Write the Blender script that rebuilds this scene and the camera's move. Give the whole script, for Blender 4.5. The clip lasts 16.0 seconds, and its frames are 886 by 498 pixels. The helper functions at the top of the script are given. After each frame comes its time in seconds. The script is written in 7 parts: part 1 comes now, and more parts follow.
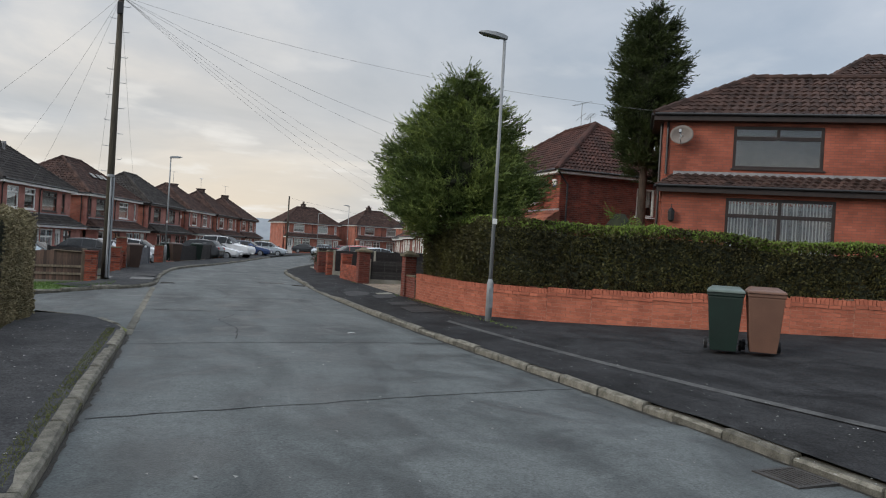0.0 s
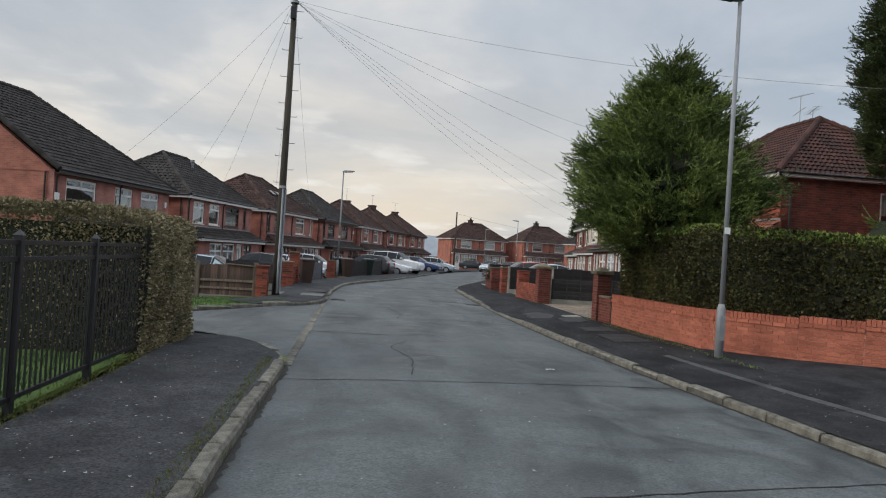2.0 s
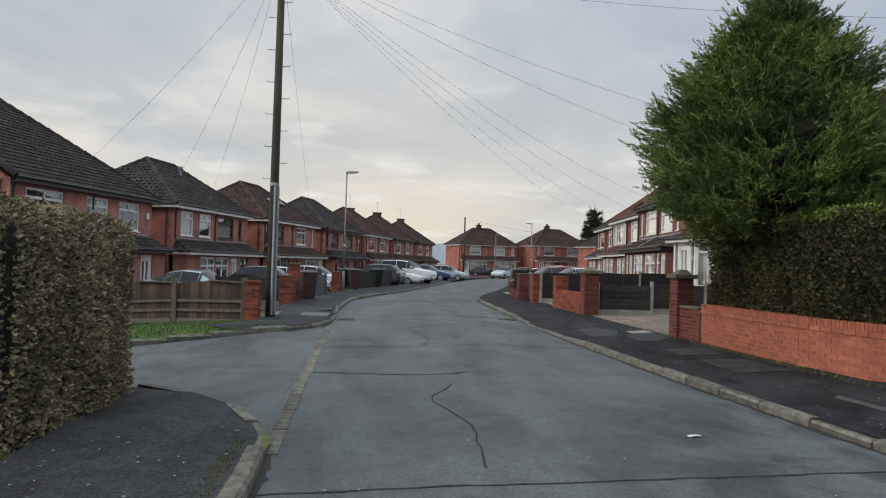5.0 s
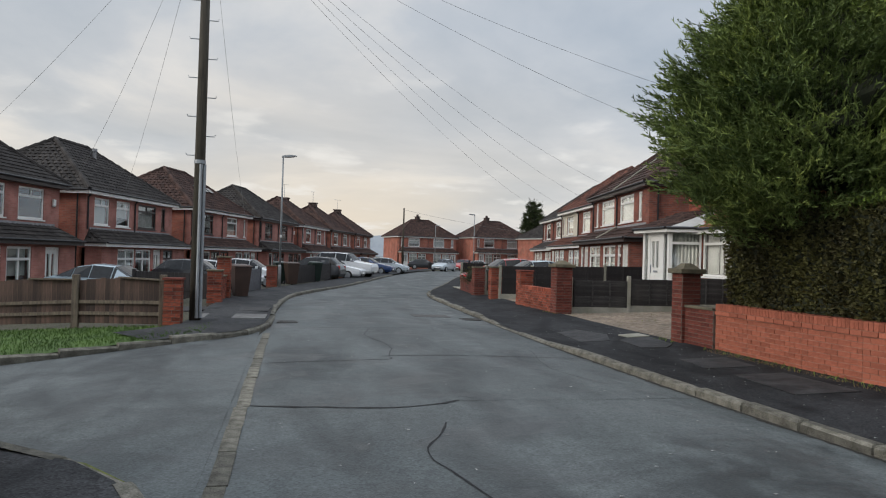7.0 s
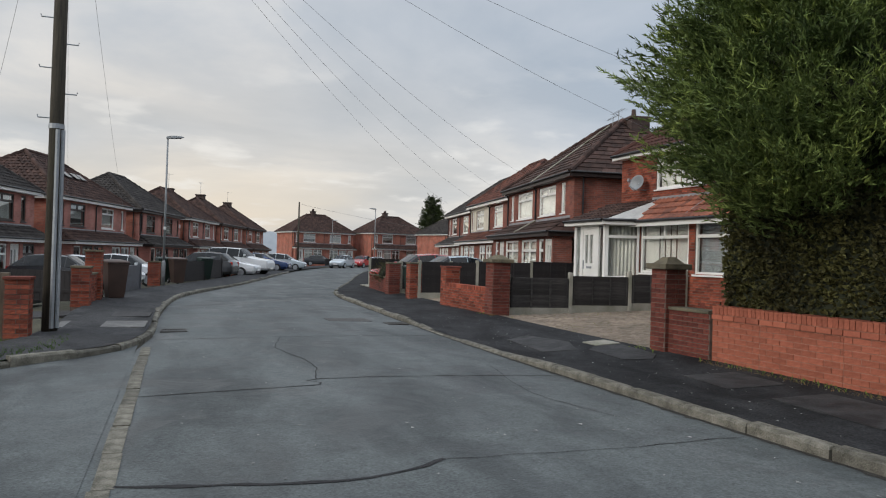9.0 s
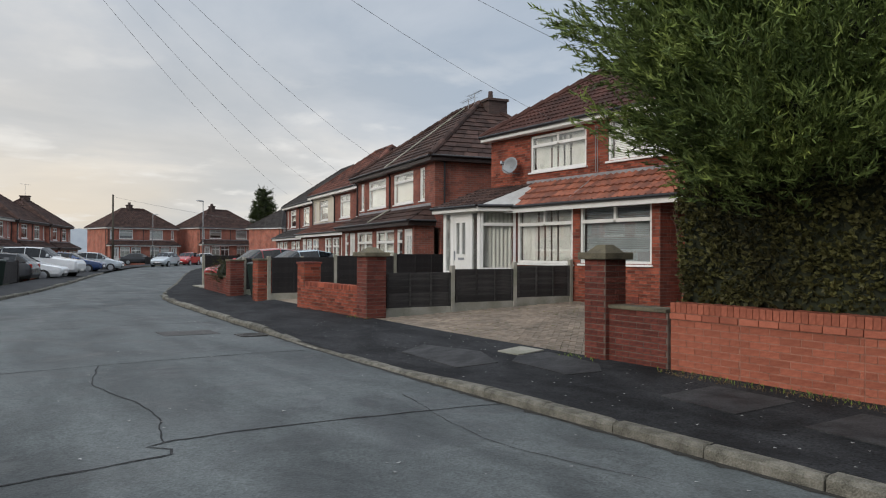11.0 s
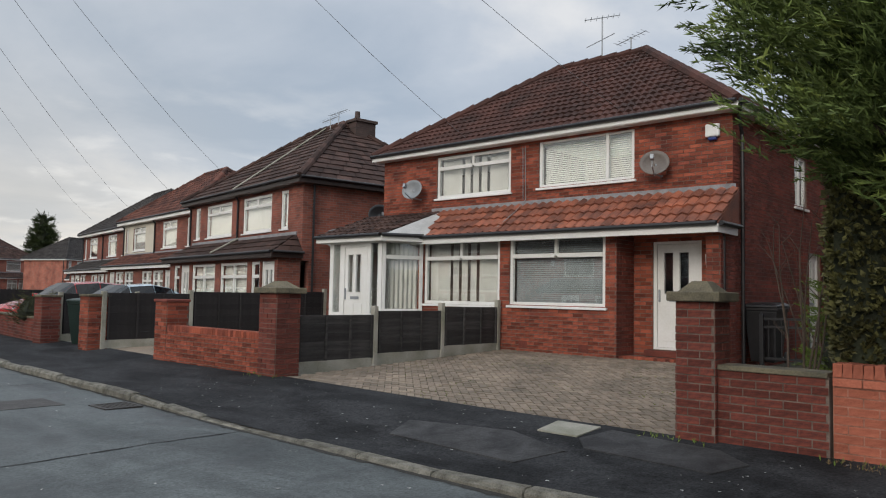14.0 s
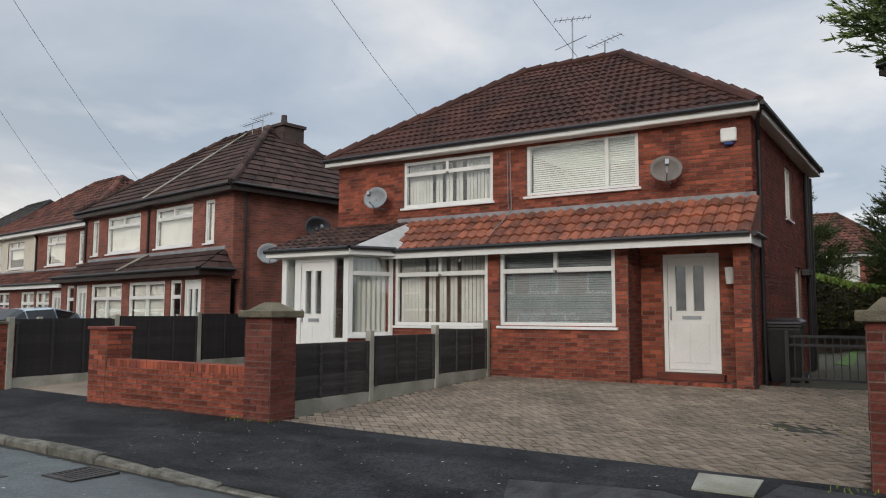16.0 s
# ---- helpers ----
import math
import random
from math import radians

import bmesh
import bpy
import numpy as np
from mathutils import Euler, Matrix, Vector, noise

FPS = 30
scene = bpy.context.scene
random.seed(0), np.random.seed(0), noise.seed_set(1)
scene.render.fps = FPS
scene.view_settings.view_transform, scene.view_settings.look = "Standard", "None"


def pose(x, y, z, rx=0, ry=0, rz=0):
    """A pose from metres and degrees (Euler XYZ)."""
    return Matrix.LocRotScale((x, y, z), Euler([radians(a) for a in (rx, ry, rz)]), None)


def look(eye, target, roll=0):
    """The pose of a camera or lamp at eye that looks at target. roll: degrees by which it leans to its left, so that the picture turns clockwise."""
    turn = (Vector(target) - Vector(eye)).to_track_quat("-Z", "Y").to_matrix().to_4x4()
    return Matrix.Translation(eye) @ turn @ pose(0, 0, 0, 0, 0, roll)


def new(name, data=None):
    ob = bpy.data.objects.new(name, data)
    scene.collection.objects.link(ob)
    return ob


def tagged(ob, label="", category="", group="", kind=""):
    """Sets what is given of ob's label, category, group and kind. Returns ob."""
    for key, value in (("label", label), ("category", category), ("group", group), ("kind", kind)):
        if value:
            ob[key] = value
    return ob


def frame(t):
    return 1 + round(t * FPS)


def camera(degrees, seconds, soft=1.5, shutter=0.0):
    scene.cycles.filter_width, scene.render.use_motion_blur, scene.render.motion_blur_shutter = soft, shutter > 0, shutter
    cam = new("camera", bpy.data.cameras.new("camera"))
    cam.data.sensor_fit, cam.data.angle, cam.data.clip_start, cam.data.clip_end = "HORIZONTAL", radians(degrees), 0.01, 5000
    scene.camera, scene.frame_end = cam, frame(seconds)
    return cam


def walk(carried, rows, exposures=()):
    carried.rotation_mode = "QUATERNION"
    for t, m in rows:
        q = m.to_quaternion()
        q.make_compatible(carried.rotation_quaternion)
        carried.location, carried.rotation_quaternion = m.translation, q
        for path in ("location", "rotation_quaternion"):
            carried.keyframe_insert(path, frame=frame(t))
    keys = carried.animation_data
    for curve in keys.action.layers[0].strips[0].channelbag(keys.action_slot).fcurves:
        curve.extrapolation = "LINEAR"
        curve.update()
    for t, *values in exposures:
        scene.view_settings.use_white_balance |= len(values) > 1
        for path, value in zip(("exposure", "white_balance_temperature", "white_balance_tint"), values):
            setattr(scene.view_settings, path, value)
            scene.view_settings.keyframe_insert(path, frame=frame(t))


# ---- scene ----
cam = camera(62.1, 16.0, 1.1)
METRES, EYE, TILT, LEAN, TURN = 22.394, 1.59, 0.0, 0.0, -19.5
ROWS = [
    (0.0, 0.0, 0.0, 0.0, -0.0, 0.02, -3.44),
    (0.5, -0.0117, 0.028, -0.0007, 4.81, -0.48, -3.35),
    (1.0, -0.0205, 0.0579, -0.0022, 8.4, -0.72, -3.09),
    (1.5, -0.0304, 0.0889, -0.0025, 10.89, -0.25, -3.45),
    (2.0, -0.0397, 0.122, -0.0033, 12.72, 0.53, -3.72),
    (2.5, -0.0504, 0.1513, -0.0024, 13.81, 1.05, -3.63),
    (3.0, -0.0604, 0.1836, -0.0044, 15.15, 1.31, -3.2),
    (5.5, -0.1243, 0.3295, -0.006, 11.92, 0.93, -1.38),
    (6.0, -0.1367, 0.3578, -0.0061, 10.17, 0.73, -1.62),
    (6.5, -0.1486, 0.3868, -0.0063, 8.92, 0.79, -1.74),
    (7.0, -0.1626, 0.4147, -0.0061, 7.93, 0.66, -1.7),
    (7.5, -0.1739, 0.4445, -0.0077, 7.16, 0.56, -1.52),
    (8.0, -0.1862, 0.4726, -0.0079, 6.19, 0.6, -1.45),
    (8.5, -0.1971, 0.5027, -0.0095, 3.72, 0.83, -1.57),
    (9.0, -0.2077, 0.5339, -0.0098, -0.39, 0.65, -1.73),
    (9.5, -0.2162, 0.5628, -0.0105, -4.29, 0.41, -1.65),
    (12.0, -0.252, 0.7154, -0.0097, -19.52, 1.14, -0.25),
    (12.5, -0.2623, 0.7432, -0.01, -22.86, 1.97, -0.83),
    (13.0, -0.2714, 0.7739, -0.0112, -25.44, 2.63, -1.04),
    (13.5, -0.2822, 0.8005, -0.0117, -27.42, 3.05, -1.22),
    (14.0, -0.2918, 0.8283, -0.0126, -29.05, 3.55, -1.09),
    (14.5, -0.301, 0.8564, -0.0119, -31.22, 3.88, -0.61),
    (15.0, -0.3097, 0.8847, -0.0112, -33.97, 4.43, -0.39),
    (15.5, -0.3171, 0.9137, -0.0108, -36.64, 4.99, -0.32),
    (16.0, -0.3247, 0.9427, -0.0113, -38.33, 5.03, -0.24),
]
walk(cam, [(t, pose(0, 0, EYE, TILT, LEAN, TURN) @ pose(METRES * x, METRES * y, METRES * z, 90 + pitch, roll, yaw)) for t, x, y, z, yaw, pitch, roll in ROWS])

# ---- world and sun ----
world = bpy.data.worlds.new("sky")
scene.world = world
world.use_nodes = True
wn, wl = world.node_tree.nodes, world.node_tree.links
wn.clear()


def wnode(kind, **values):
    n = wn.new(kind)
    for key, value in values.items():
        n.inputs[key].default_value = value
    return n


SUN_EL, SUN_AZ = 24.0, 262.0
sky = wn.new("ShaderNodeTexSky")
sky.sky_type, sky.sun_disc = "NISHITA", False
sky.sun_elevation, sky.sun_rotation = radians(SUN_EL), radians(SUN_AZ)
sky.air_density, sky.dust_density = 1.0, 2.0
coord = wn.new("ShaderNodeTexCoord")
sep = wn.new("ShaderNodeSeparateXYZ")
wl.new(coord.outputs["Generated"], sep.inputs[0])
flat = wn.new("ShaderNodeMath"); flat.operation = "ADD"; flat.inputs[1].default_value = 0.16
up = wn.new("ShaderNodeMath"); up.operation = "MAXIMUM"; up.inputs[1].default_value = 0.0
wl.new(sep.outputs[2], up.inputs[0]); wl.new(up.outputs[0], flat.inputs[0])
dome = wn.new("ShaderNodeCombineXYZ")
for k in (0, 1):
    d = wn.new("ShaderNodeMath"); d.operation = "DIVIDE"
    wl.new(sep.outputs[k], d.inputs[0]); wl.new(flat.outputs[0], d.inputs[1]); wl.new(d.outputs[0], dome.inputs[k])
n1 = wnode("ShaderNodeTexNoise", Scale=0.75, Detail=8.0, Roughness=0.55, Distortion=0.35)
n2 = wnode("ShaderNodeTexNoise", Scale=0.33, Detail=3.0, Roughness=0.5)
wl.new(dome.outputs[0], n1.inputs["Vector"]); wl.new(dome.outputs[0], n2.inputs["Vector"])
cloud = wn.new("ShaderNodeValToRGB")
cloud.color_ramp.elements[0].position, cloud.color_ramp.elements[0].color = 0.36, (0.47, 0.53, 0.60, 1)
cloud.color_ramp.elements[1].position, cloud.color_ramp.elements[1].color = 0.64, (0.90, 0.88, 0.85, 1)
mid = cloud.color_ramp.elements.new(0.50); mid.color = (0.61, 0.65, 0.70, 1)
wl.new(n1.outputs["Fac"], cloud.inputs[0])
# a warm band low over the far end of the street
low = wn.new("ShaderNodeMapRange"); low.clamp = True
low.inputs["From Min"].default_value, low.inputs["From Max"].default_value = 0.30, 0.04
wl.new(sep.outputs[2], low.inputs["Value"])
west = wn.new("ShaderNodeVectorMath"); west.operation = "DOT_PRODUCT"; west.inputs[1].default_value = (-0.33, 0.94, 0.0)
wl.new(coord.outputs["Generated"], west.inputs[0])
westr = wn.new("ShaderNodeMapRange"); westr.clamp = True
westr.inputs["From Min"].default_value, westr.inputs["From Max"].default_value = 0.55, 1.0
wl.new(west.outputs["Value"], westr.inputs["Value"])
warmf = wn.new("ShaderNodeMath"); warmf.operation = "MULTIPLY"
wl.new(low.outputs[0], warmf.inputs[0]); wl.new(westr.outputs[0], warmf.inputs[1])
patch = wn.new("ShaderNodeMapRange"); patch.clamp = True
patch.inputs["From Min"].default_value, patch.inputs["From Max"].default_value = 0.36, 0.58
wl.new(n2.outputs["Fac"], patch.inputs["Value"])
warmg = wn.new("ShaderNodeMath"); warmg.operation = "MULTIPLY"
wl.new(warmf.outputs[0], warmg.inputs[0]); wl.new(patch.outputs[0], warmg.inputs[1])
warm = wn.new("ShaderNodeMixRGB"); warm.inputs["Color2"].default_value = (1.0, 0.86, 0.68, 1)
wl.new(warmg.outputs[0], warm.inputs["Fac"]); wl.new(cloud.outputs[0], warm.inputs["Color1"])
# small bright heaps of cloud low in the sky
n3 = wnode("ShaderNodeTexNoise", Scale=2.3, Detail=6.0, Roughness=0.5, Distortion=0.2)
wl.new(dome.outputs[0], n3.inputs["Vector"])
heap = wn.new("ShaderNodeMapRange"); heap.clamp = True; heap.interpolation_type = "SMOOTHSTEP"
heap.inputs["From Min"].default_value, heap.inputs["From Max"].default_value = 0.54, 0.70
wl.new(n3.outputs["Fac"], heap.inputs["Value"])
heapl = wn.new("ShaderNodeMath"); heapl.operation = "MULTIPLY"
wl.new(heap.outputs[0], heapl.inputs[0]); wl.new(low.outputs[0], heapl.inputs[1])
heaps = wn.new("ShaderNodeMixRGB"); heaps.inputs["Color2"].default_value = (1.0, 0.97, 0.92, 1)
wl.new(heapl.outputs[0], heaps.inputs["Fac"]); wl.new(warm.outputs[0], heaps.inputs["Color1"])
# cooler away from the low sun, warmer towards it
side = wn.new("ShaderNodeMapRange"); side.clamp = True
side.inputs["From Min"].default_value, side.inputs["From Max"].default_value = 0.45, 1.0
wl.new(west.outputs["Value"], side.inputs["Value"])
tone = wn.new("ShaderNodeMixRGB"); tone.inputs["Color1"].default_value, tone.inputs["Color2"].default_value = (0.97, 1.0, 1.05, 1), (1.01, 1.0, 0.985, 1)
wl.new(side.outputs[0], tone.inputs["Fac"])
tint = wn.new("ShaderNodeMixRGB"); tint.blend_type = "MULTIPLY"; tint.inputs["Fac"].default_value = 1.0
wl.new(heaps.outputs[0], tint.inputs["Color1"]); wl.new(tone.outputs[0], tint.inputs["Color2"])
bg_cloud, bg_sky, both = wn.new("ShaderNodeBackground"), wn.new("ShaderNodeBackground"), wn.new("ShaderNodeAddShader")
# the overcast dome grows brighter towards the zenith
zen = wn.new("ShaderNodeMapRange"); zen.clamp = True; zen.interpolation_type = "SMOOTHSTEP"
for key, value in (("From Min", 0.40), ("From Max", 0.95), ("To Min", 0.84), ("To Max", 2.05)):
    zen.inputs[key].default_value = value
wl.new(sep.outputs[2], zen.inputs["Value"]); wl.new(zen.outputs[0], bg_cloud.inputs["Strength"])
bg_sky.inputs["Strength"].default_value = 0.012
wl.new(tint.outputs[0], bg_cloud.inputs["Color"]); wl.new(sky.outputs[0], bg_sky.inputs["Color"])
wl.new(bg_cloud.outputs[0], both.inputs[0]); wl.new(bg_sky.outputs[0], both.inputs[1])
wl.new(both.outputs[0], wn.new("ShaderNodeOutputWorld").inputs["Surface"])

sun = new("sun", bpy.data.lights.new("sun", "SUN"))
sun.data.energy, sun.data.angle, sun.data.color = 1.45, radians(26), (1.0, 0.93, 0.84)
sun.matrix_world = look((-30 * math.cos(radians(SUN_EL)), -6, 30 * math.sin(radians(SUN_EL))), (0, 0, 0))


# ---- materials ----
def material(name, base, dark=None, rough=0.7, scale=8.0, fine=60.0, bump=0.2, metal=0.0, rand=0.0, amount=0.5, spec=0.5, streak=None):
    """A surface with variation at two scales; rand: how far single pieces differ."""
    m = bpy.data.materials.new(name)
    m.use_nodes = True
    n, l = m.node_tree.nodes, m.node_tree.links
    p = n["Principled BSDF"]
    tc = n.new("ShaderNodeTexCoord")
    vec = tc.outputs["Object"]
    if streak:
        mp = n.new("ShaderNodeMapping"); mp.inputs["Scale"].default_value = streak
        l.new(vec, mp.inputs["Vector"]); vec = mp.outputs[0]
    big = n.new("ShaderNodeTexNoise"); big.inputs["Scale"].default_value, big.inputs["Detail"].default_value = scale, 6
    small = n.new("ShaderNodeTexNoise"); small.inputs["Scale"].default_value, small.inputs["Detail"].default_value = fine, 4
    l.new(vec, big.inputs["Vector"]); l.new(vec, small.inputs["Vector"])
    mix = n.new("ShaderNodeMath"); mix.operation = "MULTIPLY_ADD"; mix.inputs[1].default_value = 0.35
    l.new(small.outputs["Fac"], mix.inputs[0])
    sc = n.new("ShaderNodeMath"); sc.operation = "MULTIPLY"; sc.inputs[1].default_value = 0.65
    l.new(big.outputs["Fac"], sc.inputs[0]); l.new(sc.outputs[0], mix.inputs[2])
    ramp = n.new("ShaderNodeValToRGB")
    d = dark or tuple(c * (1 - amount) for c in base)
    ramp.color_ramp.elements[0].position, ramp.color_ramp.elements[0].color = 0.36, (*d, 1)
    ramp.color_ramp.elements[1].position, ramp.color_ramp.elements[1].color = 0.62, (*base, 1)
    l.new(mix.outputs[0], ramp.inputs[0])
    out = ramp.outputs[0]
    if rand:
        info = n.new("ShaderNodeObjectInfo"); geo = n.new("ShaderNodeNewGeometry")
        a = n.new("ShaderNodeMath"); a.operation = "ADD"
        l.new(info.outputs["Random"], a.inputs[0]); l.new(geo.outputs["Random Per Island"], a.inputs[1])
        fr = n.new("ShaderNodeMath"); fr.operation = "FRACT"; l.new(a.outputs[0], fr.inputs[0])
        hsv = n.new("ShaderNodeHueSaturation")
        mr = n.new("ShaderNodeMapRange"); mr.inputs["To Min"].default_value, mr.inputs["To Max"].default_value = 1 - rand, 1 + rand * 0.6
        l.new(fr.outputs[0], mr.inputs["Value"]); l.new(mr.outputs[0], hsv.inputs["Value"]); l.new(out, hsv.inputs["Color"])
        out = hsv.outputs[0]
    l.new(out, p.inputs["Base Color"])
    p.inputs["Roughness"].default_value, p.inputs["Metallic"].default_value = rough, metal
    p.inputs["Specular IOR Level"].default_value = spec
    if bump:
        b = n.new("ShaderNodeBump"); b.inputs["Strength"].default_value, b.inputs["Distance"].default_value = bump, 0.02
        l.new(small.outputs["Fac"], b.inputs["Height"]); l.new(b.outputs[0], p.inputs["Normal"])
    return m


def brick_material(name, a, b, mortar, course=0.075, length=0.225, bump=0.5):
    """Brickwork for walls that stay far off, laid in the wall's own plane."""
    m = material(name, a, rough=0.85, bump=0)
    n, l = m.node_tree.nodes, m.node_tree.links
    p = n["Principled BSDF"]
    tc = n.new("ShaderNodeTexCoord"); s = n.new("ShaderNodeSeparateXYZ"); c = n.new("ShaderNodeCombineXYZ")
    l.new(tc.outputs["Object"], s.inputs[0])
    ad = n.new("ShaderNodeMath"); ad.operation = "ADD"
    l.new(s.outputs[0], ad.inputs[0]); l.new(s.outputs[1], ad.inputs[1]); l.new(ad.outputs[0], c.inputs[0]); l.new(s.outputs[2], c.inputs[1])
    br = n.new("ShaderNodeTexBrick")
    br.inputs["Color1"].default_value, br.inputs["Color2"].default_value, br.inputs["Mortar"].default_value = (*a, 1), (*b, 1), (*mortar, 1)
    br.inputs["Scale"].default_value = 1.0
    br.inputs["Brick Width"].default_value, br.inputs["Row Height"].default_value = length, course
    br.inputs["Mortar Size"].default_value, br.inputs["Mortar Smooth"].default_value = 0.006, 0.3
    l.new(c.outputs[0], br.inputs["Vector"])
    no = n.new("ShaderNodeTexNoise"); no.inputs["Scale"].default_value, no.inputs["Detail"].default_value = 1.3, 8
    l.new(tc.outputs["Object"], no.inputs["Vector"])
    mr = n.new("ShaderNodeMapRange"); mr.inputs["From Min"].default_value, mr.inputs["From Max"].default_value = 0.3, 0.7
    mr.inputs["To Min"].default_value, mr.inputs["To Max"].default_value = 0.65, 1.25
    l.new(no.outputs["Fac"], mr.inputs["Value"])
    hsv = n.new("ShaderNodeHueSaturation"); l.new(mr.outputs[0], hsv.inputs["Value"]); l.new(br.outputs["Color"], hsv.inputs["Color"])
    l.new(hsv.outputs[0], p.inputs["Base Color"])
    bp = n.new("ShaderNodeBump"); bp.invert = True; bp.inputs["Strength"].default_value, bp.inputs["Distance"].default_value = bump, 0.01
    l.new(br.outputs["Fac"], bp.inputs["Height"]); l.new(bp.outputs[0], p.inputs["Normal"])
    return m


def glass_material(name, tint=(0.9, 0.95, 0.95), rough=0.01):
    m = bpy.data.materials.new(name)
    m.use_nodes = True
    p = m.node_tree.nodes["Principled BSDF"]
    p.inputs["Base Color"].default_value = (*tint, 1)
    p.inputs["Roughness"].default_value, p.inputs["Transmission Weight"].default_value, p.inputs["IOR"].default_value = rough, 1.0, 1.75
    return m


BRICK_DARK = brick_material("red_brick", (0.27, 0.080, 0.05), (0.16, 0.052, 0.037), (0.17, 0.13, 0.11))
BRICK_ROW = brick_material("pale_red_brick", (0.40, 0.135, 0.09), (0.30, 0.098, 0.067), (0.27, 0.19, 0.15))
BRICK_PINK = brick_material("pinkish_facing_brick", (0.40, 0.170, 0.140), (0.33, 0.130, 0.105), (0.33, 0.20, 0.16), bump=0.3)
BRICK_SOOT = brick_material("sooty_brick", (0.075, 0.045, 0.038), (0.05, 0.032, 0.028), (0.06, 0.05, 0.045))
BRICK_SMOOTH = brick_material("orange_brick", (0.39, 0.112, 0.068), (0.30, 0.085, 0.052), (0.20, 0.095, 0.072), bump=0.9)
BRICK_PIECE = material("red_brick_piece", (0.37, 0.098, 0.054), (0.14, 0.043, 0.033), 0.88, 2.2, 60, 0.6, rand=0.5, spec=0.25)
# old weathered brick; also darkens house faces turned from the light
BRICK_OLD_SHADE = material("weathered_and_shaded_brick_piece", (0.24, 0.066, 0.046), (0.10, 0.038, 0.032), 0.88, 2.5, 60, 0.7, rand=0.32, spec=0.25)
BRICK_ORANGE = material("orange_brick_piece", (0.44, 0.145, 0.088), (0.30, 0.092, 0.058), 0.85, 2.2, 40, 0.5, rand=0.2, spec=0.25)
BRICK_GREY = material("grey_walling_stone", (0.20, 0.185, 0.15), (0.09, 0.085, 0.07), 0.9, 3, 50, 0.6, rand=0.4)
MORTAR = material("mortar", (0.19, 0.14, 0.115), rough=0.95, bump=0.4)
MORTAR_PALE = material("pale_mortar", (0.44, 0.21, 0.15), rough=0.95, bump=0.4)
TILE_BROWN = material("brown_roof_tile", (0.085, 0.050, 0.041), (0.036, 0.024, 0.021), 0.88, 2.5, 45, 0.4, rand=0.4, spec=0.2)
TILE_RED = material("red_roof_tile", (0.16, 0.065, 0.046), (0.05, 0.028, 0.024), 0.88, 2.0, 45, 0.4, rand=0.4, spec=0.2)
TILE_GREY = material("grey_roof_tile", (0.060, 0.054, 0.050), (0.027, 0.024, 0.023), 0.88, 2.5, 45, 0.4, rand=0.3, spec=0.2)
LEAD = material("lead_flashing", (0.30, 0.30, 0.31), (0.16, 0.16, 0.17), 0.6, 4, 50, 0.4)
WHITE = material("white_plastic", (0.78, 0.78, 0.76), (0.68, 0.68, 0.65), 0.35, 1.5, 30, 0.02)
CREAM = material("cream_render", (0.62, 0.58, 0.48), (0.52, 0.48, 0.40), 0.85, 2, 60, 0.3)
DARKWOOD = material("dark_brown_frame", (0.035, 0.022, 0.018), rough=0.45, bump=0.05)
BLACK = material("black_plastic", (0.018, 0.018, 0.02), rough=0.4, bump=0.02)
IRON = material("black_painted_iron", (0.012, 0.012, 0.014), rough=0.45, bump=0.1)
GLASS = glass_material("window_glass")
GLASS_DARK = material("dark_roof_glass", (0.10, 0.11, 0.12), rough=0.08, bump=0)
BLIND = material("white_blind", (0.66, 0.64, 0.60), (0.58, 0.56, 0.52), 0.7, 2, 20, 0)
# grey slats, darkened to look dim behind the pane's reflection
BLIND_DIMMED = material("dimmed_grey_blind", (0.27, 0.28, 0.29), (0.20, 0.21, 0.22), 0.6, 2, 20, 0)
CURTAIN = material("net_curtain", (0.58, 0.56, 0.52), (0.46, 0.44, 0.41), 0.9, 3, 40, 0.1)
INSIDE = material("room_wall", (0.22, 0.20, 0.18), rough=0.9, bump=0)
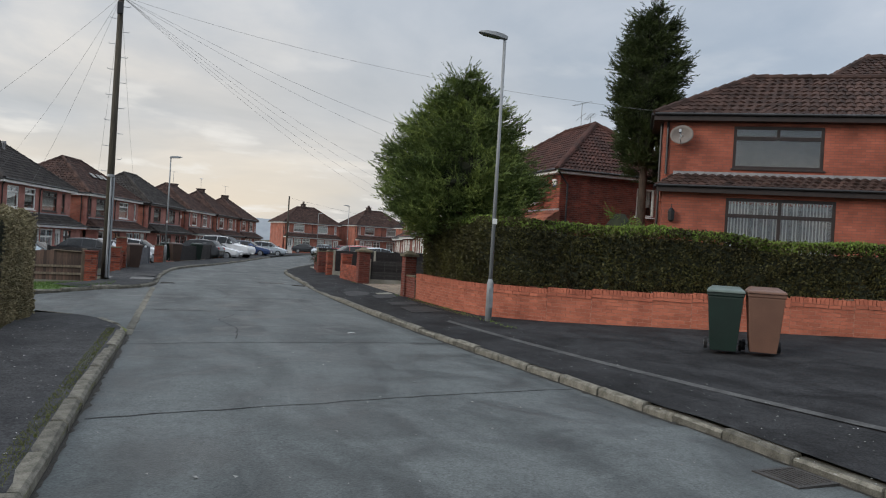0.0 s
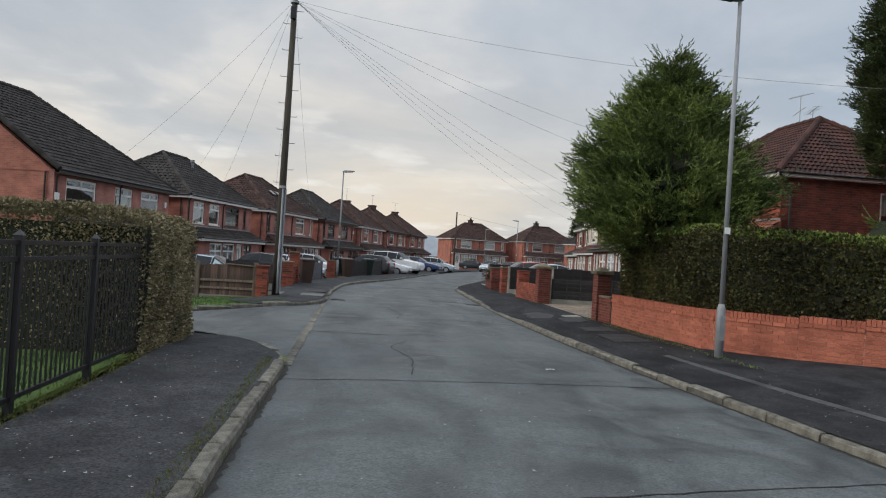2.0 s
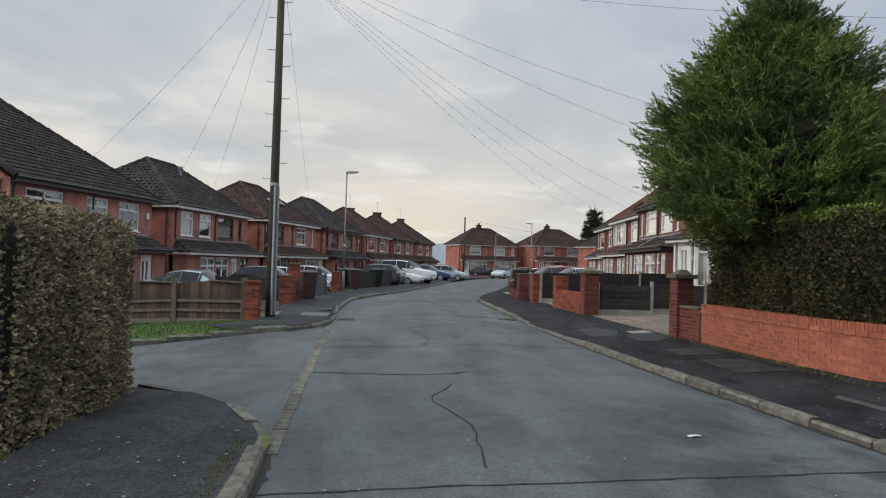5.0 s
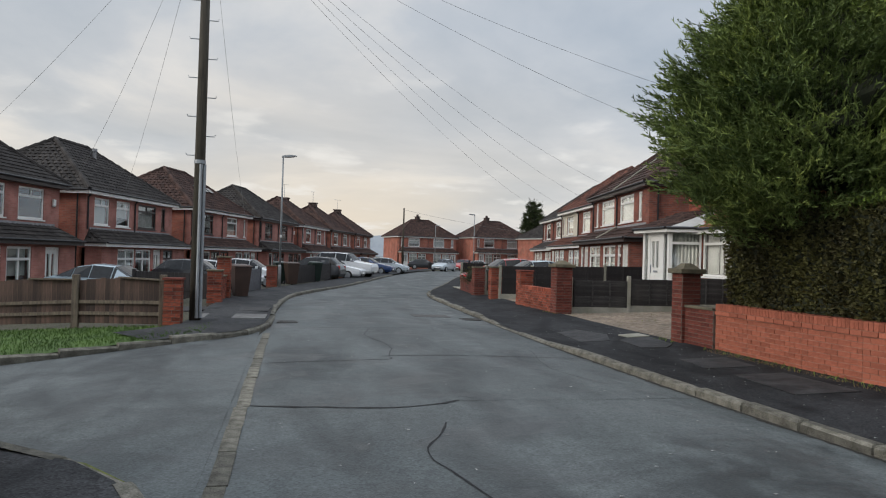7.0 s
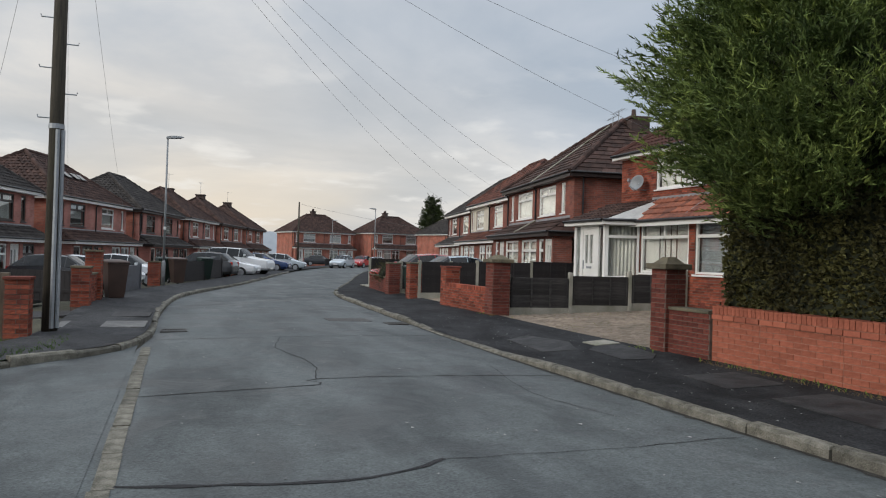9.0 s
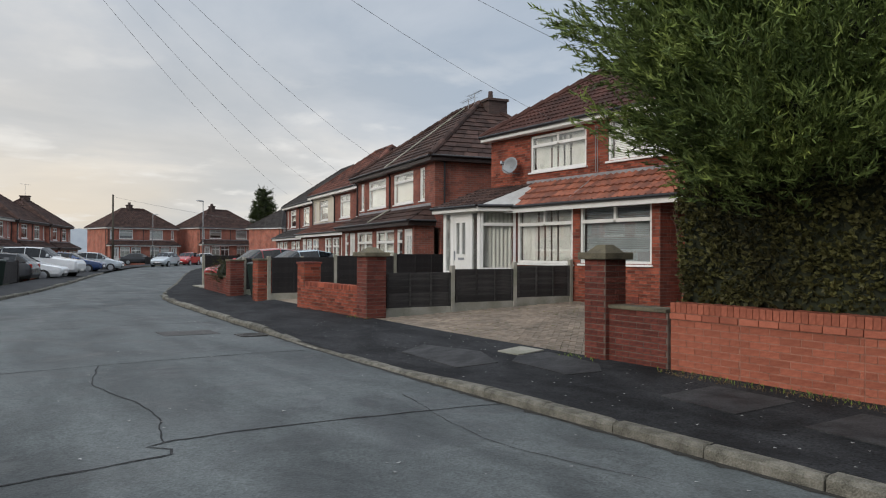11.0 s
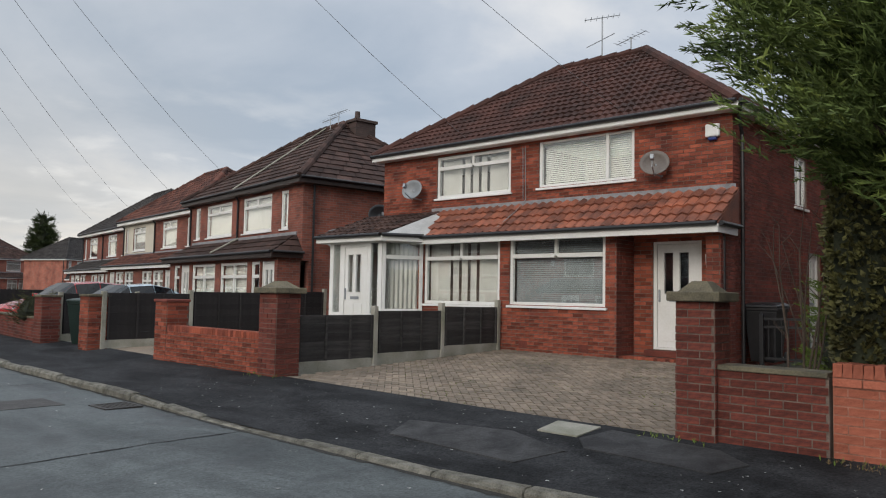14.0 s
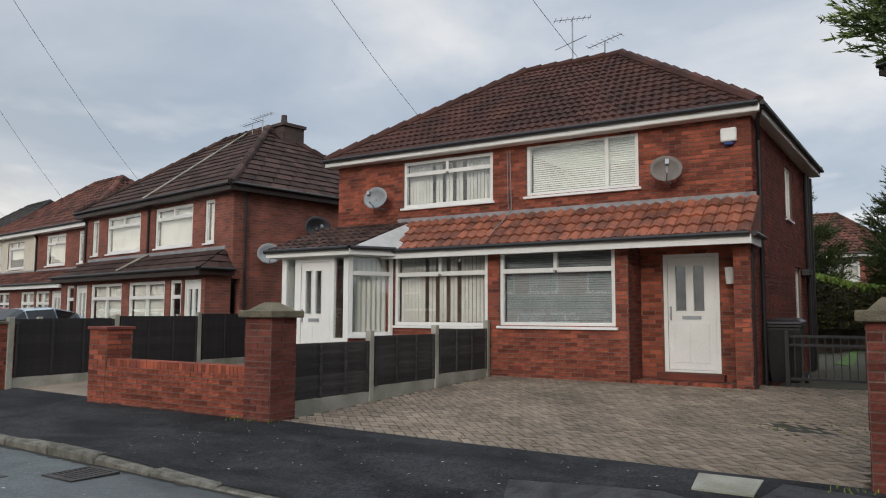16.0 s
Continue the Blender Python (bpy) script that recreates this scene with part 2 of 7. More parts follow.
def asphalt(name, pale, dark, rough=(0.42, 0.72), stretch=(0.55, 0.16, 1), grit=0.35, spec=0.3):
    """Worn asphalt: long wheel-worn streaks, stains, and a grain of stone chips."""
    m = bpy.data.materials.new(name)
    m.use_nodes = True
    n, l = m.node_tree.nodes, m.node_tree.links
    p = n["Principled BSDF"]
    p.inputs["Specular IOR Level"].default_value = spec
    tc = n.new("ShaderNodeTexCoord")
    mp = n.new("ShaderNodeMapping"); mp.inputs["Scale"].default_value = stretch
    l.new(tc.outputs["Object"], mp.inputs["Vector"])

    def tex(scale, detail, vec, distort=0.0):
        t = n.new("ShaderNodeTexNoise")
        t.inputs["Scale"].default_value, t.inputs["Detail"].default_value, t.inputs["Distortion"].default_value = scale, detail, distort
        t.inputs["Roughness"].default_value = 0.6
        l.new(vec, t.inputs["Vector"])
        return t.outputs["Fac"]

    def blend(a, w, c, k):
        x = n.new("ShaderNodeMath"); x.operation = "MULTIPLY"; x.inputs[1].default_value = w; l.new(a, x.inputs[0])
        y = n.new("ShaderNodeMath"); y.operation = "MULTIPLY_ADD"; y.inputs[1].default_value = k; l.new(c, y.inputs[0]); l.new(x.outputs[0], y.inputs[2])
        return y.outputs[0]

    streak, stain = tex(1.6, 6, mp.outputs[0], 0.6), tex(0.9, 8, tc.outputs["Object"], 0.8)
    chips = n.new("ShaderNodeTexVoronoi"); chips.inputs["Scale"].default_value = 62.0
    l.new(tc.outputs["Object"], chips.inputs["Vector"])
    grain = tex(34, 7, tc.outputs["Object"])
    f = blend(streak, 0.5, stain, 0.5)
    ramp = n.new("ShaderNodeValToRGB")
    ramp.color_ramp.elements[0].position, ramp.color_ramp.elements[0].color = 0.42, (*dark, 1)
    ramp.color_ramp.elements[1].position, ramp.color_ramp.elements[1].color = 0.57, (*pale, 1)
    l.new(f, ramp.inputs[0])
    mr = n.new("ShaderNodeMapRange"); mr.inputs["From Min"].default_value, mr.inputs["From Max"].default_value = 0.25, 0.75
    mr.inputs["To Min"].default_value, mr.inputs["To Max"].default_value = 1 - grit, 1 + grit
    l.new(blend(blend(grain, 0.45, chips.outputs["Color"], 0.25), 1.0, tex(9, 6, tc.outputs["Object"]), 0.3), mr.inputs["Value"])
    hsv = n.new("ShaderNodeHueSaturation"); l.new(ramp.outputs[0], hsv.inputs["Color"]); l.new(mr.outputs[0], hsv.inputs["Value"])
    l.new(hsv.outputs[0], p.inputs["Base Color"])
    rr = n.new("ShaderNodeMapRange"); rr.inputs["From Min"].default_value, rr.inputs["From Max"].default_value = 0.35, 0.65
    rr.inputs["To Min"].default_value, rr.inputs["To Max"].default_value = rough
    l.new(stain, rr.inputs["Value"]); l.new(rr.outputs[0], p.inputs["Roughness"])
    bp = n.new("ShaderNodeBump"); bp.inputs["Strength"].default_value, bp.inputs["Distance"].default_value = 0.35, 0.006
    l.new(chips.outputs["Distance"], bp.inputs["Height"]); l.new(bp.outputs[0], p.inputs["Normal"])
    return m


ASPHALT = asphalt("road_asphalt", (0.104, 0.116, 0.116), (0.046, 0.052, 0.053), (0.45, 0.85), grit=0.58)
PAVING = asphalt("footpath_asphalt", (0.036, 0.037, 0.039), (0.0145, 0.015, 0.016), (0.8, 0.98), (1, 0.5, 1), 0.8, 0.12)
PAVING_L = asphalt("worn_footpath_asphalt", (0.054, 0.055, 0.057), (0.026, 0.027, 0.029), (0.75, 0.95), (1, 0.5, 1), 0.95, 0.15)
PATCH = asphalt("asphalt_patch", (0.050, 0.050, 0.051), (0.018, 0.018, 0.019), (0.7, 0.9), (2, 2, 1), 0.45)
CRACK = material("tarred_crack", (0.022, 0.022, 0.024), rough=0.9, fine=120, bump=0.6)
KERB = material("kerb_stone", (0.225, 0.212, 0.175), (0.060, 0.057, 0.042), 0.9, 7.0, 70, 1.0, rand=0.38)
STONE = material("coping_stone", (0.17, 0.146, 0.095), (0.06, 0.056, 0.04), 0.9, 4, 60, 0.6, rand=0.15)
CONCRETE = material("concrete", (0.38, 0.36, 0.31), (0.20, 0.20, 0.15), 0.9, 2.5, 70, 0.5, rand=0.12)
BLOCK = material("paving_block", (0.275, 0.216, 0.160), (0.150, 0.119, 0.089), 0.85, 1.0, 90, 0.5, rand=0.28)
SAND = material("joint_sand", (0.035, 0.033, 0.022), (0.018, 0.019, 0.012), 0.95, 2, 90, 0.5)
GRASS = material("lawn", (0.080, 0.150, 0.022), (0.038, 0.080, 0.013), 0.9, 1.5, 120, 0.8)
EARTH = material("earth", (0.07, 0.065, 0.04), (0.035, 0.035, 0.02), 0.95, 1.2, 60, 0.8)
MOSS = material("moss", (0.17, 0.19, 0.04), (0.08, 0.09, 0.025), 0.95, 8, 120, 0.8)
FENCE = material("weathered_fence_board", (0.120, 0.070, 0.052), (0.040, 0.026, 0.022), 0.8, 3, 40, 0.5, rand=0.55, streak=(6, 6, 0.8))
FENCE_DARK = material("dark_stained_board", (0.024, 0.020, 0.021), (0.011, 0.010, 0.0105), 0.7, 3, 40, 0.4, rand=0.3, streak=(6, 6, 0.8))
TIMBER = material("tarred_pole_timber", (0.075, 0.064, 0.046), (0.028, 0.024, 0.018), 0.85, 4, 40, 0.5, streak=(8, 8, 0.5))
GALV = material("galvanised_steel", (0.36, 0.38, 0.40), (0.26, 0.28, 0.30), 0.5, 3, 30, 0.1, metal=0.4)
LAMPGREY = material("grey_lamp_paint", (0.26, 0.28, 0.29), (0.19, 0.20, 0.21), 0.5, 3, 40, 0.1)
BIN_GREEN = material("green_bin_plastic", (0.009, 0.024, 0.018), (0.006, 0.016, 0.012), 0.45, 3, 60, 0.1)
BIN_BROWN = material("brown_bin_plastic", (0.15, 0.078, 0.052), (0.11, 0.056, 0.038), 0.5, 3, 60, 0.1)
BIN_DULL = material("dull_brown_bin_plastic", (0.07, 0.042, 0.032), (0.045, 0.028, 0.022), 0.5, 3, 60, 0.1)
BIN_LID = material("faded_grey_green_lid", (0.11, 0.145, 0.13), (0.07, 0.10, 0.09), 0.5, 3, 60, 0.1)
RUBBER = material("rubber", (0.015, 0.015, 0.016), rough=0.8, bump=0.2)
BARK = material("bark", (0.13, 0.095, 0.07), (0.05, 0.036, 0.028), 0.9, 5, 40, 0.8, streak=(5, 5, 0.7))


def leaf_material(name, light, dark, rough=0.6):
    m = material(name, light, dark, rough, 1.2, 25, 0.0, rand=0.45)
    m.node_tree.nodes["Principled BSDF"].inputs["Specular IOR Level"].default_value = 0.25
    return m


LEAF_CYPRESS = leaf_material("cypress_foliage", (0.152, 0.205, 0.056), (0.046, 0.075, 0.024))
# bright green plants, and hedge tops whose lit look is partly this colour
LEAF_BRIGHT = leaf_material("bright_and_lit_foliage", (0.20, 0.28, 0.055), (0.10, 0.16, 0.03))
# paler yellow-green: sunlight on the cypress tips is put into this colour
LEAF_LIT = leaf_material("sunlit_cypress_tips", (0.260, 0.320, 0.080), (0.105, 0.160, 0.050))
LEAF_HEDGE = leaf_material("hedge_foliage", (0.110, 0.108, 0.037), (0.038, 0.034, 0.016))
LEAF_PRIVET = leaf_material("brown_green_hedge_leaf", (0.37, 0.315, 0.185), (0.16, 0.145, 0.085))
LEAF_THUJA = leaf_material("dark_thuja_foliage", (0.070, 0.095, 0.030), (0.028, 0.042, 0.015))
# near-black filling: the shade inside hedges and trees is put into its colour
CORE = material("shade_fill", (0.026, 0.032, 0.015), (0.012, 0.015, 0.008), 0.95, 3, 40, 0.6)


# ---- building helpers ----
class Geo:
    """Collects faces for one mesh."""

    def __init__(self):
        self.v, self.f = [], []

    def poly(self, pts):
        i = len(self.v)
        self.v += [tuple(p) for p in pts]
        self.f.append(tuple(range(i, i + len(pts))))
        return self

    def box(self, x0, x1, y0, y1, z0, z1, m=None):
        p = [(x0, y0, z0), (x1, y0, z0), (x1, y1, z0), (x0, y1, z0), (x0, y0, z1), (x1, y0, z1), (x1, y1, z1), (x0, y1, z1)]
        if m is not None:
            p = [tuple(m @ Vector(q)) for q in p]
        i = len(self.v)
        self.v += p
        self.f += [tuple(i + k for k in q) for q in ((3, 2, 1, 0), (4, 5, 6, 7), (0, 1, 5, 4), (1, 2, 6, 5), (2, 3, 7, 6), (3, 0, 4, 7))]
        return self

    def prism(self, pts, z0, z1, z2=None):
        """An upright prism over a counter-clockwise outline; z0 and z1 may be functions of x and y."""
        a = z0 if callable(z0) else (lambda x, y: z0)
        b = z1 if callable(z1) else (lambda x, y: z1)
        i, n = len(self.v), len(pts)
        self.v += [(x, y, a(x, y)) for x, y in pts] + [(x, y, b(x, y)) for x, y in pts]
        self.f.append(tuple(i + k for k in reversed(range(n))))
        self.f.append(tuple(i + n + k for k in range(n)))
        for k in range(n):
            q = (k + 1) % n
            self.f.append((i + k, i + q, i + n + q, i + n + k))
        return self

    def tube(self, path, radii, n=10, cap=True):
        path = [Vector(p) for p in path]
        if not hasattr(radii, "__len__"):
            radii = [radii] * len(path)
        rings = []
        for k, p in enumerate(path):
            d = (path[min(k + 1, len(path) - 1)] - path[max(k - 1, 0)]).normalized()
            side = d.cross(Vector((0, 0, 1)) if abs(d.z) < 0.95 else Vector((1, 0, 0))).normalized()
            other = d.cross(side)
            i = len(self.v)
            self.v += [tuple(p + radii[k] * (math.cos(2 * math.pi * a / n) * side + math.sin(2 * math.pi * a / n) * other)) for a in range(n)]
            rings.append(i)
        for a, b in zip(rings, rings[1:]):
            self.f += [(a + k, a + (k + 1) % n, b + (k + 1) % n, b + k) for k in range(n)]
        if cap:
            self.f += [tuple(rings[0] + k for k in reversed(range(n))), tuple(rings[-1] + k for k in range(n))]
        return self

    def wall(self, x0, x1, z0, z1, y0, y1, holes=()):
        """A wall along x, with real openings (x0, x1, z0, z1)."""
        xs = sorted({x0, x1, *[h[0] for h in holes], *[h[1] for h in holes]})
        zs = sorted({z0, z1, *[h[2] for h in holes], *[h[3] for h in holes]})
        nx, nz, base = len(xs), len(zs), len(self.v)
        full = lambda i, k: 0 <= i < nx - 1 and 0 <= k < nz - 1 and not any(h[0] < (xs[i] + xs[i + 1]) / 2 < h[1] and h[2] < (zs[k] + zs[k + 1]) / 2 < h[3] for h in holes)
        index = {}

        def at(i, k, s):
            if (i, k, s) not in index:
                index[i, k, s] = len(self.v)
                self.v.append((xs[i], y1 if s else y0, zs[k]))
            return index[i, k, s]

        for i in range(nx - 1):
            for k in range(nz - 1):
                if not full(i, k):
                    continue
                a, b, c, d = (i, k), (i + 1, k), (i + 1, k + 1), (i, k + 1)
                self.f.append(tuple(at(*q, 0) for q in (a, b, c, d)))
                self.f.append(tuple(at(*q, 1) for q in (d, c, b, a)))
                for (p, q), other in (((a, b), (i, k - 1)), ((b, c), (i + 1, k)), ((c, d), (i, k + 1)), ((d, a), (i - 1, k))):
                    if not full(*other):
                        self.f.append((at(*q, 0), at(*p, 0), at(*p, 1), at(*q, 1)))
        return self

    def mesh(self, name, mat, fix=True, smooth=False):
        me = bpy.data.meshes.new(name)
        me.from_pydata(self.v, [], self.f)
        if fix:
            bm = bmesh.new(); bm.from_mesh(me)
            bmesh.ops.recalc_face_normals(bm, faces=bm.faces)
            bm.to_mesh(me); bm.free()
        me.materials.append(mat)
        if smooth:
            me.polygons.foreach_set("use_smooth", [True] * len(me.polygons))
        return me


def part(name, geo, mat, parent=None, label="", bevel=0.0, fix=True, smooth=False):
    """Links one mesh, under a thing or a part."""
    ob = new(name, geo if isinstance(geo, bpy.types.Mesh) else geo.mesh(name, mat, fix, smooth))
    if parent is not None:
        ob.parent = parent
    if label:
        ob["label"] = label
    if bevel:
        b = ob.modifiers.new("bevel", "BEVEL"); b.width, b.segments, b.limit_method = bevel, 2, "ANGLE"
    return ob


def thing(name, m, label, category, group="", kind=""):
    ob = new(name)
    ob.matrix_world = m
    ob.empty_display_size = 0.2
    return tagged(ob, label, category, group, kind)


def glaze(ob):
    ob.visible_shadow = False
    return ob


def lerp(table, y):
    for (a, b), (c, d) in zip(table, table[1:]):
        if y <= c:
            return b + (d - b) * (y - a) / (c - a)
    return table[-1][1]


def smooth_line(pts, step=0.5):
    """A rounded run of points through the given ones."""
    p = [Vector((*q, 0)) if len(q) == 2 else Vector(q) for q in pts]
    out = []
    for k in range(len(p) - 1):
        a, b, c, d = p[max(k - 1, 0)], p[k], p[k + 1], p[min(k + 2, len(p) - 1)]
        n = max(1, int((c - b).length / step))
        for i in range(n):
            t = i / n
            out.append(0.5 * ((2 * b) + (c - a) * t + (2 * a - 5 * b + 4 * c - d) * t * t + (3 * b - a - 3 * c + d) * t ** 3))
    return out + [p[-1]]


# ---- ground, road and footpaths ----
ROAD_Z = -0.18
KERB_L = [(-0.86, -25), (-0.84, 5), (-0.80, 12.6), (-0.88, 14.0), (-1.35, 15.2), (-2.3, 16.15), (-4.0, 16.55), (-14, 16.3), (-40, 15.5)]
KERB_L2 = [(-40, 20.0), (-14, 20.7), (-7, 21.4), (-4.6, 22.15), (-3.2, 23.0), (-2.1, 23.7), (-1.25, 24.6), (-0.82, 26.0), (-0.72, 28), (-0.7, 31.5), (-0.35, 37), (0.5, 41), (2.5, 48), (4.7, 57), (7.0, 67), (10.5, 80), (15.5, 94), (21, 103), (30, 107), (60, 114)]
KERB_R = [(5.3, -25), (5.3, 4), (5.2, 7), (4.82, 13), (4.6, 18), (4.55, 25), (4.75, 31), (5.1, 38.5), (5.7, 42.5), (8.1, 51), (12.2, 66), (16.6, 80), (22, 91), (29, 97), (60, 104)]


def side_drop(x, y):
    """The side road falls away from the street."""
    return -0.075 * min(11, max(0, -2.0 - x)) if 14 < y < 30 and x < -2 else 0.0


def ground_z(x, y):
    """Height of the open ground: falling away to the left of the street, rising to the right."""
    left, right = lerp([(-25, -0.95), (25, -0.9), (38, -0.35), (41, 0.5), (48, 2.5), (67, 7), (80, 10.5), (94, 15.5), (400, 120)], y) if y > 22 else -0.95, lerp([(-25, 5.3), (13, 4.8), (38, 5.1), (51, 8.1), (80, 16.6), (97, 29), (400, 150)], y)
    if x < -0.9 and 14.2 < y < 25.5:
        return ROAD_Z - 0.12 + side_drop(x, y)
    if x < left - 1.6:
        return max(-1.05, -0.14 - 0.115 * (left - 1.6 - x))
    if x > 5 and y < lerp([(6.6, 24), (6.75, 18), (7, 16.3), (7.9, 15), (9.6, 13.4), (12.5, 10.9), (17, 7), (30, -4), (80, -40)], x) + 1.1:
        return -0.2 + 0.06 * max(0, min(14, x) - 5.2)
    if x > right + 2.0:
        rise = 0.05 * (x - right - 2.0)
        corner = max(0, min(1, (24 - y) / 7)) * 0.09 * max(0, x - 7.5)
        return min(0.16, rise) - 0.10 + min(0.9, corner)
    return -0.26


def axis(a, b, fine0, fine1):
    out, v = [], a
    while v < b:
        out.append(v)
        v += 1.0 if fine0 <= v < fine1 else max(2.0, min(abs(v - fine0), abs(v - fine1)) * 0.35)
    return out + [b]


g = Geo()
xs, ys = axis(-2500, 2500, -40, 60), axis(-1500, 3500, -30, 130)
for y in ys:
    for x in xs:
        g.v.append((x, y, ground_z(x, y)))
w = len(xs)
g.f = [(j * w + i, j * w + i + 1, (j + 1) * w + i + 1, (j + 1) * w + i) for j in range(len(ys) - 1) for i in range(w - 1)]
tagged(part("ground", g, EARTH, fix=False), "dark earth and rough grass of the gardens", "ground", kind="structure")


def strip(a, b, za, zb, n=1):
    """A ribbon between two lines of points."""
    g = Geo()
    for p, q in zip(a, b):
        for k in range(n + 1):
            r = p.lerp(q, k / n)
            g.v.append((r.x, r.y, za + (zb - za) * k / n + side_drop(r.x, r.y)))
    m = n + 1
    g.f = [(i * m + k, i * m + k + 1, (i + 1) * m + k + 1, (i + 1) * m + k) for i in range(len(a) - 1) for k in range(n)]
    return g


def even(pts, n):
    """n points at even steps along a line."""
    d = [0.0]
    for a, b in zip(pts, pts[1:]):
        d.append(d[-1] + (b - a).length)
    out = []
    for k in range(n):
        s = d[-1] * k / (n - 1)
        i = max(0, min(len(d) - 2, next((j for j in range(1, len(d)) if d[j] >= s), len(d) - 1) - 1))
        out.append(pts[i].lerp(pts[i + 1], (s - d[i]) / max(1e-9, d[i + 1] - d[i])))
    return out


left_a, left_b, right = smooth_line(KERB_L), smooth_line(KERB_L2), smooth_line(KERB_R)
main_l = [p for p in left_a if p.x > -0.87 and p.y < 13.9] + [Vector((-0.93, 13.9 + 0.5 * k, 0)) for k in range(23)] + [p for p in left_b if p.y > 25.4 and p.x > -0.9]
crown = even(right, 260)
left_main = even(main_l, 260)
g = strip(left_main, crown, ROAD_Z, ROAD_Z, 6)
for i in range(0, len(g.v), 7):
    for k in range(7):
        x, y, z = g.v[i + k]
        g.v[i + k] = (x, y, z + 0.05 * (1 - ((k - 3) / 3) ** 2) * 0.8)
road = tagged(part("road", g, ASPHALT, fix=False), "worn grey asphalt street with cracks and repairs", "road", kind="structure")
mouth_a = [Vector((-0.93, 13.4, 0))] + [p for p in left_a if p.y > 13.4 and p.x < -0.93]
mouth_b = [Vector((-0.93, 25.6, 0))] + [p for p in reversed(left_b) if p.x < -0.93 and p.y < 30]
tagged(part("side_road", strip(even(mouth_a, 60), even(mouth_b, 60), ROAD_Z + 0.004, ROAD_Z + 0.004, 8), ASPHALT, fix=False), "grey asphalt side road falling away from the street", "road", kind="structure")


def offset(line, d):
    out = []
    for k, p in enumerate(line):
        t = (line[min(k + 1, len(line) - 1)] - line[max(k - 1, 0)]).normalized()
        out.append(p + Vector((-t.y, t.x, 0)) * d)
    return out


left_c = [p for p in left_b if p.x > -2.7 and p.y > 23]
WALL_R = [(6.75, 60), (6.75, 22.6), (6.75, 18.0), (7.0, 16.3), (7.9, 15.0), (9.6, 13.4), (12.5, 10.9), (17, 7.0), (30, -4)]
KERB_W = 0.14
tagged(part("footpath", strip(offset(left_a, KERB_W - 0.04), offset(left_a, 1.75), -0.075, -0.02, 3), PAVING_L, fix=False), "dark asphalt footpath with a mossy edge", "pavement", kind="structure")
tagged(part("footpath", strip(offset(left_c, KERB_W - 0.04), offset(left_c, 1.75), -0.075, -0.02, 3), PAVING_L, fix=False), "dark asphalt footpath along the houses", "pavement", kind="structure")
wall_line = smooth_line(WALL_R)
right_table = [(p.y, p.x) for p in right if p.y < 96]
right_out = [Vector((lerp(right_table, -24 + 0.5 * k) + KERB_W - 0.05, -24 + 0.5 * k, 0)) for k in range(238)]
inner = []
for p in right_out:
    q = p + Vector((2.1, 0, 0))
    if p.y < 16.5:
        q = Vector((lerp([(-25, 60), (-4, 30.2), (7, 17.2), (10.9, 12.7), (13.4, 9.8), (15, 8.1), (16.5, 7.1)], p.y), p.y, 0))
    inner.append(q)


def path_right_z(p):
    low = max(0, min(1, (p.y - 22) / 1.2, (29 - p.y) / 1.2)) * 0.066 * max(0, min(1, (6.2 - p.x) / 1.4))
    return -0.08 - low + 0.062 * max(0, p.x - lerp([(-25, 5.3), (13, 4.8), (38, 5.1), (51, 8.1), (80, 16.6), (97, 29)], p.y)) * (1.0 if p.x < 7.2 else 0.9)


g = Geo()
for p, q in zip(right_out, inner):
    for k in range(7):
        r = p.lerp(q, k / 6)
        g.v.append((r.x, r.y, path_right_z(r) if r.x < 14 else path_right_z(Vector((14, r.y)))))
g.f = [(i * 7 + k, i * 7 + k + 1, (i + 1) * 7 + k + 1, (i + 1) * 7 + k) for i in range(len(right_out) - 1) for k in range(6)]
tagged(part("footpath", g, PAVING, fix=False), "near-black asphalt footpath beside a garden wall", "pavement", kind="structure")


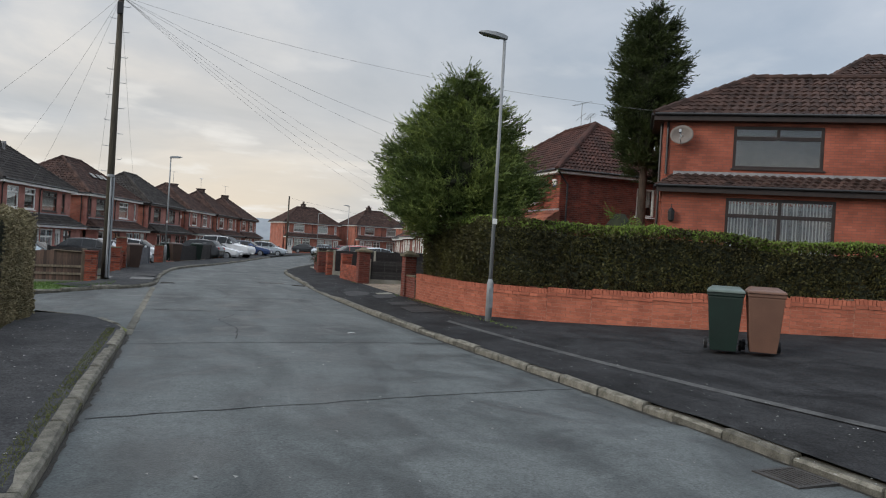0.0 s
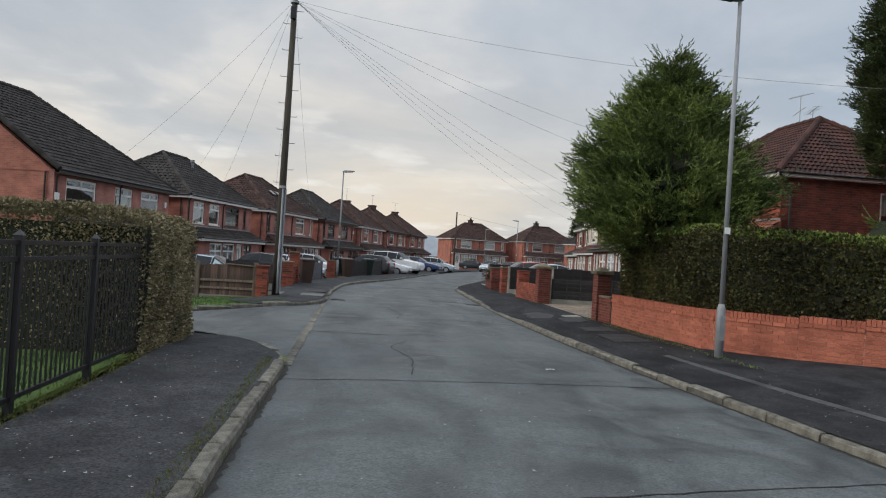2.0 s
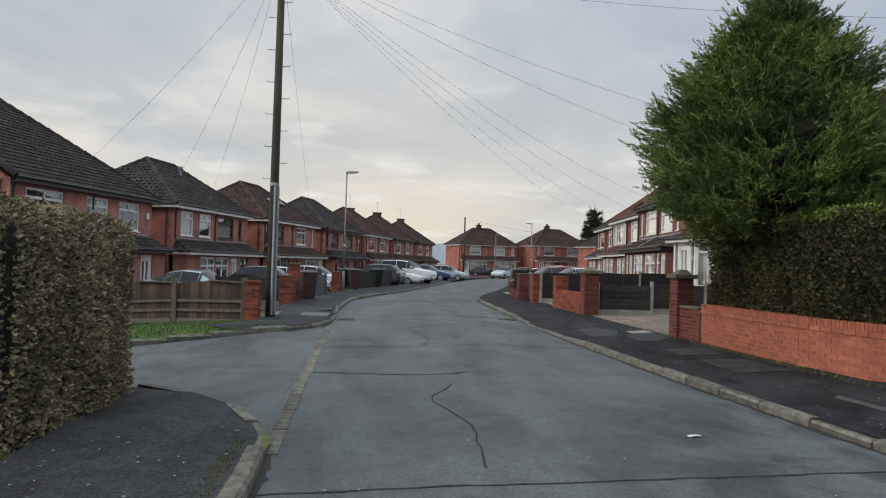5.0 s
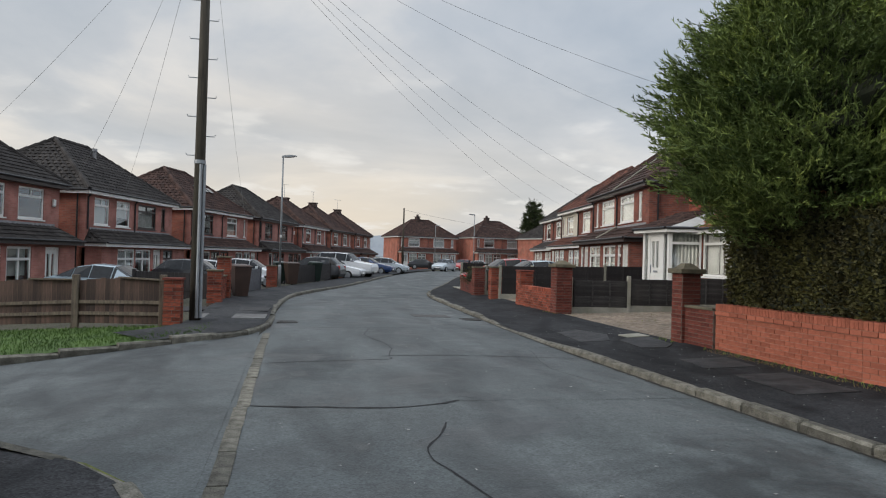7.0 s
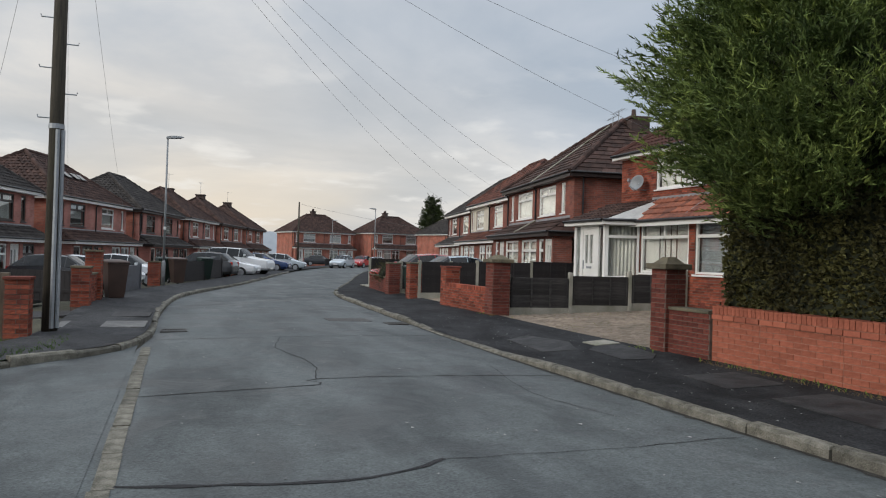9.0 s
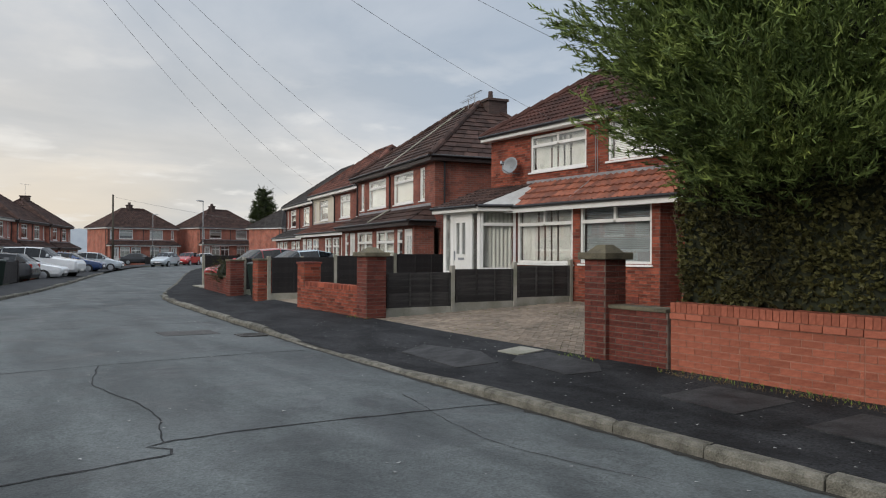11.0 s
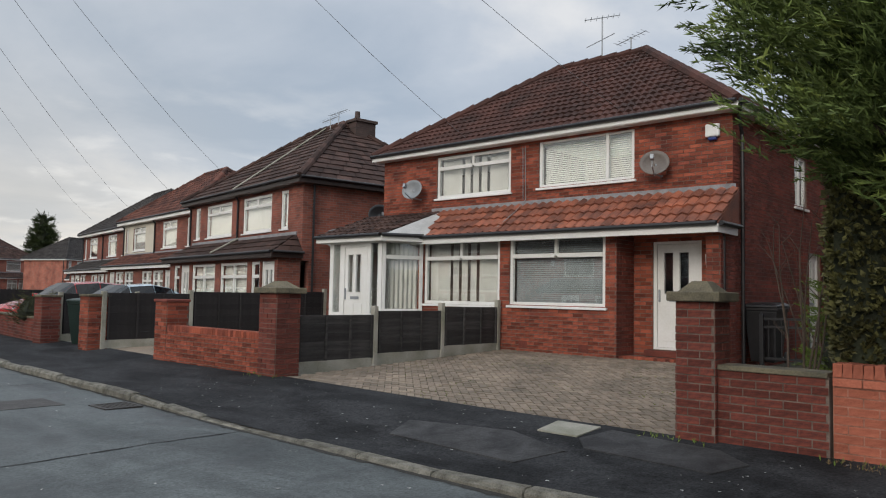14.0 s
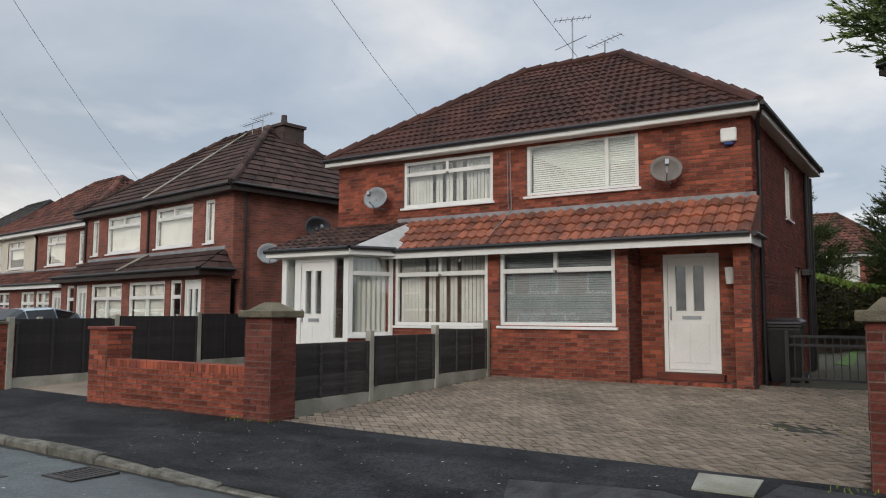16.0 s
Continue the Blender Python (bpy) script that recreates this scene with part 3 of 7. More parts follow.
def kerbs(name, line, side, start, end, low=()):
    """A run of kerb stones; low: stretches of y where they are dropped."""
    run = thing(name, Matrix(), "weathered stone kerb with mossy joints", "kerb", kind="structure")
    g0 = Geo().poly([(-0.44, 0.0, -0.2), (0.44, 0.0, -0.2), (0.44, 0.0, -0.025), (-0.44, 0.0, -0.03)])
    g0.poly([(-0.44, 0.0, -0.03), (0.44, 0.0, -0.025), (0.435, 0.03, 0.0), (-0.43, 0.03, 0.0)]).poly([(-0.43, 0.03, 0.0), (0.435, 0.03, 0.0), (0.435, KERB_W, 0.0), (-0.43, KERB_W, 0.0)])
    g0.poly([(0.44, 0.0, -0.2), (0.44, KERB_W, -0.2), (0.435, KERB_W, 0.0), (0.435, 0.03, 0.0), (0.44, 0.0, -0.025)]).poly([(-0.44, 0.0, -0.2), (-0.44, 0.0, -0.03), (-0.43, 0.03, 0.0), (-0.43, KERB_W, 0.0), (-0.44, KERB_W, -0.2)])
    g0 = g0.mesh("kerb_stone", KERB, False)
    tagged(part("joint", strip(line, offset(line, KERB_W * side), -0.115, -0.115), MOSS, run, "mossy joints", fix=False), kind="stuff") if not low else None
    pts = even(line, max(2, int(sum((b - a).length for a, b in zip(line, line[1:])) / 0.91) + 1))
    for a, b in zip(pts, pts[1:]):
        m = (a + b) / 2
        if not start <= m.y <= end or m.x < -14:
            continue
        t = (b - a).normalized()
        da, db = (-0.07 * max([0] + [min(1, max(0, (p.y - c) / 1.1 + 0.5)) * min(1, max(0, (d - p.y) / 1.1 + 0.5)) for c, d in low]) for p in (a, b))
        drop = (da + db) / 2
        tilt = -math.atan2(db - da, (b - a).length)
        ob = part("kerb_stone", g0, KERB, run)
        ob.matrix_world = Matrix.Translation((m.x, m.y, -0.07 + drop + side_drop(m.x, m.y) + random.uniform(-0.022, 0.014))) @ Matrix.Rotation(math.atan2(t.y, t.x) + random.uniform(-0.022, 0.022), 4, "Z") @ Matrix.Rotation(random.uniform(-0.03, 0.03), 4, "X") @ Matrix.Rotation(tilt + random.uniform(-0.012, 0.012), 4, "Y") @ Matrix.Diagonal(((b - a).length / 0.9, side, 1, 1))
    return run


kerbs("kerb_left", left_a, 1, -10, 30)
kerbs("kerb_corner", left_b, 1, 20, 70, ((27, 31),))
kerbs("kerb_right", right, -1, -10, 80, ((22.8, 28.4),))


# ---- houses ----
def window(parent, x0, x1, z0, z1, y, mat=WHITE, cols=(), transom=None, blind="", sill=True, frame_w=0.07, name="window", top_only=False):
    """A window with frame, panes, sill and a blind or curtain behind. y: the wall's face; it sits 6 cm in."""
    g = Geo()
    yf, yb, f = y + 0.03, y + 0.11, frame_w
    g.box(x0, x0 + f, yf, yb, z0, z1).box(x1 - f, x1, yf, yb, z0, z1)
    g.box(x0 + f, x1 - f, yf, yb, z0, z0 + f).box(x0 + f, x1 - f, yf, yb, z1 - f, z1)
    cuts = [x0 + f / 2] + [x0 + c * (x1 - x0) for c in cols] + [x1 - f / 2]
    for c in cuts[1:-1]:
        g.box(c - f / 2, c + f / 2, yf - 0.004, yb, z0 + transom * (z1 - z0) if top_only else z0 + f, z1 - f)
    if transom:
        zt = z0 + transom * (z1 - z0)
        for a, b in zip(cuts, cuts[1:]):
            g.box(a + f / 2, b - f / 2, yf - 0.008, yb, zt - f * 0.6, zt + f * 0.6)
    w = part(name, g, mat, parent, bevel=0.006)
    for a, b in zip(cuts, cuts[1:]):
        rows = [(z0 + f, zt - f * 0.6), (zt + f * 0.6, z1 - f)] if transom else [(z0 + f, z1 - f)]
        for c, d in (rows[1:] if top_only else rows):
            glaze(part("pane", Geo().box(a + f / 2, b - f / 2, yf + 0.03, yf + 0.045, c, d), GLASS, w))
    if top_only:
        glaze(part("pane", Geo().box(x0 + f, x1 - f, yf + 0.03, yf + 0.045, z0 + f, zt - f * 0.6), GLASS, w))
    if sill:
        part("sill", Geo().box(x0 - 0.05, x1 + 0.05, y - 0.05, yf + 0.02, z0 - 0.05, z0 - 0.002), mat, w, bevel=0.006)
    if blind in ("slats", "dim"):
        s = Geo()
        z = z0 + f
        while z < z1 - f:
            s.poly([(x0 + f, yb + 0.06, z), (x1 - f, yb + 0.06, z), (x1 - f, yb + 0.085, z + 0.036), (x0 + f, yb + 0.085, z + 0.036)])
            z += 0.042
        part("blind", s, BLIND if blind == "slats" else BLIND_DIMMED, w, "horizontal slat blind", fix=False)
    elif blind == "vertical":
        s = Geo()
        x = x0 + f
        k = 0
        while x < x1 - f - 0.05:
            gap = 0.2 < (x - x0) / (x1 - x0) < 0.75
            if not (gap and k % 3 == 1):
                s.poly([(x, yb + 0.06, z0 + f), (x + 0.042, yb + 0.115, z0 + f), (x + 0.042, yb + 0.115, z1 - f), (x, yb + 0.06, z1 - f)])
            x += 0.084; k += 1
        part("blind", s, CURTAIN, w, "vertical slat blind, half drawn", fix=False)
    elif blind:
        s = Geo()
        n = max(8, int((x1 - x0) / 0.06))
        lo = z0 + f if blind == "full" else z0 + (z1 - z0) * 0.35
        for k in range(n):
            a, b = x0 + f + (x1 - x0 - 2 * f) * k / n, x0 + f + (x1 - x0 - 2 * f) * (k + 1) / n
            s.poly([(a, yb + 0.06 + 0.03 * (k % 2), lo), (b, yb + 0.06 + 0.03 * ((k + 1) % 2), lo), (b, yb + 0.06 + 0.03 * ((k + 1) % 2), z1 - f), (a, yb + 0.06 + 0.03 * (k % 2), z1 - f)])
        part("curtain", s, CURTAIN, w, "pale net curtain", fix=False)
    return w


def front_door(parent, x0, x1, z0, z1, y, mat=WHITE, lights=2, m=Matrix()):
    """A panelled door in its frame."""
    f = 0.07
    fr = Geo().box(x0, x0 + f, y, y + 0.09, z0, z1).box(x1 - f, x1, y, y + 0.09, z0, z1).box(x0 + f, x1 - f, y, y + 0.09, z1 - f, z1).box(x0 + f, x1 - f, y, y + 0.09, z0, z0 + 0.04)
    part("door_frame", fr, WHITE, parent, bevel=0.006).matrix_local = m
    a, b, c, d = x0 + f + 0.004, x1 - f - 0.004, z0 + 0.045, z1 - f - 0.004
    w, h = b - a, d - c
    holes = []
    for k in range(lights):
        u = a + w * (0.17 + (k * 0.38 if lights == 2 else 0.2))
        holes.append((u, u + w * 0.22, c + h * 0.52, c + h * 0.92))
    leaf = part("door", Geo().wall(a, b, c, d, y + 0.02, y + 0.07, holes), mat, parent, bevel=0.004)
    leaf.matrix_local = m
    for h0 in holes:
        glaze(part("pane", Geo().box(h0[0], h0[1], y + 0.04, y + 0.05, h0[2], h0[3]), GLASS, leaf, "dark leaded glass light"))
        part("bead", Geo().wall(h0[0] - 0.02, h0[1] + 0.02, h0[2] - 0.02, h0[3] + 0.02, y + 0.008, y + 0.019, [h0]), mat, leaf)
    for u in (a + w * 0.14, a + w * 0.54):
        part("panel", Geo().box(u, u + w * 0.32, y + 0.008, y + 0.019, c + h * 0.06, c + h * 0.4), mat, leaf, bevel=0.008)
    part("letter_box", Geo().box(a + w * 0.3, a + w * 0.7, y + 0.006, y + 0.019, c + h * 0.445, c + h * 0.475), GALV, leaf, "letter flap")
    part("handle", Geo().box(a + 0.03, a + 0.06, y - 0.015, y + 0.019, c + h * 0.44, c + h * 0.56), GALV, leaf, "metal lever handle", bevel=0.004)
    return leaf


def hip_roof(W, D, over, ze, rise, inset, left=None):
    """Corner points of a hipped roof: four eave corners and two ridge ends."""
    x0 = -over if left is None else left
    return [(x0, -over, ze), (W + over, -over, ze), (W + over, D + over, ze), (x0, D + over, ze), (inset if left is None else left, D / 2, ze + rise), (W - inset, D / 2, ze + rise)]


def tile_slope(geo, a, b, c, d, row=0.30, col=0.30, thick=0.03, hump=0.04):
    """Courses of tiles over the slope with eave a-b and top d-c, each row lapping the next."""
    a, b, c, d = (Vector(p) for p in (a, b, c, d))
    n = (b - a).cross(d - a).normalized()
    if n.z < 0:
        n = -n
    rows = max(1, round(((d + c) / 2 - (a + b) / 2).length / row))
    for r in range(rows):
        t0, t1 = r / rows, (r + 1.12) / rows
        p, q = a.lerp(d, t0), b.lerp(c, t0)
        s, u = a.lerp(d, min(1, t1)), b.lerp(c, min(1, t1))
        m = max(1, round((q - p).length / col))
        for k in range(m):
            e0, e1 = (k + 0.03) / m, (k + 0.97) / m
            off = random.uniform(0, 0.0025)
            up0, up1 = n * (thick + 0.018 + off), n * (0.012 + off)
            pts = [p.lerp(q, e0) + up0, p.lerp(q, (e0 + e1) / 2) + up0 + n * hump, p.lerp(q, e1) + up0, s.lerp(u, e1) + up1, s.lerp(u, (e0 + e1) / 2) + up1 + n * hump, s.lerp(u, e0) + up1]
            i = len(geo.v)
            geo.v += [tuple(x) for x in pts] + [tuple(pts[0] - n * thick), tuple(pts[2] - n * thick)]
            geo.f += [(i, i + 1, i + 4, i + 5), (i + 1, i + 2, i + 3, i + 4), (i + 6, i + 7, i + 2, i + 1, i)]


def roof_body(parent, pts, tile, name="roof", row=0.30, col=0.30, ridge=True, gable=False, hump=0.04):
    """A hipped roof with lapped tiles and ridge tiles."""
    A, B, C, D, E, F = pts
    g = Geo()
    for face in ((A, B, F, E), (C, D, E, F), (B, C, F)) + (() if gable else ((D, A, E),)):
        g.poly([(x, y, z - 0.01) for x, y, z in face])
    base = part(name, g, tile, parent)
    t = Geo()
    tile_slope(t, A, B, F, E, row, col, hump=hump); tile_slope(t, C, D, E, F, row, col, hump=hump); tile_slope(t, B, C, F, F, row, col, hump=hump)
    if not gable:
        tile_slope(t, D, A, E, E, row, col, hump=hump)
    tagged(part("tiles", t, tile, base, "lapped interlocking roof tiles", fix=False), kind="stuff")
    if ridge:
        r = Geo()
        for p, q in ((E, F), (A, E), (B, F), (C, F), (D, E)):
            p, q = Vector(p), Vector(q)
            n = max(1, round((q - p).length / 0.42))
            for k in range(n):
                r.tube([p.lerp(q, k / n) + Vector((0, 0, 0.03)), p.lerp(q, (k + 1.05) / n) + Vector((0, 0, 0.045))], [0.105, 0.125], 8)
        part("ridge_tiles", r, tile, base, fix=False)
    return base


def chimney(parent, x, y, z0, z1, pots=0, mat=BRICK_SOOT):
    c = part("chimney", Geo().box(x - 0.28, x + 0.28, y - 0.42, y + 0.42, z0, z1).box(x - 0.34, x + 0.34, y - 0.48, y + 0.48, z1, z1 + 0.1), mat, parent, "dark brick chimney stack")
    for k in range(pots):
        part("pot", Geo().tube([(x, y - 0.2 + 0.4 * k, z1 + 0.1), (x, y - 0.2 + 0.4 * k, z1 + 0.42)], [0.11, 0.09], 10), mat, c)
    return c


def aerial(parent, x, y, z0, h, yaw=0.0):
    m = part("aerial", Geo().tube([(x, y, z0), (x, y, z0 + h)], 0.018, 6), GALV, parent, "television aerial on a thin mast")
    g = Geo()
    dx, dy = math.cos(yaw), math.sin(yaw)
    zt = z0 + h - 0.08
    g.tube([(x - 0.45 * dx, y - 0.45 * dy, zt), (x + 0.45 * dx, y + 0.45 * dy, zt + 0.12)], 0.012, 5)
    for k in range(7):
        u = -0.42 + 0.14 * k
        g.tube([(x + u * dx - 0.16 * dy, y + u * dy + 0.16 * dx, zt + 0.06 + 0.13 * u), (x + u * dx + 0.16 * dy, y + u * dy - 0.16 * dx, zt + 0.06 + 0.13 * u)], 0.006, 4)
    part("boom", g, GALV, m)
    return m


def dish(parent, x, y, z, r=0.32, tilt=20, turn=0, mat=LAMPGREY, m=Matrix()):
    """A satellite dish on a bracket in front of a wall whose face is at y."""
    g = Geo()
    n = 18
    for ring in range(5):
        rr = r * ring / 4
        for k in range(n):
            a = 2 * math.pi * k / n
            g.v.append((rr * math.cos(a), 0.11 * (rr / r) ** 2 * -1 + 0.06, rr * math.sin(a) * 0.9))
    for ring in range(4):
        g.f += [(ring * n + k, ring * n + (k + 1) % n, (ring + 1) * n + (k + 1) % n, (ring + 1) * n + k) for k in range(n)]
    d = part("satellite_dish", g, mat, parent, "round grey satellite dish on a wall bracket", fix=False, smooth=True)
    s = d.modifiers.new("thick", "SOLIDIFY"); s.thickness = 0.012
    d.matrix_local = m @ Matrix.Translation((x, y - 0.3, z)) @ Matrix.Rotation(radians(turn), 4, "Z") @ Matrix.Rotation(radians(-tilt), 4, "X")
    part("arm", Geo().tube([(0, 0.05, -r * 0.8), (0, -0.32, -r * 0.75), (0, -0.36, -0.06)], 0.013, 6).box(-0.03, 0.03, -0.42, -0.32, -0.09, 0.0), GALV, d)
    b = part("bracket", Geo().tube([(x, y + 0.01, z - 0.2), (x, y - 0.25, z - 0.2), (x, y - 0.25, z)], 0.02, 6), GALV, parent)
    b.matrix_local = m
    return d


def downpipe(parent, x, y, z0, z1, mat=BLACK):
    return part("downpipe", Geo().tube([(x, y - 0.05, z0), (x, y - 0.05, z1 - 0.35), (x, y - 0.05, z1 - 0.3), (x, y - 0.22, z1 - 0.02)], 0.036, 8), mat, parent)


def gutter(parent, pts, mat=BLACK, fascia=WHITE, h=0.16):
    """Fascia board and half-round gutter along the eaves, through pts."""
    f, g = Geo(), Geo()
    for p, q in zip(pts, pts[1:]):
        p, q = Vector(p), Vector(q)
        t = (q - p).normalized(); nrm = Vector((t.y, -t.x, 0))
        m = Matrix.Translation(p) @ Matrix.Rotation(math.atan2(t.y, t.x), 4, "Z")
        f.box(0, (q - p).length, -0.012, 0.012, -h, 0.0, m)
        g.tube([p + nrm * 0.06 + Vector((0, 0, 0.012)), q + nrm * 0.06 + Vector((0, 0, 0.012))], 0.042, 8)
    part("fascia", f, fascia, parent)
    part("gutter", g, mat, parent, fix=False)


def semi(name, m, label, W=9.3, D=6.6, H=4.9, tile=TILE_BROWN, brick=BRICK_ROW, frames=(WHITE, WHITE), canopy=None, porch=True, detail=1, group="", low_z=2.62, bay=0.75, upper=None, wins=None, doors=None, row=0.3, rise=2.62, inset=3.2, col=0.30, fascia=WHITE, blinds=("full", "vertical", "half", "full"), up_blinds=("full", "half"), gable=False, hump=0.04, front=None):
    """A pair of semi-detached houses; x along the front from its left end, y into the house, z from its ground."""
    h = thing(name, m, label, "house", group)
    canopy = canopy or tile
    mid = W / 2
    if upper is None:
        upper = [(0.35, 0.75), (1.5, 3.3), (mid + 0.9, mid + 2.7), (W - 0.8, W - 0.4)]
    uz0, uz1 = H - 1.48, H - 0.26
    ups = [(a, b, uz0, uz1) for a, b in upper]
    part("front_wall", Geo().wall(0, W, 2.4, H - 0.02, 0, 0.25, ups), front or brick, h)
    part("side_wall", Geo().box(0, 0.25, 0.25, D, -0.4, H - 0.02), brick, h)
    part("side_wall", Geo().box(W - 0.25, W, 0.25, D, -0.4, H - 0.02), brick, h)
    part("back_wall", Geo().box(0.25, W - 0.25, D - 0.25, D, -0.4, H - 0.02), brick, h)
    part("inside", Geo().box(0.3, W - 0.3, 2.2, 2.25, -0.1, H - 0.05).box(0.3, W - 0.3, 0.3, D - 0.3, 2.42, 2.5).box(mid - 0.06, mid + 0.06, 0.3, 2.2, -0.1, H - 0.05).box(0.3, W - 0.3, -0.4, D - 0.3, -0.1, -0.02), INSIDE, h)
    for k, (a, b) in enumerate(upper):
        wide = b - a > 0.8
        window(h, a, b, uz0, uz1, 0.0, frames[0 if k < len(upper) / 2 else 1], (0.5,) if wide else (), 0.72 if wide else None, up_blinds[k % 2], top_only=wide, frame_w=0.085)
    # ground floor, standing forward under a tiled canopy
    yb = -bay
    wins = wins or [(1.35, 2.6), (2.75, 4.05), (mid + 0.6, mid + 1.9), (mid + 2.05, mid + 3.3)]
    doors = doors or [(0.3, 1.2), (W - 1.2, W - 0.3)]
    holes = [(a, b, 0.75, low_z - 0.25) for a, b in wins] + [(a, b, -0.05, low_z - 0.25) for a, b in doors]
    part("bay_wall", Geo().wall(0.05, W - 0.05, -0.4, low_z - 0.02, yb, yb + 0.22, holes).box(0.05, 0.25, yb + 0.22, 0, -0.4, low_z - 0.02).box(W - 0.25, W - 0.05, yb + 0.22, 0, -0.4, low_z - 0.02), front or brick, h)
    for k, (a, b) in enumerate(wins):
        window(h, a, b, 0.75, low_z - 0.25, yb, frames[0 if k < len(wins) / 2 else 1], (0.5,) if b - a > 0.9 else (), 0.72, blinds[k % 4], frame_w=0.085)
    for k, (a, b) in enumerate(doors):
        front_door(h, a, b, -0.05, low_z - 0.25, yb + 0.05, frames[k % 2])
    e, t = low_z, 3.2
    x0, x1, y0 = -0.12, W + 0.12, yb - 0.28
    pts = [(x0, y0, e), (x1, y0, e), (x1 - 0.5, -0.005, t), (x0 + 0.5, -0.005, t)]
    c = part("canopy", Geo().poly(pts).poly([pts[1], (x1, -0.005, e), pts[2]]).poly([pts[0], pts[3], (x0, -0.005, e)]).poly([pts[0], (x0, -0.005, e), (x1, -0.005, e), pts[1]]), canopy, h)
    tg = Geo()
    tile_slope(tg, *pts, row=row, col=col, hump=hump); tile_slope(tg, pts[1], (x1, -0.005, e), pts[2], pts[2], row, col, hump=hump); tile_slope(tg, (x0, -0.005, e), pts[0], pts[3], pts[3], row, col, hump=hump)
    tagged(part("tiles", tg, canopy, c, fix=False), kind="stuff")
    part("flashing", Geo().box(x0 + 0.45, x1 - 0.45, -0.03, -0.006, t - 0.02, t + 0.1), LEAD, h)
    gutter(h, [(x0, -0.005, e), (x0, y0, e), (x1, y0, e), (x1, -0.005, e)], BLACK, fascia)
    roof_body(h, hip_roof(W, D, 0.28, H, rise, inset, -0.1 if gable else None), tile, row=row, col=col, gable=gable, hump=hump)
    if gable:
        part("gable", Geo().poly([(-0.02, 0, H - 0.1), (-0.02, D, H - 0.1), (-0.02, D / 2, H + rise - 0.25)]).poly([(0.2, D, H - 0.1), (0.2, 0, H - 0.1), (0.2, D / 2, H + rise - 0.25)]), brick, h, "plain brick gable end")
    part("soffit", Geo().box(0.02 if gable else -0.27, W + 0.27, -0.27, D + 0.27, H - 0.16, H - 0.13), fascia, h)
    o = 0.28
    gutter(h, ([] if gable else [(-o, D + o, H)]) + [(-0.1 if gable else -o, -o, H), (W + o, -o, H), (W + o, D + o, H)], BLACK, fascia)
    downpipe(h, 0.12, 0.0, 3.2, H); downpipe(h, mid, 0.0, 3.2, H)
    part("downpipe", Geo().tube([(-0.05, 0.35, -0.2), (-0.05, 0.35, H - 0.1)], 0.036, 8), BLACK, h)
    part("downpipe", Geo().tube([(W + 0.05, 0.35, -0.2), (W + 0.05, 0.35, H - 0.1)], 0.036, 8), BLACK, h)
    return h


def left_row(x, y, z, heading):
    return Matrix.Translation((x, y, z)) @ Matrix.Rotation(radians(90 - heading), 4, "Z") @ Matrix.Translation((0.28, 0.28, 0))


def right_row(x, y, z, heading, W=9.3):
    return Matrix.Translation((x, y, z)) @ Matrix.Rotation(radians(-90 - heading), 4, "Z") @ Matrix.Translation((-W - 0.28, 0.28, 0))
GROUND_L = -0.97
rows_made = []


def keep(h):
    rows_made.append(h)
    return h


keep(semi("semi_detached_house", left_row(-11.65, 33.06, GROUND_L, 12.8), "red brick semi-detached houses with white windows and a dark tiled roof", fascia=DARKWOOD, tile=TILE_GREY, W=9.5, D=10.6, rise=4.0, inset=4.0, gable=True, hump=0.025, front=BRICK_PINK, upper=[(0.8, 2.9), (4.4, 5.9), (6.7, 8.4)], up_blinds=("", "half"), wins=[(0.6, 2.6), (3.2, 4.6), (4.9, 6.4)], doors=[(7.3, 8.3)], group="houses along the street"))
keep(semi("semi_detached_house", left_row(-8.97, 44.01, GROUND_L, 13.5), "red brick semi-detached houses with a dark grey hipped roof", tile=TILE_GREY, frames=(WHITE, DARKWOOD), front=BRICK_PINK, upper=[(0.75, 2.1), (2.8, 4.2), (5.1, 7.2), (7.9, 8.4)], wins=[(1.5, 3.2), (3.3, 5.0), (6.5, 7.7)], doors=[(5.3, 6.2)], up_blinds=("full", "half"), group="houses along the street"))
keep(semi("semi_detached_house", left_row(-6.02, 54.55, GROUND_L, 16.9), "red brick semi-detached houses with a brown hipped roof and skylights", tile=TILE_BROWN, frames=(DARKWOOD, WHITE), front=BRICK_PINK, group="houses along the street"))
keep(semi("semi_detached_house", left_row(-2.63, 65.42, GROUND_L, 16.2), "red brick semi-detached houses with dark frames and a grey roof", front=BRICK_PINK, fascia=DARKWOOD, tile=TILE_GREY, frames=(DARKWOOD, DARKWOOD), group="houses along the street"))
keep(semi("semi_detached_house", left_row(0.6, 75.6, GROUND_L, 15.7), "red brick semi-detached houses with white windows", front=BRICK_PINK, tile=TILE_BROWN, group="houses along the street"))
keep(semi("semi_detached_house", left_row(3.61, 86.0, GROUND_L, 17.7), "red brick semi-detached houses with a chimney", fascia=DARKWOOD, tile=TILE_BROWN, group="houses along the street"))
keep(semi("semi_detached_house", left_row(6.9, 96.5, GROUND_L, 17.7), "red brick semi-detached houses with a chimney", fascia=DARKWOOD, tile=TILE_BROWN, group="houses along the street"))
keep(semi("semi_detached_house", left_row(14.86, 117.55, -0.45, 76.8), "brick semi-detached houses facing down the street", tile=TILE_BROWN, group="houses along the street"))
keep(semi("semi_detached_house", left_row(26.27, 116.8, -0.25, 75.4), "brick semi-detached houses with a white ground floor", tile=TILE_BROWN, group="houses along the street"))
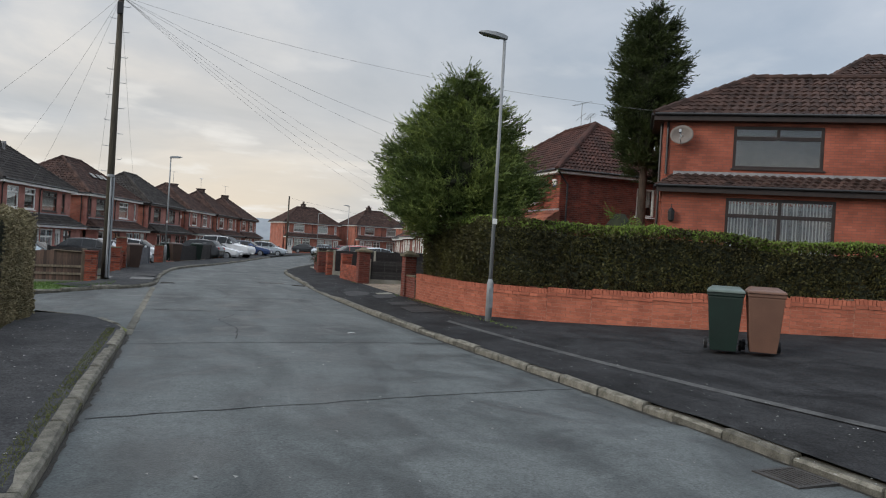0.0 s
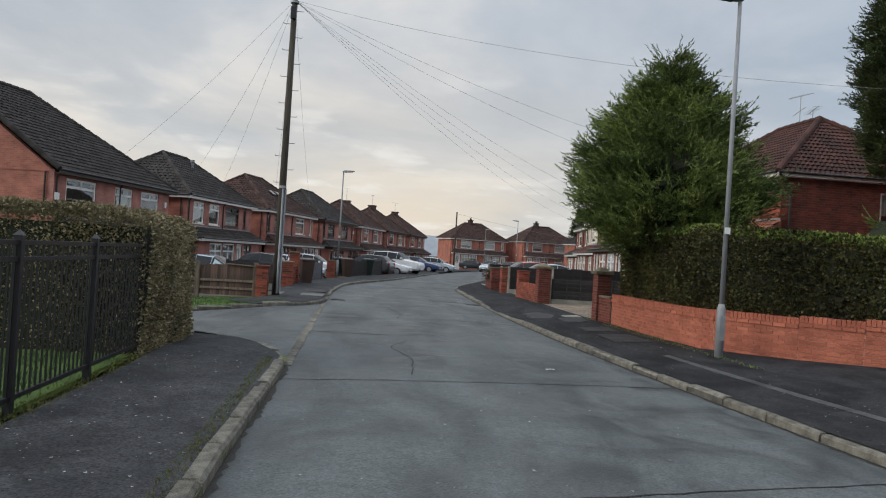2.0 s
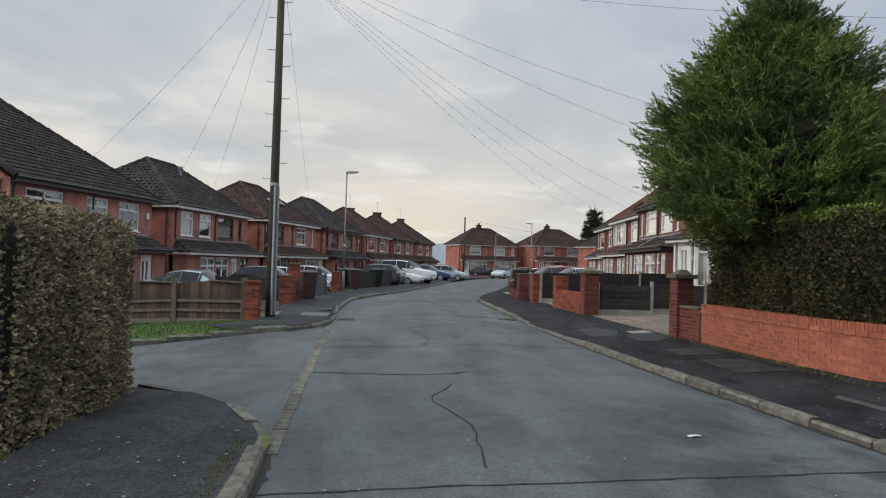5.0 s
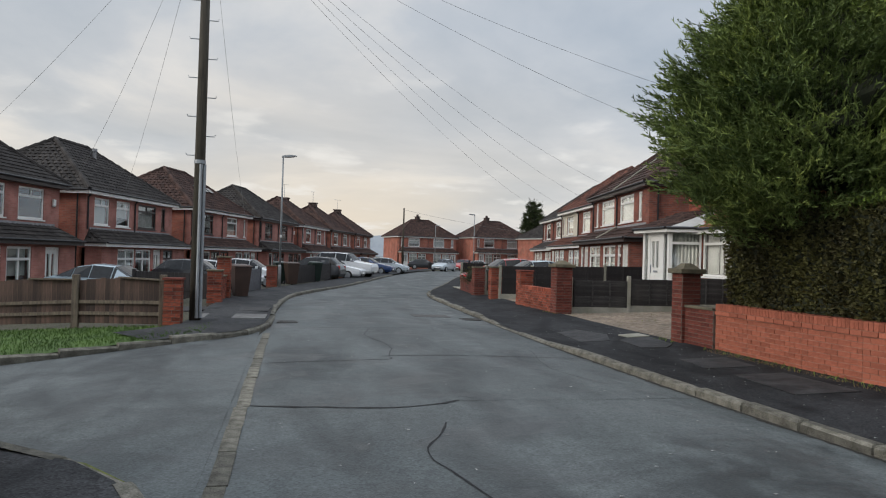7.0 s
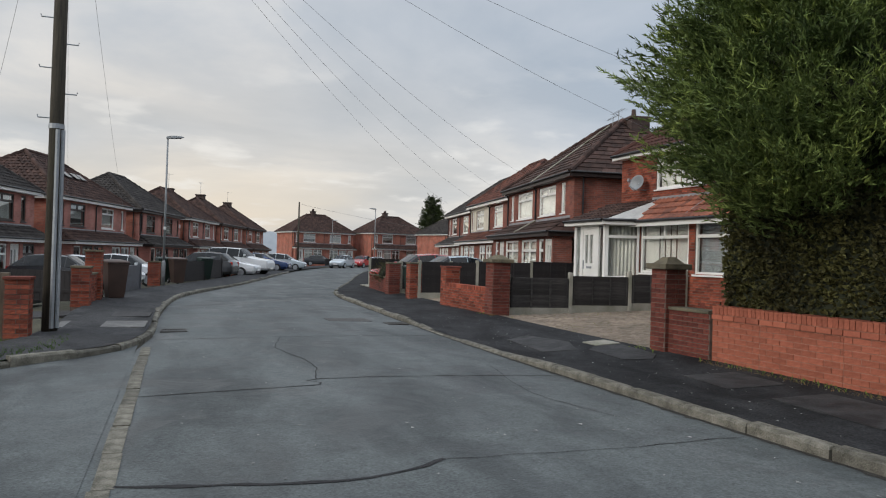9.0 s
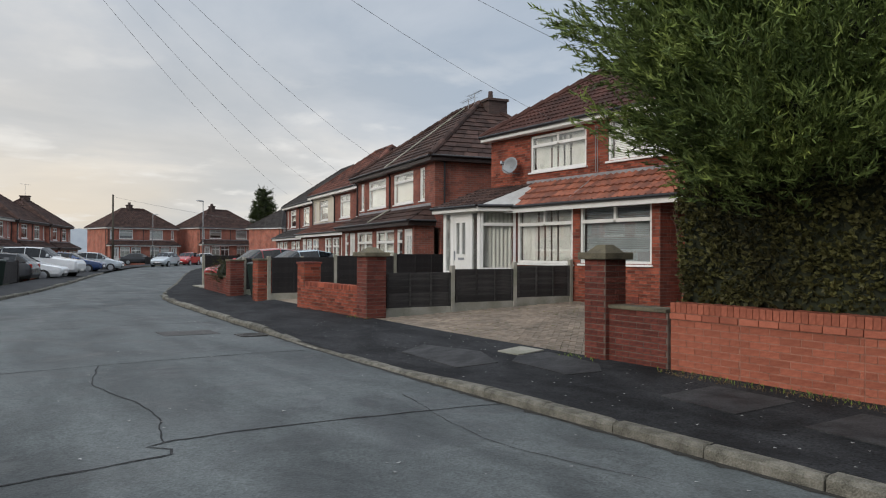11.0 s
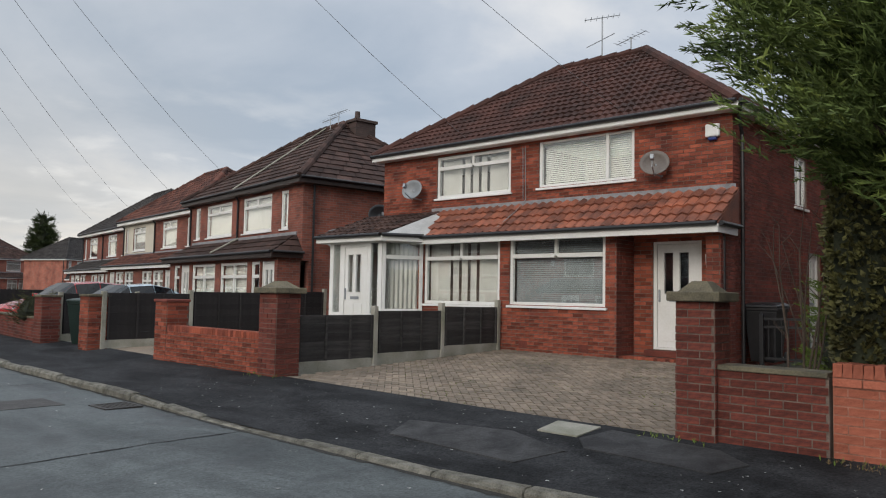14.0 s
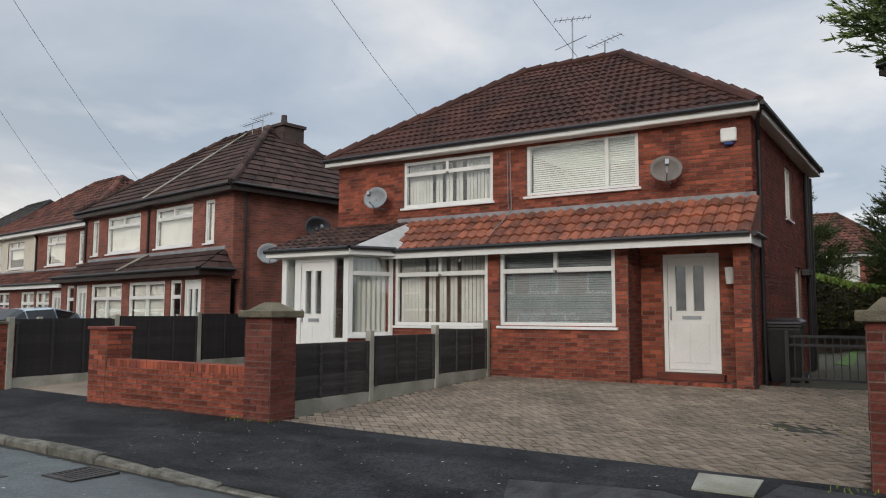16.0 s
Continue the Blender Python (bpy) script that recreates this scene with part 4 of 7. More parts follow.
keep(semi("semi_detached_house", right_row(13.45, 37.28, -0.15, 9.4), "dark red brick semi-detached houses with a slab-tiled brown roof", fascia=DARKWOOD, tile=TILE_BROWN, brick=BRICK_DARK, D=6.8, inset=3.4, rise=2.75, row=0.36, col=0.6, hump=0.004, upper=[(0.55, 1.05), (1.7, 4.05), (5.0, 7.2), (7.85, 8.35)], wins=[(0.5, 1.1), (2.4, 4.55), (5.0, 7.15), (7.45, 8.05)], doors=[(1.2, 2.1), (8.15, 9.05)], blinds=("", "half", "full", ""), up_blinds=("full", "full"), group="houses along the street"))
keep(semi("semi_detached_house", right_row(15.8, 47.6, -0.25, 8.3), "red brick semi-detached houses with a cream upper wall", tile=TILE_RED, brick=BRICK_DARK, D=5.6, inset=3.4, rise=2.45, group="houses along the street"))
keep(semi("semi_detached_house", right_row(18.0, 58.3, -0.3, 9.5), "red brick semi-detached houses further along the bend", tile=TILE_GREY, brick=BRICK_DARK, group="houses along the street"))
keep(semi("semi_detached_house", left_row(34.0, 106.5, -0.35, 70), "brick semi-detached houses with a grey roof at the bend", tile=TILE_GREY, group="houses along the street"))
keep(semi("semi_detached_house", right_row(46.0, 22.2, -0.2, 0), "brick semi-detached houses beyond the back gardens", tile=TILE_RED, brick=BRICK_ROW, group="houses along the street"))

# chimneys, aerials and dishes of the row
for k, (x, y, h) in enumerate(((4.65, 3.3, 7.9), (4.65, 3.3, 7.9))):
    chimney(rows_made[5 + k], x, y, 7.2, h)
    aerial(rows_made[5 + k], x, y, h, 1.3, 0.5 + k)
chimney(rows_made[4], 6.6, 3.6, 6.8, 7.7)
aerial(rows_made[4], 6.6, 3.6, 7.7, 1.4, 0.9)
chimney(rows_made[7], 4.2, 3.3, 7.3, 8.0, 2)
chimney(rows_made[8], 3.7, 3.3, 7.3, 8.0, 2)
part("flue", Geo().tube([(5.2, 2.4, 6.4), (5.2, 2.4, 7.25)], 0.09, 10).tube([(5.2, 2.4, 7.25), (5.2, 2.4, 7.4)], [0.14, 0.12], 10), LEAD, rows_made[1], "metal flue pipe with a cowl")
for u in (4.2, 5.3, 6.1):
    sk = part("skylight", Geo().box(-0.3, 0.3, -0.25, 0.25, 0.05, 0.09), GLASS_DARK, rows_made[2], "roof window")
    sk.matrix_local = Matrix.Translation((u, 1.55, 6.35)) @ Matrix.Rotation(radians(37), 4, "X")
B_house, C_house = rows_made[9], rows_made[10]
chimney(B_house, 6.35, 3.9, 6.6, 7.7, 1, BRICK_SOOT)
aerial(B_house, 5.7, 3.3, 7.6, 0.55, 0.2); aerial(B_house, 5.1, 3.3, 7.6, 0.4, 0.2)
verge = Geo()
for a, b in (((4.72, -0.3, 4.97), (4.72, 3.35, 7.72)), ((4.72, -1.02, 2.72), (4.72, -0.03, 3.28))):
    verge.tube([a, b], 0.035, 6)
part("verge_strip", verge, CONCRETE, B_house, "pale mortar line between the two roof halves", fix=False)
SIDE_B = Matrix.Translation((9.3, 0, 0)) @ Matrix.Rotation(radians(90), 4, "Z")
dish(B_house, 2.6, 0.0, 3.95, 0.40, 10, -20, BLACK, SIDE_B); dish(B_house, 0.95, 0.0, 3.1, 0.33, 15, -30, LAMPGREY, SIDE_B)
part("cream_wall", Geo().wall(0.0, 4.6, 3.2, 4.86, -0.016, -0.004, [(0.35, 0.75, 3.35, 4.55), (1.5, 3.3, 3.35, 4.55)]), CREAM, C_house, "cream painted upper wall")
for h0 in (rows_made[0], rows_made[3]):
    part("alarm_box", Geo().box(8.95, 9.15, -0.09, 0.0, 4.0, 4.3), WHITE, h0, bevel=0.03)
dish_l = part("satellite_dish", Geo().tube([(-0.45, 3.2, 3.3), (-0.36, 3.2, 3.36)], [0.32, 0.05], 18), LAMPGREY, rows_made[0], "grey satellite dish on the gable end")
part("bracket", Geo().tube([(-0.36, 3.2, 3.3), (-0.02, 3.2, 3.2)], 0.02, 6), GALV, dish_l)
part("alarm_box", Geo().box(0.05, 0.3, -0.09, 0.0, 3.7, 4.0), WHITE, rows_made[0], bevel=0.03)


# ---- brickwork, piece by piece ----
UNIT = {}


def unit_box(mat):
    if mat.name not in UNIT:
        UNIT[mat.name] = Geo().box(0, 1, 0, 1, 0, 1).mesh("brick", mat)
    return UNIT[mat.name]


def world_of(ob):
    """The pose of an object in the world, from its own pose and its parents'."""
    return (world_of(ob.parent) @ ob.matrix_basis) if ob.parent else ob.matrix_basis.copy()


def bricks(parent, m, x0, x1, z0, z1, mat, holes=(), pieces=300, proud=0.008, soldier=False, length=0.225, course=0.075, bond=0.5):
    """Lays bricks on a core whose face is y = 0 of m, x along it; the first `pieces` are objects, the others one joined part."""
    rest, made = Geo(), 0
    m = world_of(parent).inverted() @ m
    n = max(1, round((z1 - z0) / course))
    hgt = (z1 - z0) / n
    spans = []
    for r in range(n):
        c, d = z0 + r * hgt + 0.0065, z0 + (r + 1) * hgt - 0.0065
        x = x0 - (length * bond if r % 2 else 0)
        while x < x1 - 0.02:
            a, b = max(x, x0) + 0.006, min(x + length, x1) - 0.006
            cuts = [(a, b)]
            for h in holes:
                if h[2] < (c + d) / 2 < h[3]:
                    cuts = [q for e, f in cuts for q in ((e, min(f, h[0] - 0.004)), (max(e, h[1] + 0.004), f)) if q[1] - q[0] > 0.02]
            spans += [(e, f, c, d) for e, f in cuts if f - e > 0.02]
            x += length
    for e, f, c, d in spans:
        p = proud + random.uniform(-0.003, 0.003)
        if made < pieces:
            ob = part("brick", unit_box(mat), mat, parent)
            ob.matrix_basis = m @ Matrix.Translation((e, -p, c)) @ Matrix.Diagonal((f - e, p + 0.012, d - c, 1))
            made += 1
        else:
            rest.box(e, f, -p, 0.012, c, d, m)
    if rest.v:
        tagged(part("brickwork", rest, mat, parent, fix=False), kind="stuff")


def frame_along(a, b, z=0.0):
    """x from a to b; y to the left of that way."""
    a, b = Vector((*a, 0)), Vector((*b, 0))
    t = (b - a).normalized()
    return Matrix.Translation((a.x, a.y, z)) @ Matrix.Rotation(math.atan2(t.y, t.x), 4, "Z"), (b - a).length


def pillar(x, y, z0, h, mat, label, w=0.44, cap="stone", pieces=70):
    """A brick gate pillar with a stepped stone cap."""
    p = thing("gate_pillar", Matrix.Translation((x, y, z0)), label, "pillar", "gate pillars")
    part("core", Geo().box(-w / 2, w / 2, -w / 2, w / 2, -0.3, h), MORTAR, p)
    for k in range(4):
        m = Matrix.Translation((x, y, z0)) @ Matrix.Rotation(k * math.pi / 2, 4, "Z") @ Matrix.Translation((-w / 2, -w / 2, 0))
        bricks(p, m, 0, w, 0, h, mat, pieces=pieces // 4, bond=0.5 if k % 2 else 0.25)
    if cap == "stone":
        o = w / 2 + 0.07
        part("cap", Geo().box(-o, o, -o, o, h, h + 0.09), STONE, p, "weathered sandstone cap", bevel=0.012)
        g = Geo()
        g.poly([(-o + 0.08, -o + 0.08, h + 0.09), (o - 0.08, -o + 0.08, h + 0.09), (0.07, -0.07, h + 0.19), (-0.07, -0.07, h + 0.19)])
        for k in range(1, 4):
            r = Matrix.Rotation(k * math.pi / 2, 4, "Z")
            g.poly([tuple(r @ Vector(q)) for q in g.v[:4]])
        g.poly([(-0.07, -0.07, h + 0.19), (0.07, -0.07, h + 0.19), (0.07, 0.07, h + 0.19), (-0.07, 0.07, h + 0.19)])
        part("cap_top", g, STONE, p)
    else:
        o = w / 2 + 0.03
        part("cap", Geo().box(-o, o, -o, o, h, h + 0.05), STONE if cap == "flat" else BRICK_OLD_SHADE, p, bevel=0.01)
    return p


# ---- the garden wall on the corner ----
def corner_wall():
    pts = [p for p in smooth_line([(6.75, 21.3), (6.75, 18.0), (7.0, 16.3), (7.9, 15.0), (9.6, 13.4), (12.5, 10.9), (17, 7.0)], 0.9)]
    wall = thing("garden_wall", Matrix(), "low orange brick garden wall with a soldier course on top", "wall")
    base = lambda p: 0.03 + 0.05 * max(0, p.x - 7.0) - 0.0
    core, budget = Geo(), 300
    for a, b in zip(pts, pts[1:]):
        z = base((a + b) / 2)
        m, L = frame_along((a.x, a.y), (b.x, b.y), z)
        core.box(0, L, 0.003, 0.2, -0.5, 0.70, m)
    part("core", core, MORTAR_PALE, wall, fix=False)
    soldiers = 0
    g = Geo()
    for a, b in zip(pts, pts[1:]):
        z = base((a + b) / 2)
        m, L = frame_along((a.x, a.y), (b.x, b.y), z)
        near = min(120, max(0, budget))
        bricks(wall, m, 0, L, -0.02, 0.58, BRICK_ORANGE, pieces=near, proud=-0.004 + 0.008)
        budget -= near
        bricks(wall, m @ Matrix.Translation((0, -0.018, 0)), 0, L, 0.585, 0.66, BRICK_ORANGE, pieces=0, proud=0.008)
        n = max(1, round(L / 0.075))
        for k in range(n):
            e, f = L * k / n + 0.004, L * (k + 1) / n - 0.004
            if soldiers < 90:
                ob = part("soldier_brick", unit_box(BRICK_ORANGE), BRICK_ORANGE, wall)
                ob.matrix_world = m @ Matrix.Translation((e, -0.012, 0.665)) @ Matrix.Diagonal((f - e, 0.225, 0.108 + random.uniform(-0.004, 0.004), 1))
                soldiers += 1
            else:
                g.box(e, f, -0.012, 0.213, 0.665, 0.773 + random.uniform(-0.004, 0.004), m)
    tagged(part("soldier_course", g, BRICK_ORANGE, wall, fix=False), kind="stuff")


corner_wall()


def low_wall(a, b, z, h, mat, label, pieces=150, cap=True):
    m, L = frame_along(a, b, z)
    w = thing("garden_wall", Matrix(), label, "wall")
    part("core", Geo().box(0, L, 0.0, 0.22, -0.3, h, m), MORTAR, w)
    bricks(w, m, 0, L, 0, h, mat, pieces=pieces)
    if cap:
        n = max(1, round(L / 0.62))
        for k in range(n):
            part("coping_stone", Geo().box(L * k / n + 0.004, L * (k + 1) / n - 0.004, -0.03, 0.26, h, h + 0.045, m), STONE, w, bevel=0.006)
    else:
        g = Geo()
        n = round(L / 0.075)
        for k in range(n):
            g.box(L * k / n + 0.004, L * (k + 1) / n - 0.004, -0.004, 0.224, h, h + 0.105, m)
        tagged(part("brick_on_edge", g, mat, w, fix=False), kind="stuff")
    return w


pillar(6.83, 22.42, 0.02, 1.27, BRICK_OLD_SHADE, "old red brick gate pillar with a sandstone cap", w=0.36, pieces=150)
low_wall((6.72, 22.24), (6.72, 21.32), 0.02, 0.66, BRICK_OLD_SHADE, "old red brick wall with stone coping", 110)
pillar(6.93, 29.12, -0.02, 1.3, BRICK_OLD_SHADE, "tall red brick gate pillar with a stone cap", pieces=120)
low_wall((6.75, 32.3), (6.75, 29.35), -0.02, 0.58, BRICK_PIECE, "low red brick front wall beside the driveway", 240, cap=False)
pillar(6.95, 32.45, -0.02, 1.1, BRICK_PIECE, "plain red brick gate pillar", w=0.42, cap="brick", pieces=80)
pillar(6.85, 35.5, -0.02, 1.15, BRICK_PIECE, "red brick gate pillar with a flat cap", w=0.42, cap="flat", pieces=60)
pillar(6.85, 38.0, -0.02, 1.1, BRICK_OLD_SHADE, "dark brick gate pillar", w=0.42, cap="flat", pieces=40)
low_wall((7.4, 43.5), (6.75, 38.2), -0.05, 0.6, BRICK_OLD_SHADE, "low mossy brick wall", 60)
pillar(-2.72, 26.05, -0.1, 0.92, BRICK_PIECE, "small red brick pillar at the end of a fence", w=0.34, cap="brick", pieces=60)
pillar(-2.5, 32.2, -0.06, 0.92, BRICK_PIECE, "red brick gate pillar with a stone cap", w=0.4, cap="flat", pieces=50)
pillar(-2.45, 34.4, -0.06, 1.3, BRICK_PIECE, "tall red brick gate pillar", w=0.4, cap="flat", pieces=50)
low_wall((-2.4, 32.4), (-2.35, 34.2), -0.06, 0.72, BRICK_PIECE, "red brick front wall beside a drive", 80)
pillar(-1.2, 43.6, -0.06, 0.9, BRICK_PIECE, "red brick gate pillar beside the street lamp", w=0.45, cap="flat", pieces=30)


# ---- house with the block-paved drive ----
def paved_house():
    W, D, H, X0 = 9.2, 6.5, 4.68, 0.3
    m = Matrix.Translation((13.1, 33.6, 0.1)) @ Matrix.Rotation(radians(-90), 4, "Z")
    h = thing("semi_detached_house", m, "red brick semi-detached houses with white windows and orange canopy tiles", "house", "houses along the street")
    B, yb = -0.70, -0.70
    up = [(2.13, 4.32, 3.50, 4.50), (5.07, 7.29, 3.52, 4.54)]
    dr = (7.68, 8.62, 0.26, 2.30)
    porch_open = (0.45, 2.05, 0.0, 2.42)
    back = part("front_wall", Geo().wall(X0, W - 0.02, -0.4, H - 0.02, 0.012, 0.25, up + [dr, porch_open]), MORTAR, h)
    bricks(back, m @ Matrix.Translation((0, 0.012, 0)), X0, W, 2.95, H - 0.1, BRICK_PIECE, up, pieces=300)
    bricks(back, m @ Matrix.Translation((0, 0.012, 0)), 7.2, W, 0.1, 2.5, BRICK_PIECE, [dr], pieces=0)
    side = part("side_wall", Geo().wall(0.25, D, -0.4, H - 0.02, 0.0, 0.238, [(3.3, 4.1, 3.2, 4.3), (4.2, 5.0, 0.2, 2.3)]), MORTAR, h)
    sm = Matrix.Translation((W - 0.012, 0, 0)) @ Matrix.Rotation(radians(88.6), 4, "Z")
    side.matrix_local = sm
    # darker brick than the front: the weaker light is put into its colour
    bricks(side, m @ sm, 0, D, -0.2, H - 0.1, BRICK_OLD_SHADE, [(3.3, 4.1, 3.2, 4.3), (4.2, 5.0, 0.2, 2.3)], pieces=0)
    part("side_wall", Geo().box(X0, X0 + 0.25, 0.25, D, -0.4, H - 0.02), BRICK_DARK, h)
    part("back_wall", Geo().box(X0 + 0.25, W - 0.25, D - 0.25, D, -0.4, H - 0.02), BRICK_DARK, h)
    part("inside", Geo().box(0.56, W - 0.4, 2.6, 2.65, -0.1, H - 0.05).box(0.56, W - 0.4, 0.3, D - 0.3, 2.45, 2.52).box(4.62, 4.72, 0.3, 2.6, 2.55, H - 0.05).box(4.62, 4.72, -0.42, 2.6, -0.1, 2.4).box(0.3, W - 0.4, -0.45, D - 0.3, -0.1, -0.02), INSIDE, h)
    window(h, *up[0], 0.0, WHITE, (0.5,), 0.72, "vertical", top_only=True)
    window(h, *up[1], 0.0, WHITE, (0.73,), None, "slats")
    # ground floor, forward under the canopy
    w1, w2 = (2.42, 4.58, 1.0, 2.42), (4.84, 7.06, 1.02, 2.42)
    bay = part("bay_wall", Geo().wall(2.2, 7.29, -0.3, 2.45, yb + 0.012, yb + 0.23, [w1, w2]).box(7.06, 7.29, yb + 0.23, 0.0, -0.3, 2.45), MORTAR, h)
    bricks(bay, m @ Matrix.Translation((0, yb + 0.012, 0)), 2.2, 7.29, 0.0, 2.45, BRICK_PIECE, [w1, w2], pieces=260)
    # bay return in the darker brick, shade put into the colour
    bricks(bay, m @ Matrix.Translation((7.29, yb, 0)) @ Matrix.Rotation(radians(90), 4, "Z"), 0.0, 0.7, 0.0, 2.45, BRICK_OLD_SHADE, pieces=0)
    window(h, *w1, yb, WHITE, (0.5,), 0.72, "vertical", top_only=True)
    window(h, *w2, yb, WHITE, (0.5,), 0.72, "dim", top_only=True)
    front_door(h, *dr, 0.03)
    step = part("doorstep", Geo().box(7.3, 8.98, -0.60, 0.0, -0.1, 0.13), MORTAR, h, "brick-edged doorstep")
    for k in range(22):
        part("brick", Geo().box(7.305 + 0.0762 * k, 7.305 + 0.0762 * k + 0.068, -0.62, -0.4, 0.03, 0.142), BRICK_PIECE, step)
    part("doorstep", Geo().box(7.6, 8.7, -0.2, 0.01, 0.14, 0.25), BRICK_OLD_SHADE, h)
    pier = part("porch_pier", Geo().box(8.98, 9.23, yb + 0.012, -0.02, -0.2, 2.45), MORTAR, h)
    bricks(pier, m @ Matrix.Translation((0, yb + 0.012, 0)), 8.98, 9.23, 0, 2.45, BRICK_PIECE, pieces=0)
    # pier's side face darkened the same way, as its shaded side
    bricks(pier, m @ Matrix.Translation((9.23, yb, 0)) @ Matrix.Rotation(radians(90), 4, "Z"), 0, 0.68, 0, 2.45, BRICK_OLD_SHADE, pieces=0)
    # canopy
    e, t, y0 = 2.47, 3.18, -1.0
    for k, (a, b) in enumerate(((2.3, 4.68), (4.70, 9.3))):
        pts = [(a, y0, e), (b, y0, e), (b, -0.002, t), (a, -0.002, t)]
        c = part("canopy", Geo().poly(pts).poly([(a, y0, e), (a, -0.002, e), (b, -0.002, e), (b, y0, e)]).poly([(b, y0, e), (b, -0.002, e), (b, -0.002, t)]).poly([(a, y0, e), (a, -0.002, t), (a, -0.002, e)]), TILE_CANOPY, h)
        tg = Geo()
        tile_slope(tg, *pts, row=0.30, col=0.20, thick=0.035)
        tagged(part("tiles", tg, TILE_CANOPY, c, "orange-red interlocking tiles, worn at the edges", fix=False), kind="stuff")
    part("flashing", Geo().box(2.0, 9.25, -0.03, -0.004, t - 0.03, t + 0.09), LEAD, h, "patched lead flashing")
    gutter(h, [(2.3, y0, e), (9.3, y0, e), (9.3, -0.1, e)], BLACK, WHITE, 0.14)
    part("ceiling_board", Geo().box(2.3, 9.28, -0.98, -0.01, e - 0.06, e - 0.03), WHITE, h)
    # white porch
    pf = -1.6
    bz, tz = 0.45, 2.45
    p = part("porch", Geo().box(0.15, 1.95, pf, pf + 0.08, tz - 0.1, tz), WHITE, h, "white plastic entrance porch", bevel=0.005)
    for a, b in ((0.15, 0.28), (0.52, 0.62), (1.48, 1.58), (1.82, 1.95)):
        part("post", Geo().box(a, b, pf, pf + 0.08, 0.0, tz - 0.1), WHITE, p, bevel=0.005)
    for a, b in ((0.28, 0.52), (1.58, 1.82)):
        part("panel", Geo().box(a, b, pf + 0.01, pf + 0.07, 0.0, 0.75), WHITE, p, bevel=0.005)
        glaze(part("pane", Geo().box(a, b, pf + 0.03, pf + 0.045, 0.75, tz - 0.1), GLASS, p))
    front_door(h, 0.62, 1.48, 0.05, tz - 0.1, pf - 0.005)
    sidem, L = frame_along((1.95, pf), (2.42, yb), 0)
    part("porch_base", Geo().box(0, L, 0.0, 0.15, -0.2, 0.78, sidem), BRICK_PIECE, h)
    window(h, 0.03, L - 0.03, 0.8, tz - 0.02, -0.03, WHITE, (), 0.76, "full", sill=True).matrix_local = sidem
    part("porch_wall", Geo().box(0.15, 0.27, pf + 0.08, 0.0, 0.0, tz), WHITE, h)
    # porch roof with a small hipped end
    a0, a1, f0, e2 = -0.1, 2.15, pf - 0.22, 2.5
    rp = [(a0, f0, e2), (a1, f0, e2), (2.85, -0.45, 2.95), (2.2, -0.01, 3.15), (a0 + 0.1, -0.01, 3.15)]
    r = part("porch_roof", Geo().poly([rp[0], rp[1], (2.3, -0.42, 3.0), (a0, -0.42, 3.0)]).poly([(a0, -0.42, 3.0), (2.3, -0.42, 3.0), (2.3, -0.01, 3.16), (a0, -0.01, 3.16)]), TILE_BROWN, h)
    tg = Geo()
    tile_slope(tg, rp[0], rp[1], (2.35, -0.05, 3.15), (a0, -0.05, 3.15), 0.3, 0.2, 0.035)
    tagged(part("tiles", tg, TILE_BROWN, r, fix=False), kind="stuff")
    part("white_cheek", Geo().poly([(2.16, f0, e2 + 0.01), (2.75, -0.98, e2 + 0.03), (2.42, -0.08, 3.17), (2.36, -0.08, 3.17)]), CHEEK, r, "white boarded cheek between the roofs")
    part("porch_ceiling", Geo().prism([(a0, f0), (a1, f0), (2.7, -0.9), (2.7, 0), (a0, 0)], e2 - 0.05, e2 - 0.02), WHITE, h)
    gutter(h, [(a0, -0.1, e2), (a0, f0, e2), (a1, f0, e2), (2.65, -1.02, e2)], BLACK, WHITE, 0.12)
    # roof
    eaves = [(X0 - 0.2, -0.24, H), (W + 0.16, -0.24, H), (W + 0.42, D + 0.26, H), (X0 - 0.2, D + 0.26, H)]
    roof_body(h, eaves + [(3.5, D / 2, H + 2.5), (W - 3.25, D / 2, H + 2.5)], TILE_HOUSE, row=0.27, col=0.17, hump=0.03)
    part("soffit", Geo().prism([p[:2] for p in eaves], H - 0.12, H - 0.09), WHITE, h)
    gutter(h, [eaves[3], *eaves[:3]], BLACK, WHITE, 0.11)
    part("hip_lead", Geo().tube([(W + 0.1, -0.18, H + 0.1), (W - 3.25, D / 2, H + 2.56)], 0.06, 6), TILE_HIP, h, "mossy hip tiles bedded in mortar")
    part("downpipe", Geo().tube([(W + 0.06, 0.28, -0.1), (W + 0.06, 0.28, H - 0.5), (W + 0.1, 0.0, H - 0.2), (W + 0.2, -0.2, H - 0.05)], 0.036, 8), BLACK, h)
    part("downpipe", Geo().tube([(W + 0.03, -0.55, 0.0), (W + 0.03, -0.55, 2.3), (W + 0.08, -0.75, 2.42)], 0.034, 8), BLACK, h)
    for dx in (5.6, 5.95, 6.4):
        part("downpipe", Geo().tube([(W + 0.07 + 0.025 * dx, dx, -0.1), (W + 0.07 + 0.025 * dx, dx, H - 0.2)], 0.045, 8), BLACK, h)
    part("hopper", Geo().box(W + 0.13, W + 0.31, 5.0, 5.5, 2.1, 2.25), BLACK, h, bevel=0.02)
    window(h, 3.3, 4.1, 3.2, 4.3, 0.0, WHITE, (0.5,), None, "half").matrix_local = sm
    front_door(h, 4.2, 5.0, 0.2, 2.3, 0.05, lights=1, m=sm)
    dish(h, 7.86, 0.0, 3.72, 0.275, 15, 18, DISH_DULL)
